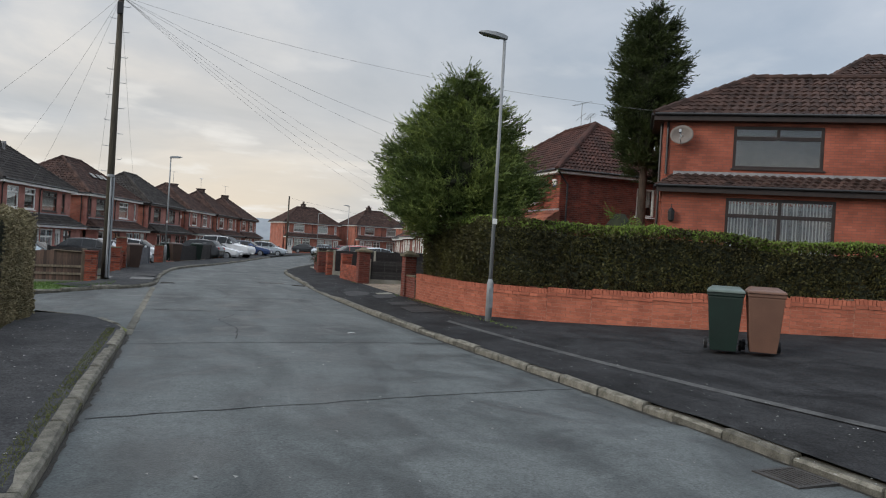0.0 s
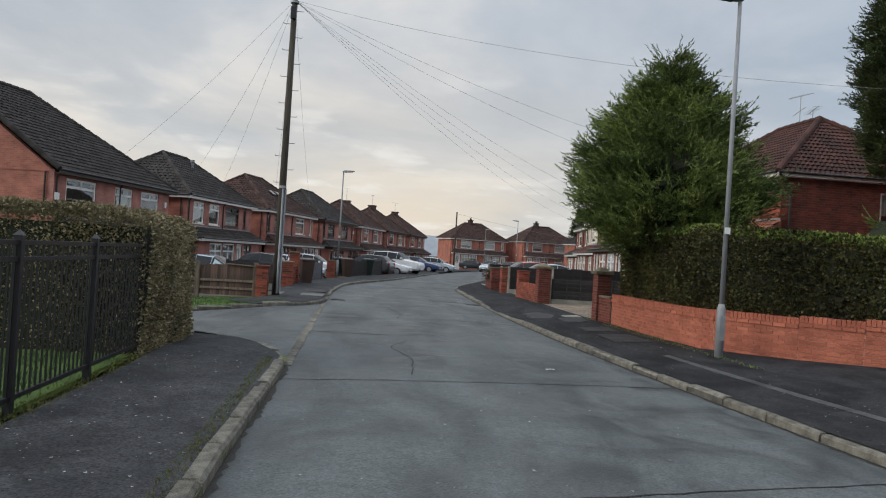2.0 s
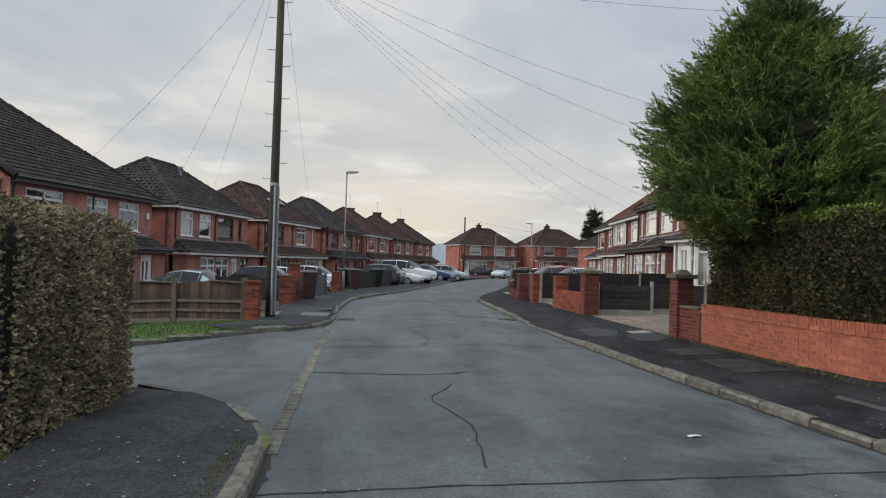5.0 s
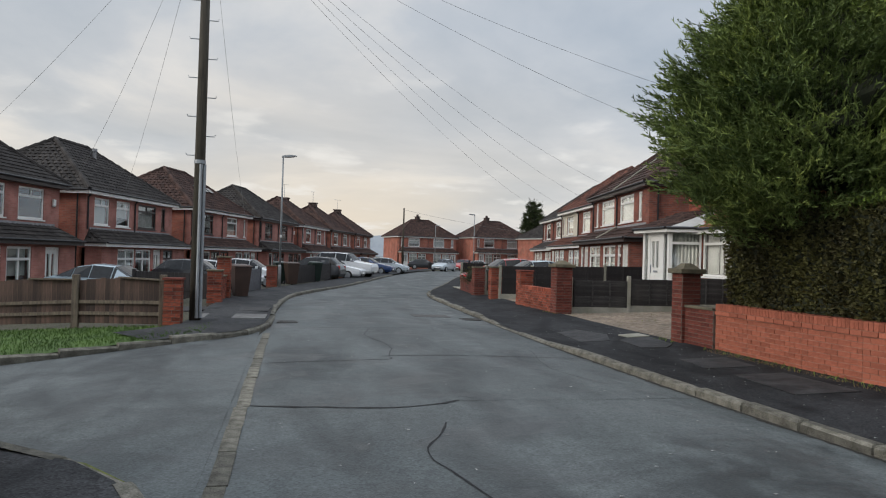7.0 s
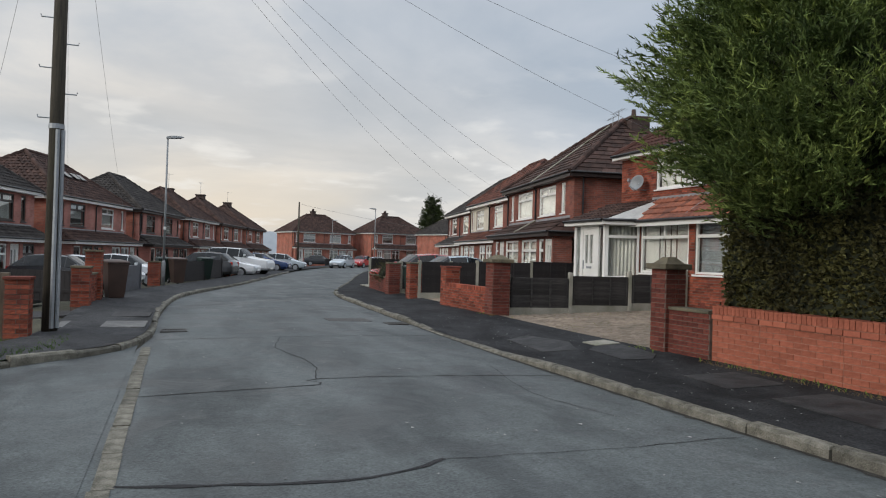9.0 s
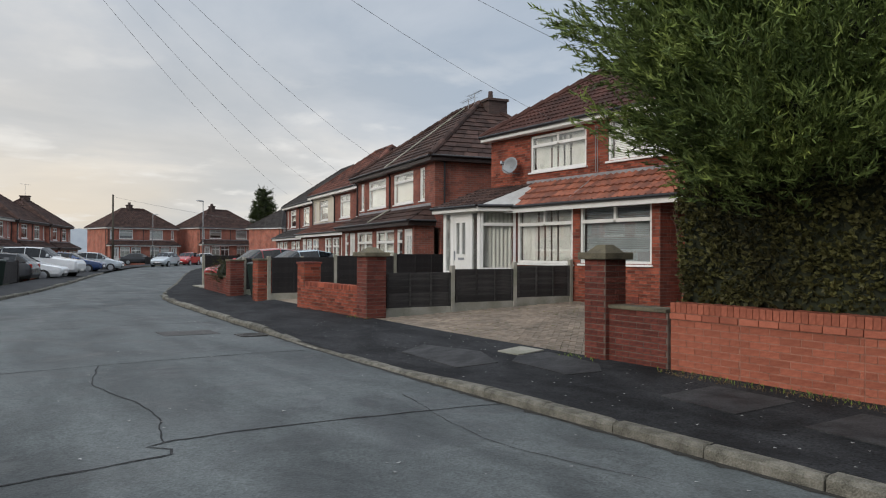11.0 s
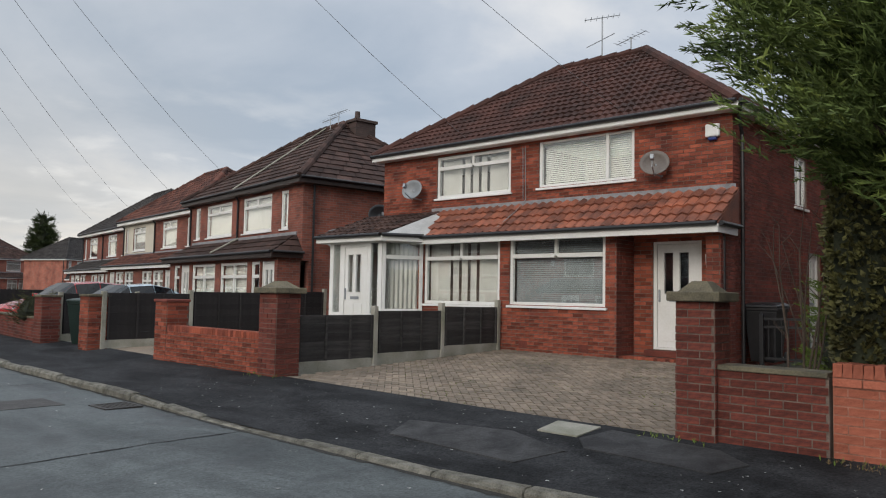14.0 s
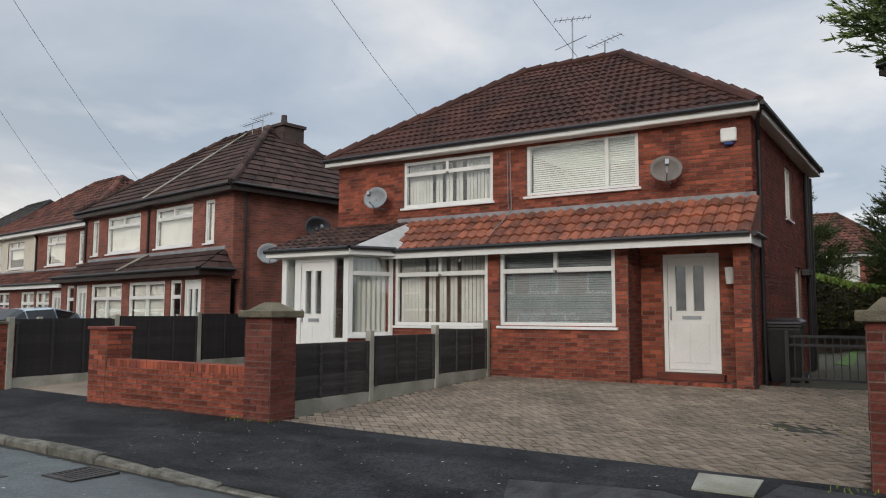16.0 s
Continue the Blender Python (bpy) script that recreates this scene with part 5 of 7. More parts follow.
    dish(h, 1.62, 0.0, 3.72, 0.28, 15, 12)
    box_ = part("alarm_box", Geo().prism([(8.72, -0.09), (8.98, -0.09), (8.98, 0.004), (8.72, 0.004)], 4.14, 4.38), WHITE, h, "white alarm box with a blue base", bevel=0.03)
    part("strobe", Geo().box(8.77, 8.93, -0.08, 0.0, 4.08, 4.138), BLUE, box_, bevel=0.02)
    part("wall_lamp", Geo().tube([(8.82, -0.10, 1.75), (8.82, -0.10, 2.02)], [0.07, 0.085], 10), WHITE, h, "white porch lamp")
    part("vent", Geo().box(5.1, 5.3, yb - 0.004, yb + 0.01, 0.16, 0.3), BRICK_OLD_SHADE, h)
    part("vent", Geo().box(6.5, 6.7, yb - 0.004, yb + 0.01, 0.16, 0.3), BRICK_OLD_SHADE, h)
    aerial(h, 4.75, D / 2, H + 2.5, 1.15, 0.6)
    aerial(h, 5.55, D / 2, H + 2.5, 0.45, -0.2)
    part("boom", Geo().tube([(4.3, D / 2, H + 2.95), (5.1, D / 2, H + 3.15)], 0.012, 5), GALV, h)
    part("cable", Geo().tube([(4.72, -0.02, H - 0.2), (4.75, -0.02, 3.3), (4.7, -0.35, 3.0), (4.6, -0.9, 2.6)], 0.008, 5).tube([(4.66, -0.02, H - 0.2), (4.68, -0.02, 3.3)], 0.008, 5), LAMPGREY, h)
    return h


TILE_CANOPY = material("orange_canopy_tile", (0.36, 0.115, 0.06), (0.11, 0.045, 0.032), 0.7, 2.6, 50, 0.4, rand=0.4)
TILE_HOUSE = material("red_brown_roof_tile", (0.090, 0.041, 0.033), (0.040, 0.024, 0.021), 0.88, 1.6, 45, 0.4, rand=0.22, spec=0.2)
TILE_HIP = material("mossy_hip_tile", (0.16, 0.095, 0.062), (0.06, 0.05, 0.03), 0.9, 3, 50, 0.5, rand=0.3)
DISH_DULL = material("dull_beige_dish", (0.17, 0.145, 0.125), (0.12, 0.10, 0.09), 0.6, 3, 40, 0.1)
CHEEK = material("dull_white_board", (0.46, 0.46, 0.45), (0.34, 0.34, 0.33), 0.7, 3, 30, 0.1)
BLUE = material("blue_plastic", (0.02, 0.05, 0.25), rough=0.4, bump=0)
paved_house()


# ---- block-paved drive ----
def drive_z(x):
    return 0.02 + 0.033 * max(0, x - 6.75)


def driveway():
    d = thing("driveway", Matrix(), "worn buff block-paved driveway with moss in the joints", "driveway", kind="structure")
    g = Geo()
    g.prism([(6.62, 22.62), (12.45, 21.6), (13.1, 21.6), (13.1, 28.95), (6.62, 28.9)], lambda x, y: -0.3, lambda x, y: drive_z(x) - 0.018)
    part("bed", g, SAND, d)
    # herringbone: each block 0.2 by 0.1
    me = Geo().box(-0.0952, 0.0952, -0.0452, 0.0452, -0.03, 0.0).mesh("paving_block", BLOCK)
    rest = Geo()
    spots = []
    u = 0.1
    for i in range(-20, 130):
        for j in range(-20, 130):
            if (i - j) % 4 == 0:
                spots.append(((i + 1) * u, (j + 0.5) * u, 0))
            if (i - j) % 4 == 3:
                spots.append(((i + 0.5) * u, (j + 1) * u, 90))
    rot = Matrix.Rotation(radians(45), 4, "Z")
    made = []
    for a, b, r in spots:
        v = rot @ Vector((a - 5.5, b - 5.5, 0))
        x, y = 9.7 + v.x, 25.3 + v.y
        edge = 22.72 - (x - 6.62) * 0.17
        if 6.72 < x < 12.95 and max(edge, 21.7) < y < 28.82 and not (x > 12.3 and 24.3 < y):
            made.append((x, y, r))
    made.sort(key=lambda q: (q[0] - 6) ** 2 + (q[1] - 23.5) ** 2)
    for k, (x, y, r) in enumerate(made):
        sag = -0.018 * math.exp(-((x - 9.3) ** 2 + (y - 23.4) ** 2) / 0.5) + random.uniform(-0.003, 0.003)
        m = Matrix.Translation((x, y, drive_z(x) + sag)) @ Matrix.Rotation(radians(45 + r), 4, "Z") @ Matrix.Rotation(-0.033, 4, "Y")
        if k < 300:
            ob = part("paving_block", me, BLOCK, d); ob.matrix_world = m
        else:
            rest.box(-0.0952, 0.0952, -0.0452, 0.0452, -0.03, 0.0, m)
    tagged(part("paving_blocks", rest, BLOCK, d, fix=False), kind="stuff")
    rs = np.random.RandomState(17)
    C = []
    for _ in range(900):
        x, y = rs.uniform(6.7, 12.4), rs.uniform(22.6, 28.8)
        if noise.noise(Vector((x * 0.9, y * 0.9, 2.0))) + (0.35 if x < 7.1 or y > 28.3 else 0) > 0.12:
            C.append((x, y, drive_z(x) - 0.004))
    leaves("joint_moss", d, spray_mesh(C, np.tile([0, 0, 0.4], (len(C), 1)), 0.03, 3, 0.3, 18, 0.4), MOSS, "moss in the joints")
    e = Geo()
    for k in range(31):
        e.box(6.58, 6.68, 22.66 + 0.2 * k, 22.85 + 0.2 * k, -0.1, 0.018)
    tagged(part("edging", e, BLOCK, d, fix=False), kind="stuff")


def slab(name, pts, z, mat, label, category="paving", t=0.012):
    """A thin patch lying on the footpath or road; z may be a function."""
    f = z if callable(z) else (lambda x, y: z)
    return tagged(part(name, Geo().prism(pts, lambda x, y: f(x, y) - 0.02, lambda x, y: f(x, y) + t), mat), label, category, kind="structure")


STRIP = asphalt("pale_worn_strip", (0.17, 0.17, 0.165), (0.09, 0.09, 0.088), (0.7, 0.9), (2, 2, 1), 0.4)
path_z = lambda x, y: path_right_z(Vector((x, y)))
slab("pavement_patch", [(5.7, 21.9), (6.1, 21.75), (6.4, 22.1), (6.55, 23.2), (6.1, 23.3), (5.85, 23.1)], path_z, PATCH, "coarse grey asphalt repair in the footpath")
slab("pavement_patch", [(5.55, 19.6), (6.3, 19.5), (6.35, 20.4), (5.65, 20.5)], path_z, PATCH, "square grey repair in the footpath")
slab("pavement_patch", [(5.5, 17.6), (6.3, 17.5), (6.3, 18.9), (5.6, 19.0)], path_z, PATCH, "grey asphalt repair in the footpath")
slab("pavement_patch", [(5.2, 23.4), (5.7, 23.2), (6.0, 24.0), (5.8, 25.2), (5.3, 25.0)], path_z, PATCH, "worn patch of the footpath")
slab("cover_slab", [(6.15, 23.35), (6.6, 23.35), (6.6, 23.85), (6.15, 23.8)], path_z, CONCRETE, "small concrete cover slab")
slab("drive_crossing", [(-2.35, 27.2), (-0.9, 27.2), (-0.88, 28.4), (-2.4, 28.4)], lambda x, y: -0.06, STRIP, "pale concrete strip across the footpath")
slab("drive_crossing", [(-2.35, 29.4), (-0.9, 29.4), (-0.86, 30.6), (-2.4, 30.6)], lambda x, y: -0.06, PATCH, "pale worn crossing in the footpath")
slab("drive", [(7.0, 32.7), (13.0, 32.7), (13.0, 35.3), (7.0, 35.3)], lambda x, y: drive_z(x) - 0.02, BLOCK, "block-paved drive of the neighbouring half", t=0.02)
slab("drive", [(7.0, 35.8), (13.4, 35.8), (13.6, 46), (7.6, 46)], lambda x, y: 0.0, CONCRETE, "concrete drive behind dark fences", t=0.02)


# ---- fences ----
FENCE_GREY = material("grey_black_board", (0.055, 0.051, 0.049), (0.018, 0.017, 0.017), 0.75, 3, 40, 0.4, rand=0.45, streak=(0.8, 0.8, 6))


def post(parent, x, y, z0, h, mat=CONCRETE, w=0.1, name="post"):
    return part(name, Geo().box(x - w / 2, x + w / 2, y - w / 2, y + w / 2, z0 - 0.2, z0 + h), mat, parent, "weathered concrete post" if mat is CONCRETE else "", bevel=0.012)


def slat_fence(a, b, za, zb, h, bays, label, board=0.16, gravel=0.2, mat=FENCE_DARK, post_h=0.0):
    """Overlap panels between concrete posts, on gravel boards."""
    f = thing("panel_fence", Matrix(), label, "fence", "panel fences")
    A, B = Vector((*a, za)), Vector((*b, zb))
    for k in range(bays + 1):
        p = A.lerp(B, k / bays)
        post(f, p.x, p.y, p.z, h + 0.05 + post_h)
    for k in range(bays):
        p, q = A.lerp(B, k / bays), A.lerp(B, (k + 1) / bays)
        m, L = frame_along((p.x, p.y), (q.x, q.y), min(p.z, q.z))
        part("gravel_board", Geo().box(0.05, L - 0.05, -0.02, 0.02, -0.1, gravel, m), CONCRETE, f, "mossy concrete gravel board")
        n = max(2, round((h - gravel) / (board * 0.85)))
        for r in range(n):
            z = gravel + (h - gravel) * r / n
            sl = part("slat", Geo().box(0.05, L - 0.05, -0.008, 0.008, 0, (h - gravel) / n * 1.12), mat, f)
            sl.matrix_world = m @ Matrix.Translation((0, 0, z)) @ Matrix.Rotation(radians(5) + random.uniform(-0.02, 0.02), 4, "X")
        for u in (0.08, L * 0.36, L * 0.66, L - 0.1):
            part("batten", Geo().box(u, u + 0.04, -0.045, 0.045, gravel, h + 0.01, m), mat, f)
    return f


slat_fence((7.2, 29.13), (12.3, 28.98), 0.0, 0.2, 0.92, 3, "low dark overlap fence on mossy gravel boards between the drives", post_h=0.05, mat=FENCE_GREY)
slat_fence((6.95, 35.3), (13.0, 35.45), 0.0, 0.15, 1.2, 3, "black stained panel fence between concrete posts", gravel=0.22)
slat_fence((7.2, 38.2), (13.2, 38.9), 0.0, 0.1, 1.15, 3, "black stained panel fence behind a drive", gravel=0.2)
slat_fence((7.9, 45.5), (14, 47.0), 0.0, 0.0, 1.2, 3, "dark panel fence along a drive", gravel=0.2)


def board_fence(pts, h, label):
    """Upright featheredge boards on rails, between thick posts."""
    f = thing("board_fence", Matrix(), label, "fence")
    for k, (x, y, z) in enumerate(pts):
        part("post", Geo().box(x - 0.07, x + 0.07, y - 0.07, y + 0.07, z - 0.3, z + h + 0.08), FENCE_POST, f, bevel=0.01)
    for (x, y, z), (x2, y2, z2) in zip(pts, pts[1:]):
        m, L = frame_along((x, y), (x2, y2), 0)
        n = round(L / 0.115)
        for k in range(n):
            t = (k + 0.5) / n
            zz = z + (z2 - z) * t
            bow = 0.06 * math.sin(math.pi * t)
            ob = part("board", Geo().box(-0.056, 0.056, -0.05 - 0.02 * (k % 2), -0.034, 0.02, h - 0.05 + bow + random.uniform(-0.012, 0.012)), FENCE, f)
            ob.matrix_world = m @ Matrix.Translation((L * t, 0, zz)) @ Matrix.Rotation(radians(6), 4, "Z")
        for zr in (0.2, h * 0.45):
            part("rail", Geo().prism([(0.07, -0.03), (L - 0.07, -0.03), (L - 0.07, 0.015), (0.07, 0.015)], lambda u, v: z + (z2 - z) * u / L + zr, lambda u, v: z + (z2 - z) * u / L + zr + 0.07), FENCE_POST, f).matrix_world = m
        part("top_rail", Geo().prism([(0.07, -0.03), (L / 2, -0.03), (L / 2, 0.05), (0.07, 0.05)], lambda u, v: z + (z2 - z) * u / L + h - 0.05 + 0.06 * math.sin(math.pi * u / L), lambda u, v: z + (z2 - z) * u / L + h - 0.02 + 0.06 * math.sin(math.pi * u / L)), FENCE_POST, f).matrix_world = m
    return f


FENCE_POST = material("grey_weathered_post", (0.17, 0.135, 0.10), (0.07, 0.055, 0.042), 0.85, 3, 40, 0.5, streak=(6, 6, 0.8))
board_fence([(-2.95, 26.2, -0.14), (-4.85, 27.0, -0.2), (-6.9, 27.7, -0.34), (-9.0, 28.4, -0.5), (-11.2, 29.1, -0.7)], 0.98, "weathered brown upright board fence between thick posts")


def railing(a, b, z, h, label):
    f = thing("railing", Matrix(), label, "railing")
    m, L = frame_along(a, b, z)
    n = max(1, round(L / 1.8))
    for k in range(n + 1):
        p = part("post", Geo().box(-0.035, 0.035, -0.035, 0.035, -0.1, h + 0.06), IRON, f, bevel=0.005)
        p.matrix_world = m @ Matrix.Translation((L * k / n, 0, 0))
        c = part("cap", Geo().poly([(-0.04, -0.04, 0), (0.04, -0.04, 0), (0, 0, 0.05)]).poly([(0.04, -0.04, 0), (0.04, 0.04, 0), (0, 0, 0.05)]).poly([(0.04, 0.04, 0), (-0.04, 0.04, 0), (0, 0, 0.05)]).poly([(-0.04, 0.04, 0), (-0.04, -0.04, 0), (0, 0, 0.05)]), IRON, p)
        c.matrix_local = Matrix.Translation((0, 0, h + 0.06))
    for zr in (0.12, h - 0.14, h):
        part("rail", Geo().box(0.035, L - 0.035, -0.018, 0.018, zr - 0.02, zr + 0.02, m), IRON, f)
    bar = Geo().box(-0.008, 0.008, -0.008, 0.008, 0.14, h - 0.02).mesh("bar", IRON)
    k = 0.11
    while k < L:
        ob = part("bar", bar, IRON, f); ob.matrix_world = m @ Matrix.Translation((k, 0, 0))
        k += 0.11
    return f


railing((-2.75, 0.5), (-2.68, 12.9), -0.02, 1.42, "black iron railing at the edge of a lawn")
railing((13.3, 24.0), (13.3, 21.7), 0.2, 0.8, "black iron side gate beside the house")


# ---- foliage ----
def spray_mesh(centres, normals, size, blades=5, up=0.35, seed=1, width=0.34, spread=0.55):
    """Tufts of narrow blades, one at each centre, fanned round its normal."""
    rs = np.random.RandomState(seed)
    n = len(centres)
    c = np.repeat(np.asarray(centres), blades, 0)
    d = np.repeat(np.asarray(normals), blades, 0) + rs.normal(0, spread, (n * blades, 3)) + np.array([0, 0, up])
    d /= np.linalg.norm(d, axis=1)[:, None]
    s = np.cross(d, rs.normal(0, 1, d.shape)); s /= np.linalg.norm(s, axis=1)[:, None] + 1e-9
    L = (np.asarray(size) * np.ones(n))[:, None].repeat(blades, 0) * rs.uniform(0.6, 1.3, (n * blades, 1))
    base, tip = c - d * L * 0.3, c + d * L * 0.7
    midp = c + d * L * 0.15
    v = np.stack([base, midp + s * L * width * 0.5, tip, midp - s * L * width * 0.5], 1).reshape(-1, 3)
    me = bpy.data.meshes.new("foliage")
    k = n * blades
    me.vertices.add(4 * k); me.vertices.foreach_set("co", v.ravel())
    me.loops.add(4 * k); me.loops.foreach_set("vertex_index", np.arange(4 * k))
    me.polygons.add(k); me.polygons.foreach_set("loop_start", np.arange(0, 4 * k, 4)); me.polygons.foreach_set("loop_total", np.full(k, 4))
    me.update()
    return me


def leaves(name, parent, me, mat, label=""):
    me.materials.append(mat)
    ob = new(name, me)
    ob.parent = parent
    return tagged(ob, label, kind="stuff")


def lump(p, seed=0.0, f=0.8):
    return noise.noise(Vector((p[0] * f + seed, p[1] * f, p[2] * f)))


def hedge(name, line, width, z0, top, label, leaf, top_leaf, dens=420, size=0.09, seed=3, category="hedge", top_dens=1.0):
    """A clipped hedge along a line of points: a twiggy core, darkened as inner shade, under leaves on all its faces.
    top: height as a function.
    """
    h = thing(name, Matrix(), label, category)
    pts = smooth_line(line, 0.4)
    nrm = []
    for k, p in enumerate(pts):
        t = (pts[min(k + 1, len(pts) - 1)] - pts[max(k - 1, 0)]).normalized()
        nrm.append(Vector((-t.y, t.x, 0)))
    # solid filling, coloured dark for the shade between the leaves
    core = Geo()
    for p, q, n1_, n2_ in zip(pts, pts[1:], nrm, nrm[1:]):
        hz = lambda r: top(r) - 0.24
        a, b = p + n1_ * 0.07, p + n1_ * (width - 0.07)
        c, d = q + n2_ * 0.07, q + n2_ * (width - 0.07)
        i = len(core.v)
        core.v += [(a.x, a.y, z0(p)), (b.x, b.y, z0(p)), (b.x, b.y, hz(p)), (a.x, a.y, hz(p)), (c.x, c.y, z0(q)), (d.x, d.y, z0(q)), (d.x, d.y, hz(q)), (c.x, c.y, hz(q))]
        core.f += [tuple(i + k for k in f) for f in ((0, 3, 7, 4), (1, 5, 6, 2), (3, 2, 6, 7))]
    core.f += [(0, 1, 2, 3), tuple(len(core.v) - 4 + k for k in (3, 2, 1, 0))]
    part("shade_core", core, CORE, h, "inner twig core, shade put into its colour", fix=False)
    rs = np.random.RandomState(seed)
    C, N, T, TN = [], [], [], []
    ends = [(pts[0], nrm[0], -1), (pts[-1], nrm[-1], 1)]
    for k, (p, q) in enumerate(zip(pts, pts[1:])):
        L = (q - p).length
        hgt = top(p) - z0(p)
        for side, (off, sg) in enumerate(((0.0, -1), (width, 1))):
            for _ in range(int(dens * L * hgt)):
                t, z = rs.rand(), rs.rand()
                r = p.lerp(q, t); nn = nrm[k] * sg
                bulge = 0.10 * lump((r.x, r.y, z * hgt + side * 7), seed) - 0.22 * max(0.0, (z - 0.82) / 0.18) ** 2
                r = r + nrm[k] * off + nn * (bulge + rs.normal(0, 0.025))
                C.append((r.x, r.y, z0(p) + z * hgt)); N.append(tuple(nn))
        for _ in range(int(dens * top_dens * L * width)):
            across = rs.rand()
            edge = max(0.0, 1 - min(across, 1 - across) * width / 0.3)
            r = p.lerp(q, rs.rand()) + nrm[k] * (width * (0.04 + 0.92 * across))
            T.append((r.x, r.y, top(r) + 0.06 * lump((r.x, r.y, 3), seed, 1.5) + rs.normal(0, 0.025) - 0.02 - 0.16 * edge ** 2)); TN.append((0, 0, 1))
    for p, n0, sg in ends:
        t = Vector((n0.y, -n0.x, 0)) * sg
        hgt = top(p) - z0(p)
        for _ in range(int(dens * width * hgt)):
            z = rs.rand()
            r = p + n0 * (width * rs.rand())
            r = r + t * (0.1 * lump((r.x, r.y, z * hgt), seed) + rs.normal(0, 0.025))
            C.append((r.x, r.y, z0(p) + z * hgt)); N.append(tuple(t))
    leaves("leaves", h, spray_mesh(C, N, size, 3, 0.2, seed, 0.55), leaf)
    leaves("top_leaves", h, spray_mesh(T, TN, size, 3, 0.1, seed + 1, 0.55), top_leaf, "clipped top growth, lighter where drawn as lit")
    return h


driveway()
# green top growth, brightened in colour as the lit top
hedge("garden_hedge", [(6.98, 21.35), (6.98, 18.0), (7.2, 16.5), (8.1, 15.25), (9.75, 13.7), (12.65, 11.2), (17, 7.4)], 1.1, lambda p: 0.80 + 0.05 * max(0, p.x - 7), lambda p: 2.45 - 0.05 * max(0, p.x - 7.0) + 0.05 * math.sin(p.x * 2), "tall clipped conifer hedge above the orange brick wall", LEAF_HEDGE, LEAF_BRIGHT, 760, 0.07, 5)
hedge("garden_hedge", [(-2.62, 12.85), (-2.58, 14.5), (-2.66, 16.0)], 5.0, lambda p: -0.1, lambda p: 1.85 + 0.03 * math.sin(p.y * 3), "thick brown-green clipped hedge behind the railing", LEAF_PRIVET, LEAF_PRIVET, 1500, 0.045, 9)


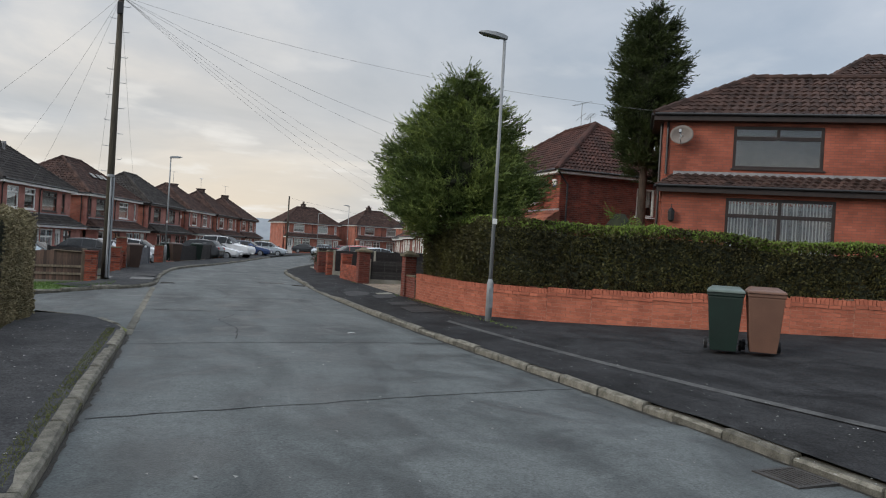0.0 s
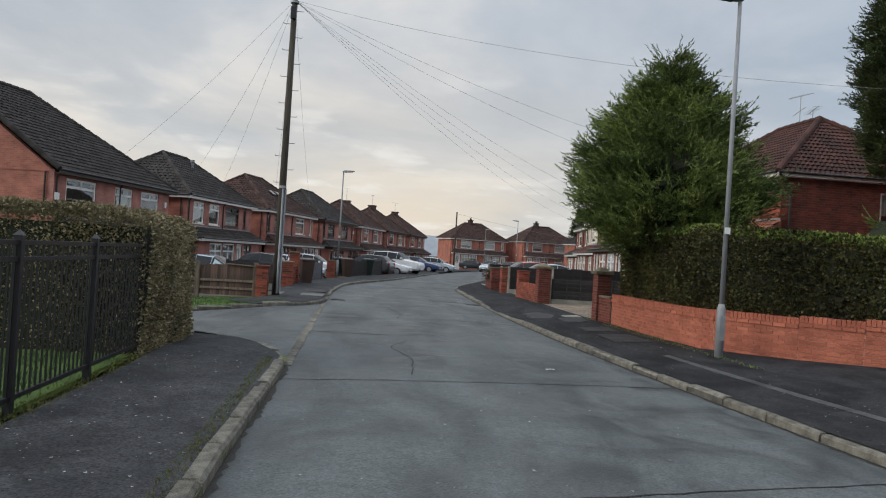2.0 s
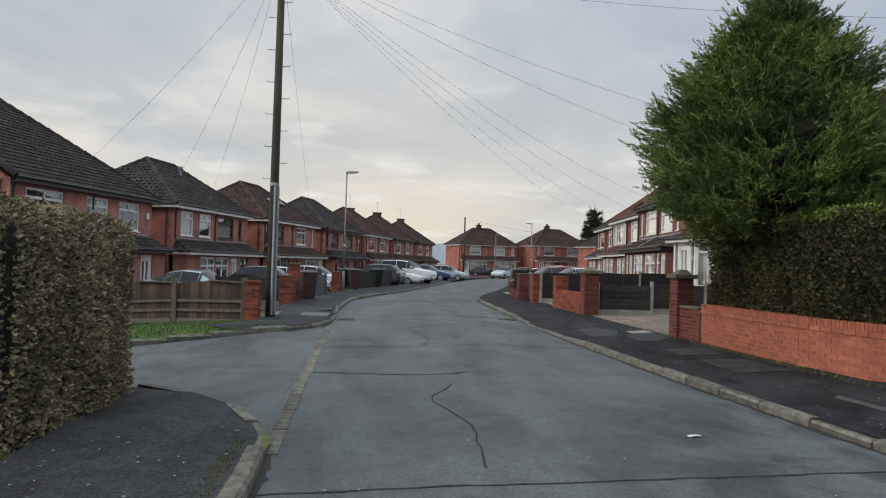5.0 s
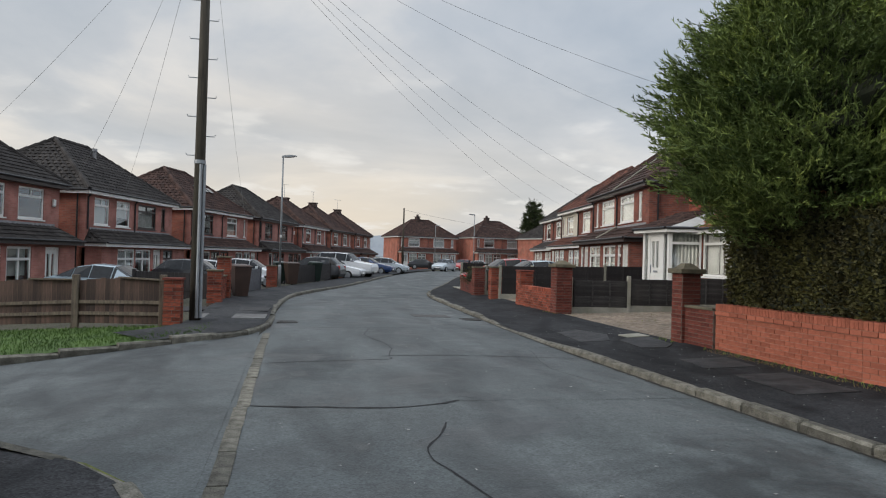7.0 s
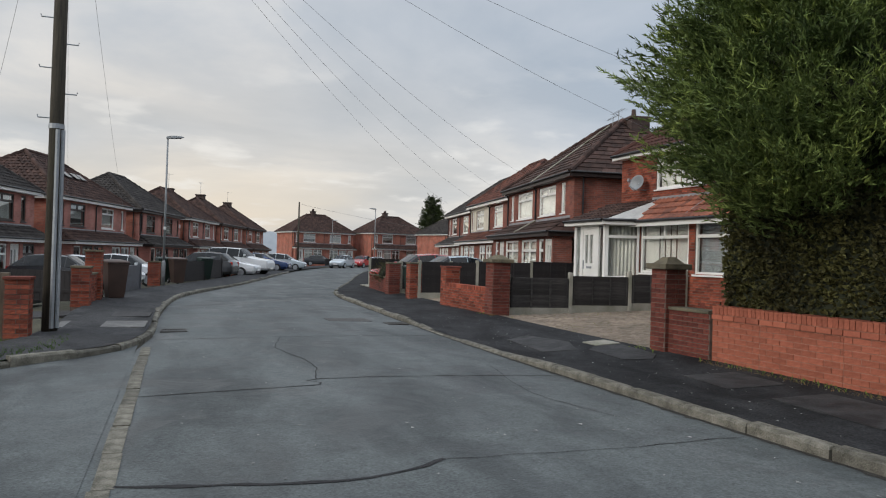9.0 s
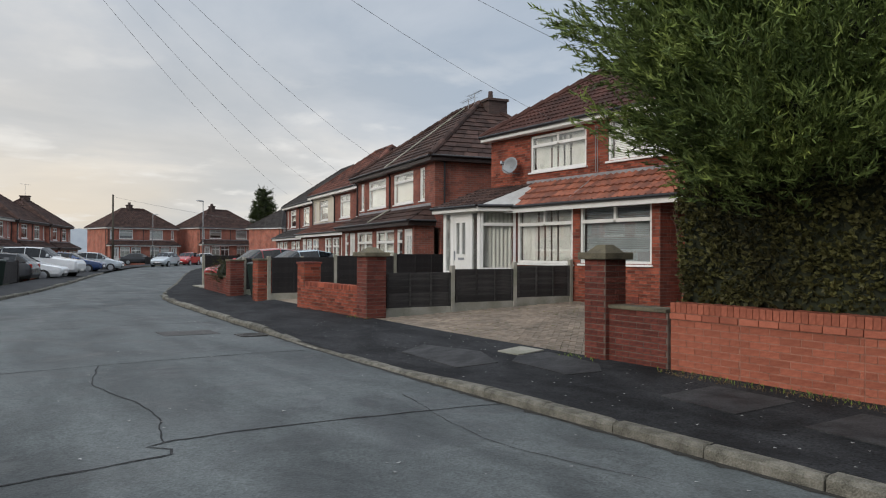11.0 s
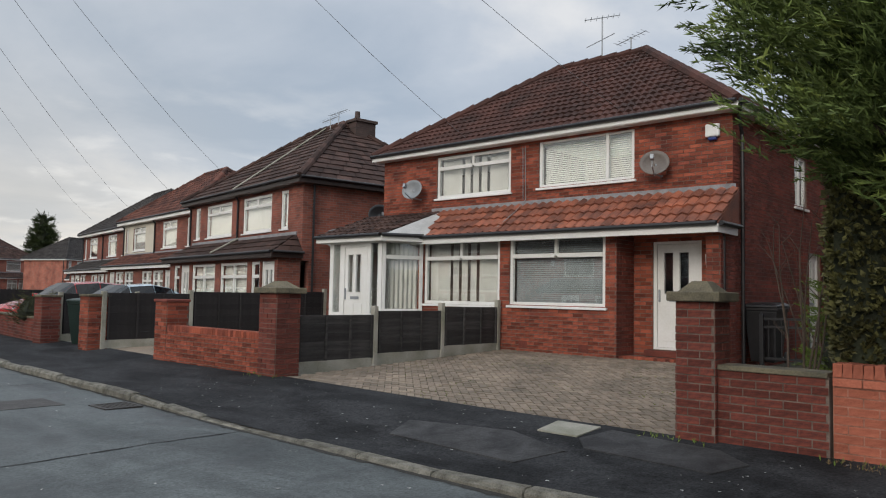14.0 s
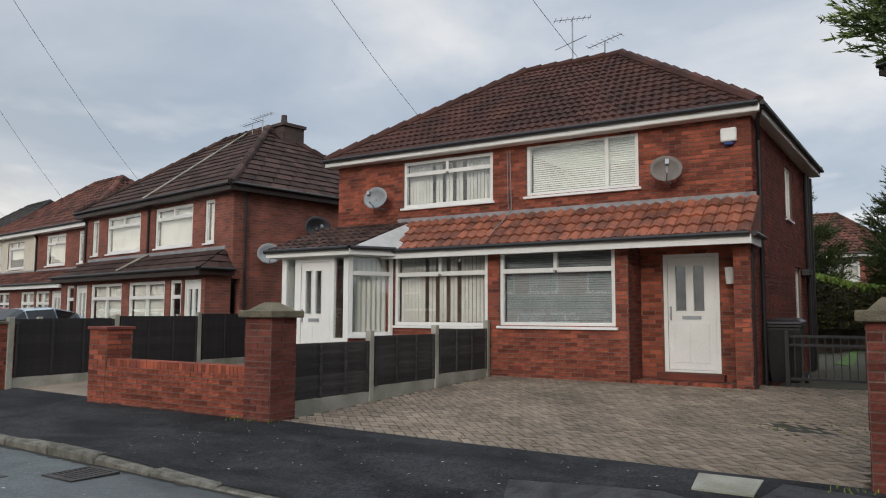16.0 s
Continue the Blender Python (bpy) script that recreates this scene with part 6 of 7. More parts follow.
def conifer(name, x, y, z0, prof, trunk, label, mat, count, size, seed, lit_leaf=None, bright=0.12, lean=(0, 0), limbs=26, squash=0.18, cut=0.0):
    """A conifer: tapered trunk, limbs, and tufts of foliage over an uneven outline given as (height, radius)."""
    t = thing(name, Matrix.Translation((x, y, z0)), label, "tree")
    top = prof[-1][0]
    rs = np.random.RandomState(seed)
    part("trunk", Geo().tube([(lean[0] * k / 8, lean[1] * k / 8, top * 0.97 * k / 8) for k in range(9)], [trunk * (1 - 0.11 * k) for k in range(9)], 10), BARK, t, smooth=True)
    lo = prof[0][0]
    for k in range(limbs):
        z = lo + (top - lo) * (k + 0.5) / limbs
        a = 2.4 * k
        r = lerp(prof, z) * 0.8
        part("limb", Geo().tube([(0, 0, z), (0.5 * r * math.cos(a), 0.5 * r * math.sin(a), z + 0.05), (r * math.cos(a), r * math.sin(a), z + 0.3 * r)], [trunk * 0.3, trunk * 0.2, 0.012], 5), BARK, t)
    C, N, F, FN = [], [], [], []

    def radius(a, z):
        b = lerp(prof, z)
        north = max(0, math.sin(a)) ** 1.3
        b *= 1 + north * cut * (0.5 if z > 3.25 else -min(1, 0.35 + (3.25 - z) / 0.9))
        return b * (1 + squash * 1.3 * noise.noise(Vector((math.cos(a) * 1.6 + seed, math.sin(a) * 1.6, z * 0.9))) + squash * noise.noise(Vector((math.cos(a) * 4, math.sin(a) * 4 + seed, z * 2.2))))

    # closed inner shell, its dark colour standing for shade behind the fronds
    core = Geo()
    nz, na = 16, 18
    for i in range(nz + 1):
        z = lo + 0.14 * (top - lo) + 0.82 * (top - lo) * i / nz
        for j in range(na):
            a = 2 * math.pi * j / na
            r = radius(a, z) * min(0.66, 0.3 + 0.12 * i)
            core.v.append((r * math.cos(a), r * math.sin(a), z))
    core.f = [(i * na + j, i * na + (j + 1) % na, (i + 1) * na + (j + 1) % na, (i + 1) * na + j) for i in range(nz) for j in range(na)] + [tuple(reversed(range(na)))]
    part("inner_shade", core, CORE, t, "inner foliage core, shade put into its colour", fix=False)
    weights = [max(0.05, lerp(prof, lo + (top - lo) * (i + 0.5) / 40)) for i in range(40)]
    cum = np.cumsum(weights) / sum(weights)
    boughs = max(18, count // 38)
    for bough in range(boughs):
        i = int(np.searchsorted(cum, (bough + rs.rand()) / boughs))
        z0_ = lo + (top - lo) * (min(39, i) + rs.rand()) / 40
        a0 = 2.39996 * bough + rs.normal(0, 0.25)
        reach = radius(a0, z0_) * rs.uniform(0.80, 1.10)
        climb = rs.uniform(0.05, 0.45)
        lit_bough = rs.rand() < bright
        for _ in range(max(6, count // boughs)):
            # branchlets ride on the outer half of the bough, each a flat fan of fronds
            s_ = rs.uniform(0.55, 1.0)
            spread = 0.22 * reach * (1.15 - s_) + 0.10
            a = a0 + rs.normal(0, 1) * spread / max(0.3, reach * s_)
            z = z0_ + climb * reach * (s_ - 0.6) + rs.normal(0, 0.5) * spread
            r = reach * s_
            shoot = rs.rand() < 0.10
            rise_ = rs.uniform(0.6, 1.5) if shoot else rs.uniform(-0.05, 0.7)
            turn = a + rs.normal(0, 0.45)
            axis_ = np.array([math.cos(turn), math.sin(turn), rise_]); axis_ /= np.linalg.norm(axis_)
            side = np.cross(axis_, [0, 0, 1]); side /= np.linalg.norm(side)
            lift = np.cross(side, axis_)
            L = size * (rs.uniform(2.2, 3.4) if shoot else rs.uniform(1.2, 2.4))
            base_ = np.array([r * math.cos(a), r * math.sin(a), z])
            for q in range(13):
                u = (q + rs.rand()) / 13
                w_ = rs.uniform(-1, 1) * (0.10 if shoot else 0.40) * (1 - u * 0.85) * L
                pt = base_ + axis_ * L * u + side * w_ - lift * abs(w_) * 0.35
                nn = axis_ + side * w_ / L * 1.6
                hot = lit_bough and s_ > 0.8 and u > 0.3
                (F if hot else C).append(tuple(pt)); (FN if hot else N).append(tuple(nn))
    if not F:
        F, FN = [], []
    leaves("foliage", t, spray_mesh(C, N, size * 0.50, 3, 0.12, seed, 0.15, 0.42), mat)
    # tips of some boughs; the cypress has them coloured as sunlit
    if F:
        leaves("fresh_growth", t, spray_mesh(F, FN, size * 0.50, 3, 0.15, seed + 1, 0.15, 0.42), lit_leaf or mat, "outer tips, lighter ones coloured as sunlit")
    return t


conifer("cypress_tree", 7.5, 20.0, 0.05, [(2.0, 1.75), (2.6, 2.05), (3.2, 2.05), (4.0, 1.75), (4.8, 1.34), (5.4, 0.96), (5.9, 0.6), (6.3, 0.3), (6.6, 0.05)], 0.2, "large bushy cypress tree rising out of a hedge", LEAF_CYPRESS, 9000, 0.22, 11, LEAF_LIT, 0.42, squash=0.24, cut=0.36)
conifer("thuja_tree", 14.5, 21.2, 0.3, [(4.0, 0.35), (4.8, 0.72), (6.4, 1.02), (8.0, 0.92), (9.1, 0.66), (9.8, 0.15)], 0.2, "tall dark conifer with a bare lower trunk", LEAF_THUJA, 3200, 0.26, 21, squash=0.3)
conifer("conifer_tree", 38.5, 126, -1, [(0.5, 1.9), (2, 2.3), (6, 2.1), (9, 1.5), (11.5, 0.6), (12.6, 0.1)], 0.3, "dark conical conifer behind the houses", LEAF_THUJA, 4200, 0.42, 31, squash=0.08)


# ---- the corner house on the rise ----
def corner_house():
    m = Matrix.Translation((12.8, 18.3, 1.0)) @ Matrix.Rotation(math.atan2(-0.56, 0.83), 4, "Z") @ Matrix.Translation((0.28, 0.28, 0))
    h = semi("corner_house", m, "smooth orange brick corner house with dark brown windows and roof", W=12.0, D=4.6, tile=TILE_BROWN, brick=BRICK_SMOOTH, frames=(DARKWOOD, DARKWOOD), fascia=DARKWOOD, blinds=("vertical",) * 4, up_blinds=("", ""), upper=[(1.95, 4.35), (7.4, 9.6)], wins=[(1.75, 4.55), (7.2, 9.8)], doors=[(10.4, 11.3)], bay=0.8, low_z=2.75, rise=1.65, inset=2.7, col=0.24)
    roof_body(h, [(2.6, -0.2, 4.88), (13.4, -0.2, 4.88), (13.4, 5.3, 4.88), (2.6, 5.3, 4.88), (6.5, 4.5, 7.75), (12.6, 4.5, 7.75)], TILE_BROWN, "rear_roof", col=0.24)
    dish(h, 0.5, 0.0, 4.3, 0.33, 15, -10, DISH_DULL)
    l = part("wall_lantern", Geo().tube([(0.3, -0.95, 1.75), (0.3, -0.95, 1.8), (0.3, -0.95, 2.05), (0.3, -0.95, 2.15)], [0.04, 0.09, 0.11, 0.03], 6), BLACK, h, "black wall lantern")
    part("bracket", Geo().tube([(0.3, -0.8, 2.2), (0.3, -0.95, 2.25), (0.3, -0.95, 2.14)], 0.012, 6), BLACK, l)
    return h


corner_house()


# ---- street lamps, poles and wires ----
def street_lamp(x, y, z0, h, toward, label):
    """A column with a wider base, a short bracket and a flat lantern towards the road."""
    t = thing("street_lamp", Matrix.Translation((x, y, z0)), label, "street lamp", "street lamps")
    part("base", Geo().tube([(0, 0, -0.2), (0, 0, 0.85), (0, 0, 0.95)], [0.075, 0.075, 0.05], 12), LAMPGREY, t, smooth=True)
    part("door", Geo().box(-0.05, 0.05, -0.083, -0.07, 0.3, 0.75), LAMPGREY, t, "service hatch")
    part("column", Geo().tube([(0, 0, 0.95), (0, 0, h)], [0.046, 0.034], 12), LAMPGREY, t, smooth=True)
    d = Vector((*toward, 0)).normalized()
    m = Matrix.Rotation(math.atan2(d.y, d.x), 4, "Z") @ Matrix.Translation((0, 0, h)) @ Matrix.Rotation(radians(-6), 4, "Y")
    g = Geo()
    for s, w, a, b in ((-0.06, 0.04, -0.02, 0.05), (0.05, 0.07, -0.03, 0.08), (0.25, 0.13, -0.03, 0.075), (0.5, 0.12, -0.02, 0.05), (0.62, 0.06, -0.01, 0.02)):
        g.v += [tuple(m @ Vector(q)) for q in ((s, -w, a), (s, w, a), (s, w * 0.8, b), (s, -w * 0.8, b))]
    g.f = [(0, 3, 2, 1)] + [(4 * k + i, 4 * k + (i + 1) % 4, 4 * k + 4 + (i + 1) % 4, 4 * k + 4 + i) for k in range(4) for i in range(4)] + [(16, 17, 18, 19)]
    part("lantern", g, LAMPGREY, t, "flat grey lantern head", bevel=0.01)
    part("lens", Geo().box(0.12, 0.5, -0.085, 0.085, -0.04, -0.028, m), GLASS_DARK, t)
    part("number_plate", Geo().box(-0.051, 0.051, -0.055, -0.047, 2.2, 2.32), WHITE, t, "small pale plate on the column")
    return t


street_lamp(6.62, 15.35, 0.03, 6.42, (-1, 0.1), "grey street lamp on the footpath by the garden wall")
street_lamp(-0.88, 44.5, -0.05, 5.9, (1, 0.05), "grey street lamp beside gate pillars")
street_lamp(17.3, 81, -0.15, 5.9, (-1, 0.1), "distant grey street lamp")
street_lamp(18.6, 108, -0.2, 5.9, (1, -0.3), "distant grey street lamp in front of houses")


def utility_pole(x, y, z0, h, r, label, steps=True):
    t = thing("utility_pole", Matrix.Translation((x, y, z0)), label, "pole", "utility poles")
    part("timber", Geo().tube([(0, 0, -0.3), (0, 0, h * 0.5), (0, 0, h)], [r, r * 0.85, r * 0.68], 14), TIMBER, t, smooth=True)
    if steps:
        part("cable_guard", Geo().tube([(r * 0.9, -r * 0.5, 0.1), (r * 0.86, -r * 0.45, 3.4)], 0.035, 8), GALV, t, "grey metal cable guard")
        part("cable_guard", Geo().tube([(r * 0.35, -r * 1.0, 0.1), (r * 0.3, -r * 0.95, 3.4)], 0.035, 8), GALV, t, "grey metal cable guard")
        for k in range(int((h - 3.6) / 0.42)):
            z, sgn = 3.6 + 0.42 * k, 1 if k % 2 else -1
            part("step", Geo().tube([(0, 0, z), (sgn * (r + 0.16), 0, z), (sgn * (r + 0.17), 0, z + 0.04)], 0.011, 6), GALV, t)
        part("band", Geo().tube([(0, 0, 3.42), (0, 0, 3.5)], r * 0.98, 14), GALV, t)
        part("terminal_box", Geo().box(-0.09, 0.09, -r - 0.12, -r + 0.02, h - 1.0, h - 0.6), BLACK, t, "black terminal box", bevel=0.02)
        part("ring_head", Geo().tube([(0, 0, h - 0.45), (0, 0, h - 0.38)], r * 1.1, 12), GALV, t)
    part("cap", Geo().tube([(0, 0, h), (0, 0, h + 0.04)], r * 0.75, 12), LEAD, t)
    return t


POLE = Vector((-2.35, 26.6, -0.1))
utility_pole(POLE.x, POLE.y, POLE.z, 9.75, 0.125, "dark timber telegraph pole with climbing steps")
utility_pole(14.2, 108, -0.3, 8.2, 0.14, "distant timber telegraph pole", steps=False)


def wire(a, b, sag, r=0.0042):
    a, b = Vector(a), Vector(b)
    pts = [a.lerp(b, k / 14) - Vector((0, 0, sag * 4 * (k / 14) * (1 - k / 14))) for k in range(15)]
    return tagged(part("overhead_wire", Geo().tube(pts, r, 5), WIRE, fix=False), "thin grey telephone wire from the pole to a roof", "wire", "overhead wires")


WIRE = material("grey_wire", (0.17, 0.175, 0.18), rough=0.5, bump=0)
HEAD = POLE + Vector((0, 0, 9.4))
for b, sag in (((13.0, 30.5, 4.95), 0.5), ((13.0, 26.5, 4.95), 0.5), ((13.4, 18.2, 6.0), 0.5), ((13.7, 41, 4.8), 0.6), ((14.3, 46, 4.8), 0.6), ((15.3, 52, 4.9), 0.7), ((17.0, 60, 5.0), 0.8), ((-8.6, 40.5, 4.0), 0.4), ((-8.2, 47, 4.0), 0.4), ((-6.0, 57, 4.0), 0.5), ((-3.6, 62, 4.0), 0.5), ((-11.2, 36, 4.0), 0.3)):
    wire(HEAD, b, sag)
wire((14.2, 108, 7.7), (44, 118, 5.0), 0.5, 0.012)


# ---- wheeled bins ----
def wheelie_bin(x, y, z0, turn, body, lid, label):
    """A two-wheeled bin: tapered body with a rim, sloping lid, handle, axle and wheels."""
    t = thing("wheelie_bin", Matrix.Translation((x, y, z0)) @ Matrix.Rotation(radians(turn), 4, "Z"), label, "bin", "wheelie bins")
    g = Geo()
    ring = lambda w, d0, d1, z: [(-w, -d0, z), (w, -d0, z), (w, d1, z), (-w, d1, z)]
    levels = [(0.20, 0.22, 0.16, 0.03), (0.225, 0.25, 0.20, 0.25), (0.275, 0.32, 0.30, 0.9), (0.275, 0.32, 0.30, 0.93), (0.29, 0.335, 0.315, 0.935), (0.29, 0.335, 0.315, 0.985)]
    for l in levels:
        g.v += ring(*l)
    g.f = [(0, 3, 2, 1)] + [(4 * k + i, 4 * k + (i + 1) % 4, 4 * k + 4 + (i + 1) % 4, 4 * k + 4 + i) for k in range(5) for i in range(4)] + [(20, 21, 22, 23)]
    part("body", g, body, t, bevel=0.02)
    k = Geo()
    k.v = ring(0.30, 0.36, 0.36, 0.99) + ring(0.295, 0.35, 0.34, 1.03) + [(-0.22, -0.25, 1.065), (0.22, -0.25, 1.065), (0.22, 0.28, 1.09), (-0.22, 0.28, 1.09)]
    k.f = [(0, 3, 2, 1)] + [(4 * a + i, 4 * a + (i + 1) % 4, 4 * a + 4 + (i + 1) % 4, 4 * a + 4 + i) for a in range(2) for i in range(4)] + [(8, 9, 10, 11)]
    l = part("lid", k, lid, t, bevel=0.012)
    part("handle", Geo().tube([(-0.22, 0.3, 1.0), (-0.22, 0.42, 1.03), (0.22, 0.42, 1.03), (0.22, 0.3, 1.0)], 0.016, 8), body, t)
    part("axle", Geo().tube([(-0.3, 0.22, 0.1), (0.3, 0.22, 0.1)], 0.012, 6), GALV, t)
    for s in (-1, 1):
        w = part("wheel", Geo().tube([(s * 0.25, 0.22, 0.1), (s * 0.30, 0.22, 0.1)], 0.1, 14), RUBBER, t)
        part("hub", Geo().tube([(s * 0.30, 0.22, 0.1), (s * 0.305, 0.22, 0.1)], 0.045, 10), LAMPGREY, w)
    return t


def bin_z(x, y):
    return path_z(x, y) + 0.0


wheelie_bin(8.66, 10.08, bin_z(8.66, 10.08) + 0.03, -40, BIN_GREEN, BIN_LID, "dark green wheeled bin with a faded lid")
wheelie_bin(9.12, 9.68, bin_z(9.12, 9.68) + 0.03, -38, BIN_BROWN, BIN_BROWN, "brown wheeled bin beside a green one")
wheelie_bin(-2.0, 35.3, -0.05, 20, BIN_DULL, BIN_DULL, "dull brown wheeled bin by a brick pillar")
wheelie_bin(-0.35, 45.6, -0.05, 20, BIN_DULL, BIN_DULL, "dull brown wheeled bin beside the street lamp")
wheelie_bin(-0.9, 46.2, -0.05, 15, BIN_GREEN, BIN_GREEN, "dark wheeled bin against a fence")
wheelie_bin(0.9, 50.2, -0.05, 20, BIN_GREEN, BIN_GREEN, "black-green wheeled bin on the drive edge")
wheelie_bin(7.3, 36.9, 0.0, -80, BIN_GREEN, BIN_GREEN, "dark green wheeled bin in a gateway")
wheelie_bin(13.8, 24.08, 0.2, -90, BLACK, BLACK, "black wheeled bin beside the house wall")


# ---- parked cars ----
def paint(name, c, metal=0.0):
    m = material(name, c, tuple(v * 0.85 for v in c), 0.25, 1.0, 20, 0.0, metal=metal)
    m.node_tree.nodes["Principled BSDF"].inputs["Coat Weight"].default_value = 0.6
    return m


CAR_WHITE, CAR_SILVER, CAR_BLUE = paint("white_car_paint", (0.72, 0.74, 0.76)), paint("silver_car_paint", (0.50, 0.56, 0.60), 0.3), paint("blue_car_paint", (0.03, 0.06, 0.16))
CAR_RED, CAR_DARK, CAR_ICE = paint("red_car_paint", (0.40, 0.03, 0.03)), paint("dark_car_paint", (0.035, 0.037, 0.042)), paint("ice_blue_car_paint", (0.42, 0.52, 0.58))
CAR_GLASS = material("tinted_car_glass", (0.012, 0.015, 0.018), rough=0.05, bump=0, spec=0.3)
LENS_RED = material("red_lamp_lens", (0.45, 0.015, 0.01), rough=0.15, bump=0)
LENS_CLEAR = material("clear_lamp_lens", (0.75, 0.77, 0.8), rough=0.1, bump=0)

SHAPES = {
    # station along the car, half width, sill, waist, roof, roof half width
    "hatch": (4.0, [(0.0, 0.62, 0.42, 0.62, 0.64, 0.55), (0.12, 0.74, 0.25, 0.74, 0.76, 0.6), (0.9, 0.83, 0.22, 0.92, 0.95, 0.66), (1.15, 0.84, 0.22, 0.95, 1.02, 0.64), (1.75, 0.85, 0.22, 0.96, 1.42, 0.58), (2.5, 0.85, 0.22, 0.98, 1.48, 0.58), (3.3, 0.84, 0.22, 1.0, 1.42, 0.56), (3.75, 0.82, 0.24, 1.0, 1.06, 0.58), (3.92, 0.78, 0.3, 0.9, 0.93, 0.62), (4.0, 0.68, 0.42, 0.7, 0.72, 0.58)]),
    "saloon": (4.5, [(0.0, 0.62, 0.42, 0.6, 0.62, 0.55), (0.12, 0.76, 0.25, 0.72, 0.74, 0.6), (1.1, 0.86, 0.22, 0.9, 0.93, 0.66), (1.35, 0.87, 0.22, 0.93, 0.98, 0.64), (2.05, 0.88, 0.22, 0.94, 1.38, 0.58), (2.8, 0.88, 0.22, 0.96, 1.43, 0.58), (3.4, 0.87, 0.22, 0.98, 1.34, 0.56), (3.95, 0.85, 0.24, 1.0, 1.04, 0.6), (4.4, 0.8, 0.3, 0.95, 0.98, 0.64), (4.5, 0.7, 0.42, 0.7, 0.72, 0.6)]),
    "suv": (4.6, [(0.0, 0.7, 0.5, 0.8, 0.82, 0.6), (0.12, 0.82, 0.35, 0.98, 1.0, 0.7), (1.05, 0.9, 0.32, 1.1, 1.13, 0.75), (1.3, 0.91, 0.32, 1.12, 1.2, 0.7), (1.9, 0.92, 0.32, 1.14, 1.68, 0.64), (2.7, 0.92, 0.32, 1.15, 1.74, 0.64), (3.9, 0.91, 0.32, 1.16, 1.70, 0.62), (4.35, 0.88, 0.34, 1.15, 1.25, 0.66), (4.52, 0.84, 0.4, 1.05, 1.08, 0.68), (4.6, 0.74, 0.5, 0.8, 0.82, 0.62)]),
}


def car(shape, x, y, z0, heading, mat, label):
    """A parked car, its nose towards heading (degrees from +y, clockwise)."""
    L, st = SHAPES[shape]
    t = thing("car", Matrix.Translation((x, y, z0)) @ Matrix.Rotation(radians(90 - heading), 4, "Z"), label, "car", "parked cars")
    g, w = Geo(), []
    for s, hw, zb, zw, zr, rw in st:
        px = L / 2 - s
        half = [(hw * 0.86, zb), (hw, zb + 0.14), (hw, (zb + zw) / 2 + 0.08), (hw * 0.97, zw), (rw * 1.02, zr - 0.04), (rw * 0.8, zr), (0, zr + 0.015)]
        g.v += [(px, a, b) for a, b in half] + [(px, -a, b) for a, b in reversed(half[:-1])]
    m = 13
    for k in range(len(st) - 1):
        for i in range(m - 1):
            f = (k * m + i, k * m + i + 1, (k + 1) * m + i + 1, (k + 1) * m + i)
            cabin = max(st[k][4] - st[k][3], st[k + 1][4] - st[k + 1][3]) > 0.2
            screen = cabin and min(st[k][4] - st[k][3], st[k + 1][4] - st[k + 1][3]) < 0.2
            glass = cabin and (i in (3, 8) or (screen and 4 <= i <= 7))
            if glass:
                q = [Vector(g.v[j]) for j in f]
                c = sum(q, Vector()) / 4
                out = Vector((0, 0, 0.012)) + Vector((0.0, math.copysign(0.012, c.y) if abs(c.y) > 0.3 else 0, 0))
                w.append(Geo().poly([tuple(p.lerp(c, 0.045) + out) for p in q]))
            g.f.append(f)
    g.f += [tuple(range(m)), tuple(reversed(range((len(st) - 1) * m, len(st) * m)))]
    g.f += [((k * m + m - 1), k * m, (k + 1) * m, (k + 1) * m + m - 1) for k in range(len(st) - 1)]
    body = part("body", g, mat, t, smooth=False, bevel=0.03)
    for pane in w:
        part("window", pane, CAR_GLASS, body, "dark tinted glass")
    for s in (-1, 1):
        hw, zf = st[1][1], st[1][3]
        part("headlight", Geo().box(L / 2 - 0.28, L / 2 - 0.06, s * (hw - 0.22) - 0.11, s * (hw - 0.22) + 0.11, zf - 0.16, zf - 0.03), LENS_CLEAR, t, bevel=0.03)
        part("tail_light", Geo().box(-L / 2 + 0.03, -L / 2 + 0.16, s * (hw - 0.12) - 0.09, s * (hw - 0.12) + 0.09, 0.68, 0.95), LENS_RED, t, bevel=0.02)
        part("mirror", Geo().box(L * 0.16, L * 0.16 + 0.12, s * 0.88 - 0.09, s * 0.88 + 0.09, zf + 0.22, zf + 0.36), mat, t, bevel=0.03)
    part("plate", Geo().box(L / 2 - 0.02, L / 2 + 0.012, -0.26, 0.26, 0.42, 0.53), WHITE, t, "plain pale plate")
    part("grille", Geo().box(L / 2 - 0.06, L / 2 + 0.006, -0.42, 0.42, 0.3, 0.41), BLACK, t)
    r = 0.36 if shape == "suv" else 0.31
    for ax in (L * 0.31, -L * 0.30):
        for s in (-1, 1):
            hw = st[4][1]
            wh = part("wheel", Geo().tube([(ax, s * (hw - 0.2), r), (ax, s * (hw + 0.01), r)], r, 20), RUBBER, t)
            part("rim", Geo().tube([(ax, s * (hw + 0.01), r), (ax, s * (hw + 0.018), r)], [r * 0.66, r * 0.6], 14), GALV, wh)
    return t


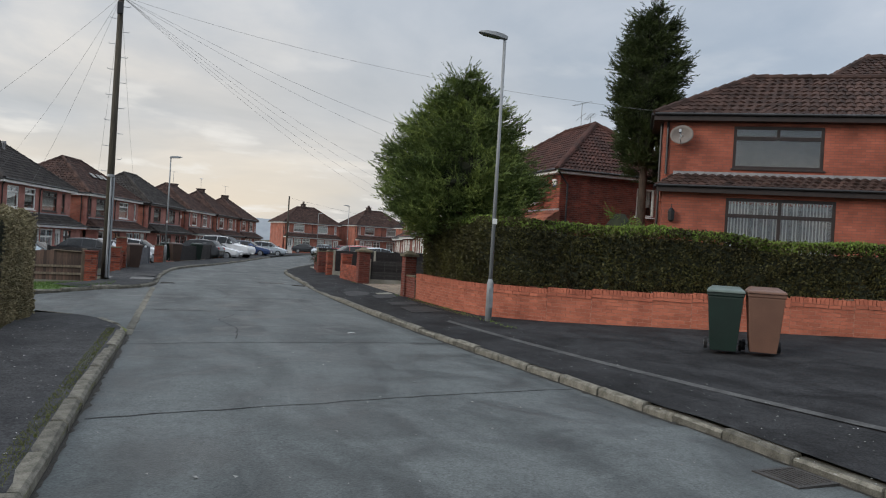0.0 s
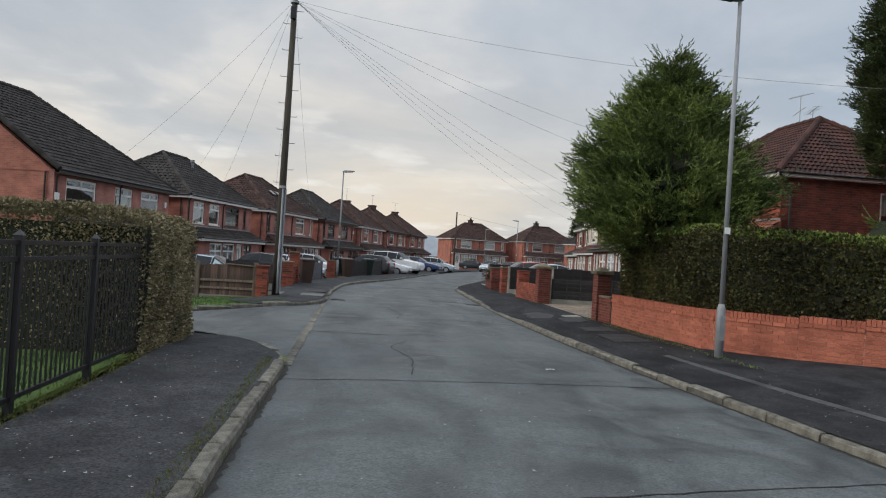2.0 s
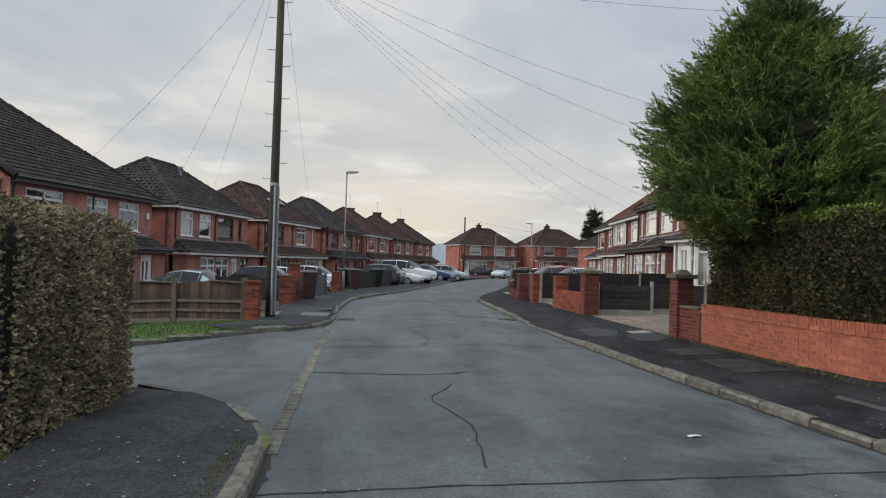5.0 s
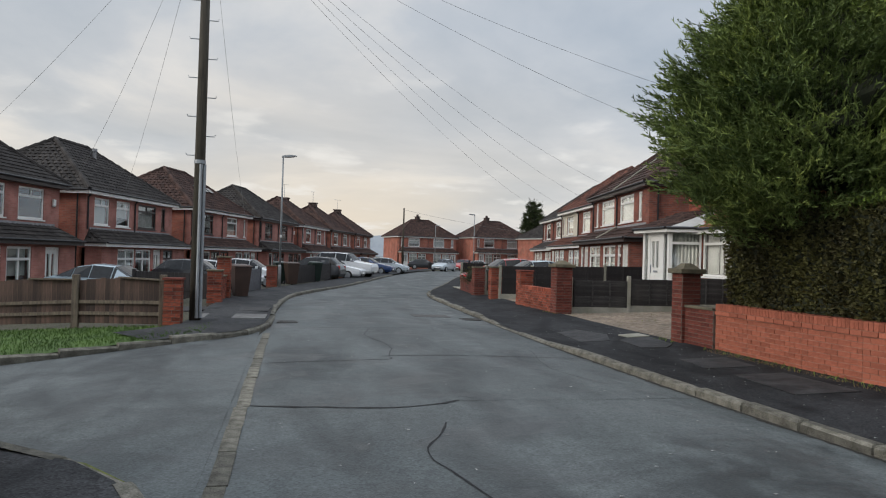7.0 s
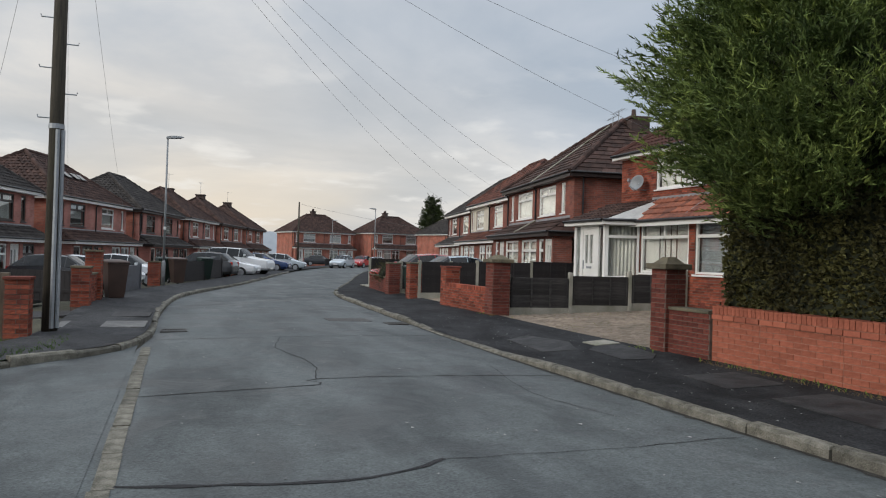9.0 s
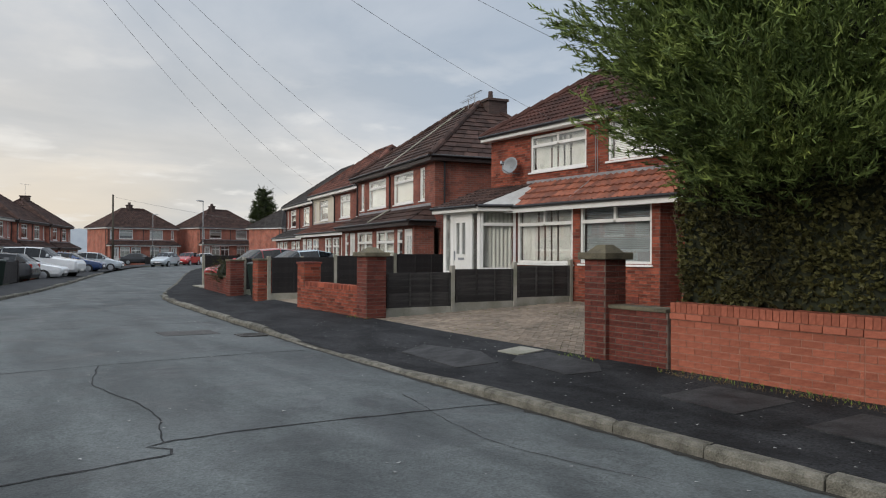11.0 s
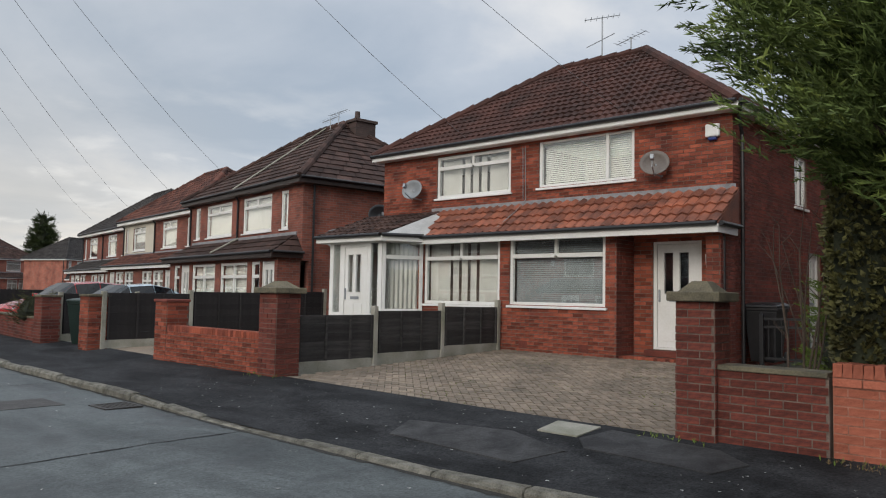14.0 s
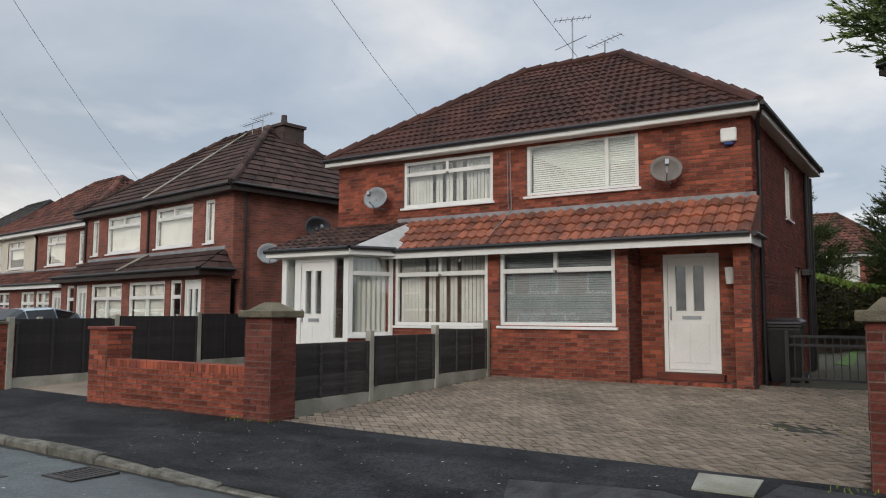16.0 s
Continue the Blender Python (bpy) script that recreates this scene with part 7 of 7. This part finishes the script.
car("saloon", -6.2, 37.0, -0.55, 105, CAR_ICE, "pale blue-white saloon parked behind the board fence")
car("hatch", -4.7, 46.5, -0.45, 100, CAR_DARK, "dark hatchback parked in a front garden")
car("saloon", -4.0, 48.2, -0.42, 105, CAR_WHITE, "white saloon parked in a front garden")
car("hatch", -2.6, 50.8, -0.4, 105, CAR_WHITE, "white hatchback parked on a drive")
car("hatch", 0.9, 56.6, -0.2, 290, CAR_DARK, "dark grey hatchback with red lights on a drive")
car("saloon", 2.2, 59.5, -0.2, 110, CAR_WHITE, "white car parked on a drive")
car("suv", 3.3, 62.2, -0.15, 115, CAR_WHITE, "white pick-up style car parked by the kerb")
car("saloon", 6.0, 73, -0.15, 110, CAR_BLUE, "blue car parked on a far drive")
car("hatch", 8.5, 79, -0.2, 110, CAR_SILVER, "silver car parked on a far drive")
car("hatch", 16.9, 93.5, -0.19, 214, CAR_SILVER, "silver hatchback parked facing along the street")
car("saloon", 24, 104, -0.25, 90, CAR_WHITE, "white car parked before the far houses")
car("hatch", 20.5, 99.5, -0.2, 215, CAR_RED, "red car parked at the bend")
car("saloon", 17.5, 110, -0.25, 95, CAR_DARK, "dark car in front of the far houses")
car("saloon", 9.9, 40.7, 0.02, 265, CAR_ICE, "pale blue car on the drive behind black fences")
car("hatch", 9.4, 43.0, 0.02, 265, CAR_RED, "pinkish red car on the drive beside a blue one")
car("saloon", 11.5, 49.0, 0.02, 265, CAR_WHITE, "white car on a far drive")


# ---- road surface: joints, cracks, channel stones, drains ----
def road_z(x, y):
    l, r = lerp([(p.y, p.x) for p in left_main], y), lerp([(p.y, p.x) for p in crown], y)
    u = (x - l) / max(0.1, r - l)
    return ROAD_Z + 0.04 * (1 - (2 * u - 1) ** 2)


def crack(pts, w, label="thin tarred crack across the road"):
    line = smooth_line(pts, 0.12)
    g = Geo()
    for k, p in enumerate(line):
        t = (line[min(k + 1, len(line) - 1)] - line[max(k - 1, 0)]).normalized()
        n = Vector((-t.y, t.x, 0))
        j = w * (0.5 + 0.5 * abs(noise.noise(Vector((p.x * 5, p.y * 5, 1.0)))) * 2)
        o = n * (0.04 * noise.noise(Vector((p.x * 3, p.y * 3, 4.0))))
        for s in (-0.5, 0.5):
            q = p + o + n * j * s
            g.v.append((q.x, q.y, road_z(q.x, q.y) + 0.004))
    g.f = [(2 * k, 2 * k + 1, 2 * k + 3, 2 * k + 2) for k in range(len(line) - 1)]
    return tagged(part("road_crack", g, CRACK, fix=False), label, "crack", "road cracks", "structure")


crack([(-0.76, 7.5), (1.2, 7.8), (2.3, 8.05), (5.1, 8.7)], 0.03)
crack([(-0.76, 12.4), (1.5, 12.55), (3.0, 12.7), (4.9, 13.0)], 0.035)
crack([(-0.73, 18.0), (0.2, 17.75), (0.9, 17.7), (1.55, 18.0)], 0.06)
crack([(1.55, 18.0), (3.2, 18.0), (4.5, 18.2)], 0.015)
crack([(-0.75, 21.06), (1.2, 21.3), (1.3, 21.7), (4.55, 21.6)], 0.035)
crack([(1.19, 16.95), (0.95, 16.3), (0.8, 15.9), (0.95, 15.1), (1.06, 14.3), (0.95, 12.95)], 0.024)
crack([(1.38, 26.15), (1.15, 24.6), (1.4, 23.0), (1.23, 21.66)], 0.02)
crack([(-0.7, 26.2), (1.5, 26.2), (4.6, 26.5)], 0.03)
crack([(-0.6, 31.5), (2.0, 31.6), (4.7, 31.8)], 0.03)
crack([(0.0, 37.5), (2.6, 37.8), (5.0, 38)], 0.04)
crack([(3.9, 22.5), (3.5, 20.5), (3.8, 19)], 0.012)

channel = thing("channel_stones", Matrix(), "row of flat pale stones across the junction", "kerb", kind="structure")
me = Geo().box(-0.07, 0.07, -0.44, 0.44, -0.08, 0.012).mesh("channel_stone", KERB)
for k in range(13):
    ob = part("channel_stone", me, KERB, channel)
    ob.matrix_world = Matrix.Translation((-0.80 + random.uniform(-0.008, 0.008), 13.9 + 0.9 * k, ROAD_Z + random.uniform(-0.004, 0.006))) @ Matrix.Rotation(random.uniform(-0.012, 0.012), 4, "Z")


def grating(x, y, turn, label, z=None):
    t = thing("drain_grating", Matrix.Translation((x, y, (road_z(x, y) if z is None else z) + 0.006)) @ Matrix.Rotation(radians(turn), 4, "Z"), label, "drain")
    part("frame", Geo().wall(-0.24, 0.24, -0.24, 0.24, -0.02, 0.012, [(-0.2, 0.2, -0.2, 0.2)]), IRON_RUST, t).matrix_local = Matrix.Rotation(radians(90), 4, "X")
    for k in range(8):
        u = -0.175 + 0.05 * k
        part("bar", Geo().box(u - 0.013, u + 0.013, -0.2, 0.2, -0.02, 0.008), IRON_RUST, t)
    # black sheet just under the bars, standing in for the drain's shade
    part("pit_shade", Geo().box(-0.2, 0.2, -0.2, 0.2, -0.03, -0.021), BLACK, t)
    return t


DIRT = material("wet_gutter_dirt", (0.030, 0.027, 0.021), (0.014, 0.013, 0.011), 0.8, 6, 90, 0.8)


def gutter_dirt(line, side, y0, y1, seed, label):
    """A ragged band of silt and rotted leaves along the foot of a kerb."""
    pts = [p for p in smooth_line([tuple(q) for q in even(line, 400)], 0.08) if y0 < p.y < y1]
    inner, outer = offset(pts, -0.004 * side), offset(pts, -side)
    g = Geo()
    for p, q in zip(inner, outer):
        d = (q - p).normalized()
        w = 0.012 + 0.06 * max(0.0, 0.2 + noise.noise(Vector((p.x * 2, p.y * 1.7, seed)))) + 0.09 * max(0.0, noise.noise(Vector((p.x * 14, p.y * 14, seed))))
        q = p + d * w
        g.v += [(p.x, p.y, road_z(p.x, p.y) + 0.012), (q.x, q.y, road_z(q.x, q.y) + 0.003)]
    g.f = [(2 * k, 2 * k + 1, 2 * k + 3, 2 * k + 2) for k in range(len(pts) - 1)]
    return tagged(part("gutter_dirt", g, DIRT, fix=False), label, "dirt", kind="stuff")


gutter_dirt(left_a, 1, 2.0, 13.6, 1.0, "dark silt and rotted leaves along the kerb")
gutter_dirt(right, -1, 3.0, 40.0, 2.0, "dark silt and rotted leaves along the kerb by the wall")
IRON_RUST = material("worn_cast_iron", (0.075, 0.07, 0.065), (0.04, 0.036, 0.034), 0.6, 5, 60, 0.4, metal=0.5)
grating(5.0, 4.85, 5, "rusty drain grating by the kerb")
grating(4.33, 28.9, 0, "sunken drain grating by the kerb")
grating(-0.4, 27.6, 0, "drain grating in the gutter")
slab("manhole_cover", [(2.9, 29.3), (3.9, 29.35), (3.9, 30.1), (2.9, 30.05)], lambda x, y: road_z(x, y) - 0.006, IRON_RUST, "worn rectangular manhole cover", "manhole cover")

TRENCH = asphalt("trench_asphalt", (0.085, 0.086, 0.084), (0.04, 0.04, 0.04), (0.7, 0.9), (2, 2, 1), 0.5)
# a narrow trench repair along the footpath
g = Geo()
for k in range(25):
    t = k / 24
    x, y = 5.68 + 1.2 * t * t + 0.3 * t, 15.6 - 12.5 * t
    g.v += [(x, y, path_z(x, y) + 0.005), (x + 0.15, y + 0.04, path_z(x + 0.15, y) + 0.005)]
g.f = [(2 * k, 2 * k + 1, 2 * k + 3, 2 * k + 2) for k in range(24)]
tagged(part("trench_repair", g, TRENCH, fix=False), "pale narrow trench repair along the footpath", "paving", kind="structure")

# litter and grit, scattered thinly
rs = np.random.RandomState(4)
flecks, leaf_c = Geo(), Geo()
for _ in range(420):
    y = rs.uniform(3, 34); x = rs.uniform(-0.6, 4.4)
    s = rs.uniform(0.008, 0.028)
    a = rs.uniform(0, 6.28)
    z = road_z(x, y) + 0.005
    flecks.poly([(x + s * math.cos(a + k * 2.1) * (1 if k else 0.5), y + s * math.sin(a + k * 2.1), z + 0.003 * k) for k in range(3)])
for _ in range(620):
    left_side = rs.rand() < 0.4
    x, y = (rs.uniform(-2.5, -1.0), rs.uniform(3, 14)) if left_side else (rs.uniform(4.9, 6.6), rs.uniform(4, 30))
    z = (-0.075 + 0.055 * (-0.95 - x) / 1.6 if left_side else path_z(x, y)) + 0.005
    s = rs.uniform(0.005, 0.018); a = rs.uniform(0, 6.28)
    leaf_c.poly([(x + s * math.cos(a + k * 1.6), y + s * math.sin(a + k * 1.6), z + 0.004 * (k % 2)) for k in range(4)])
FLECK = material("pale_litter", (0.40, 0.40, 0.38), (0.16, 0.16, 0.15), 0.8, bump=0, rand=0.6)
FALLEN = material("fallen_leaf", (0.22, 0.15, 0.07), (0.10, 0.07, 0.035), 0.8, bump=0, rand=0.5)
tagged(part("litter", flecks, FLECK, fix=False), "scattered pale grit and scraps on the road", "litter", kind="stuff")
tagged(part("grit", leaf_c, FLECK, fix=False), "scattered pale grit and scraps on the footpaths", "litter", kind="stuff")


# ---- lawns, moss and weeds ----
def tufts(name, boxes_, n, size, mat, label, zf, seed, category="grass", up=1.2):
    rs = np.random.RandomState(seed)
    C = []
    for x0, x1, y0, y1 in boxes_:
        area = abs((x1 - x0) * (y1 - y0))
        for _ in range(int(n * area)):
            x, y = rs.uniform(x0, x1), rs.uniform(y0, y1)
            C.append((x, y, zf(x, y) + size * 0.2))
    ob = new(name, spray_mesh(C, np.tile([0, 0, 0.6], (len(C), 1)), size, 3, up, seed, 0.14))
    ob.data.materials.append(mat)
    return tagged(ob, label, category, kind="stuff")


verge_in = [p for p in offset(left_b, KERB_W - 0.05) if -14 < p.x < -2.05 and p.y < 25.5]
verge_out = [Vector((max(-14.5, x), lerp([(-15, 30.4), (-11.2, 29.1), (-9, 28.4), (-6.9, 27.7), (-4.85, 27.0), (-2.95, 26.2), (-1, 25.9)], x), 0)) for x in [p.x for p in verge_in]]
verge_z = lambda x, y: -0.078 + side_drop(x, 20)
g = Geo()
for p, q in zip(verge_in, verge_out):
    for k in range(5):
        r = p.lerp(q, k / 4)
        g.v.append((r.x, r.y, verge_z(r.x, r.y)))
g.f = [(i * 5 + k, i * 5 + k + 1, (i + 1) * 5 + k + 1, (i + 1) * 5 + k) for i in range(len(verge_in) - 1) for k in range(4)]
tagged(part("verge", g, GRASS, fix=False), "bright green grass verge before the fence", "lawn", kind="structure")
tufts("grass", [(-10, -1.9, 21.6, 28.4)], 200, 0.06, GRASS, "short grass blades on the verge", lambda x, y: verge_z(x, y) if y < lerp([(-11.2, 29.1), (-2.95, 26.2), (0, 25.6)], x) and y > lerp([(-14, 20.9), (-7, 21.7), (-4.6, 22.4), (-3.2, 23.2), (-2.1, 24.0), (-1.25, 24.9)], x) else -3, 7)
slab("lawn", [(-14, -5), (-2.78, -5), (-2.74, 12.9), (-14, 12.9)], lambda x, y: -0.06, GRASS, "green lawn behind the railing", "lawn", 0.03)
tufts("grass", [(-6, -2.8, 6.5, 12.7)], 220, 0.07, GRASS, "grass blades of the lawn behind the railing", lambda x, y: -0.03, 8)
tufts("moss", [(-2.78, -2.5, 5, 12.9), (-1.12, -0.98, 4, 13.5)], 1300, 0.03, MOSS, "moss along the edge of the footpath", lambda x, y: -0.03 if x < -2 else -0.075, 9, "moss", 0.5)
tufts("weeds", [(6.5, 6.7, 13.8, 21.4), (6.45, 6.66, 22.2, 22.9), (6.55, 6.75, 28.7, 29.5)], 130, 0.05, LEAF_BRIGHT, "small weeds and leaf mould at the foot of the wall", lambda x, y: path_z(x, y) if x < 6.66 or y > 16.6 else -3, 10, "weeds", 0.7)
tufts("leaf_mould", [(6.45, 6.72, 16.5, 21.3)], 420, 0.035, FALLEN, "brown leaf mould at the foot of the wall", lambda x, y: path_z(x, y), 12, "leaves", 0.2)
slab("lawn", [(15.5, 10), (34, 6), (34, 24.0), (21, 23.9), (15.5, 21.5)], lambda x, y: 0.12, GRASS, "green back garden lawn", "lawn", 0.03)
hedge("back_hedge", [(29, 16), (29.5, 22), (30, 30)], 1.5, lambda p: 0.9, lambda p: 2.5 + 0.25 * math.sin(p.y * 1.3), "green garden hedge behind the lawn", LEAF_HEDGE, LEAF_BRIGHT, 120, 0.16, 15)
low_wall((29.9, 30), (28.9, 16), 0.1, 0.95, BRICK_GREY, "grey stone retaining wall below a garden hedge", 0, cap=False)
for k, (x, y, hgt) in enumerate(((36, 18, 6.6), (38, 22, 7.6), (37.5, 26.6, 6.6), (40, 30, 7.2), (36, 13, 6.2))):
    conifer("garden_tree", x, y, 0, [(0.6, 1.6), (hgt * 0.4, 2.2), (hgt * 0.75, 1.3), (hgt, 0.2)], 0.15, "dark bushy evergreen behind the gardens", LEAF_THUJA, 1900, 0.38, 60 + k, limbs=8, squash=0.3)
conifer("shrub", 8.2, 21.5, 0.05, [(0.15, 0.2), (0.7, 0.34), (1.3, 0.28), (1.9, 0.06)], 0.03, "small bright green conifer shrub behind the low wall", LEAF_BRIGHT, 420, 0.1, 71, limbs=8)
conifer("shrub", 7.2, 39.6, 0.3, [(0.0, 0.5), (0.4, 0.7), (0.8, 0.3)], 0.04, "scruffy green shrub over a low wall", LEAF_HEDGE, 200, 0.12, 72, limbs=6)
conifer("shrub", 11.0, 17.0, 0.6, [(0.3, 0.5), (1.2, 0.75), (1.9, 0.5), (2.3, 0.1)], 0.05, "rounded green shrub behind the hedge", LEAF_BRIGHT, 300, 0.12, 73, limbs=6)


def bare_shrub(x, y, z0, h, n, seed, label):
    t = thing("bare_shrub", Matrix.Translation((x, y, z0)), label, "shrub")
    rs = np.random.RandomState(seed)
    for k in range(n):
        a, lean = rs.uniform(0, 6.28), rs.uniform(0.05, 0.28)
        pts = [(0.05 * math.cos(a), 0.05 * math.sin(a), 0.0)]
        for q in range(1, 6):
            px, py, pz = pts[-1]
            pts.append((px + lean * h / 5 * math.cos(a) + rs.normal(0, 0.025), py + lean * h / 5 * math.sin(a) + rs.normal(0, 0.025), pz + h * rs.uniform(0.16, 0.22)))
        stem = part("stem", Geo().tube(pts, [0.014, 0.012, 0.010, 0.008, 0.006, 0.004], 5), BARK, t)
        for q in range(2, 6):
            b_ = rs.uniform(0, 6.28)
            px, py, pz = pts[q]
            part("twig", Geo().tube([(px, py, pz), (px + 0.14 * math.cos(b_), py + 0.14 * math.sin(b_), pz + 0.16)], [0.005, 0.002], 4), BARK, stem)
    return t


bare_shrub(7.75, 21.85, 0.1, 2.1, 7, 3, "leafless twiggy shrub behind the low wall")
bare_shrub(8.9, 21.9, 0.15, 1.9, 5, 4, "leafless twiggy shrub by the side path")
scrap = thing("paper_scrap", Matrix.Translation((3.19, 14.04, road_z(3.19, 14.04) + 0.006)) @ Matrix.Scale(0.65, 4), "crumpled white scrap of paper on the road", "litter")
part("paper", Geo().poly([(-0.11, -0.05, 0.0), (0.0, -0.06, 0.02), (0.02, 0.05, 0.015), (-0.1, 0.06, 0.004)]).poly([(0.0, -0.06, 0.02), (0.12, -0.03, 0.003), (0.1, 0.06, 0.006), (0.02, 0.05, 0.015)]), WHITE, scrap)


# ---- front gardens of the left row: low fences and gates ----
def dark_panel(a, b, z, h, label, mat=FENCE_DARK):
    f = thing("front_fence", Matrix(), label, "fence", "front fences")
    m, L = frame_along(a, b, z)
    n = max(2, round(L / 0.14))
    for k in range(n):
        part("board", Geo().box(L * k / n + 0.004, L * (k + 1) / n - 0.004, -0.012, 0.012, 0.02, h, m), mat, f)
    part("rail", Geo().box(0, L, 0.012, 0.05, h * 0.3, h * 0.3 + 0.08, m), mat, f)
    for u in (0, L):
        part("post", Geo().box(u - 0.05, u + 0.05, -0.05, 0.05, -0.2, h + 0.06, m), mat, f)
    return f


GATE_GREY = material("grey_gate_paint", (0.13, 0.14, 0.16), rough=0.5, bump=0.05)
dark_panel((-2.6, 34.8), (-5.5, 36.2), -0.15, 0.85, "dark boarded fence between two drives")
dark_panel((-2.35, 37.2), (-1.6, 41.0), -0.08, 0.85, "grey boarded gate across a drive", GATE_GREY)
dark_panel((-0.3, 46.3), (0.9, 50.0), -0.06, 0.9, "black boarded front fence")
dark_panel((1.1, 51.0), (1.9, 54.4), -0.06, 0.95, "dark boarded front fence beside a drive")
low_wall((2.2, 55.8), (3.0, 59.0), -0.08, 0.55, BRICK_PIECE, "low red brick front wall", 20)
dark_panel((5.0, 66), (6.0, 70.5), -0.08, 0.9, "dark fence along a far front garden")
low_wall((6.2, 71.3), (6.9, 74), -0.08, 0.6, BRICK_PIECE, "low brick front wall in the distance", 10)
dark_panel((8.2, 79), (10.5, 86), -0.1, 0.9, "dark fence along a far front garden")
dark_panel((17.5, 106.5), (32, 110), -0.2, 0.9, "dark fence in front of the far houses")
slab("drive", [(-8.8, 34.5), (-2.4, 30.6), (-2.4, 32.0), (-8.2, 39.5)], lambda x, y: ground_z(x, y) + 0.02, PATCH, "dark drive in front of the houses", t=0.02)

# ---- distant hill ----
g = Geo()
rs = np.random.RandomState(2)
N = 120
for k in range(N + 1):
    x = -900 + 1800 * k / N
    hgt = 14 + 10 * math.exp(-((x - 230) / 160) ** 2) + 5 * noise.noise(Vector((x * 0.006, 0, 0))) + 2 * noise.noise(Vector((x * 0.03, 3, 0)))
    g.v += [(x, 1250, -5), (x, 1300, hgt * 1.6), (x, 1500, hgt * 1.7)]
g.f = [(3 * k + i, 3 * k + 3 + i, 3 * k + 4 + i, 3 * k + 1 + i) for k in range(N) for i in range(2)]
# lightened grey-blue: the haze of distance is put into the hill's colour
HILL = material("hazed_hillside", (0.34, 0.37, 0.40), (0.26, 0.29, 0.32), 0.95, 0.01, 0.1, 0)
tagged(part("backdrop_hill", g, HILL, fix=False), "low hill on the horizon, haze put into its grey colour", "hill", kind="structure")
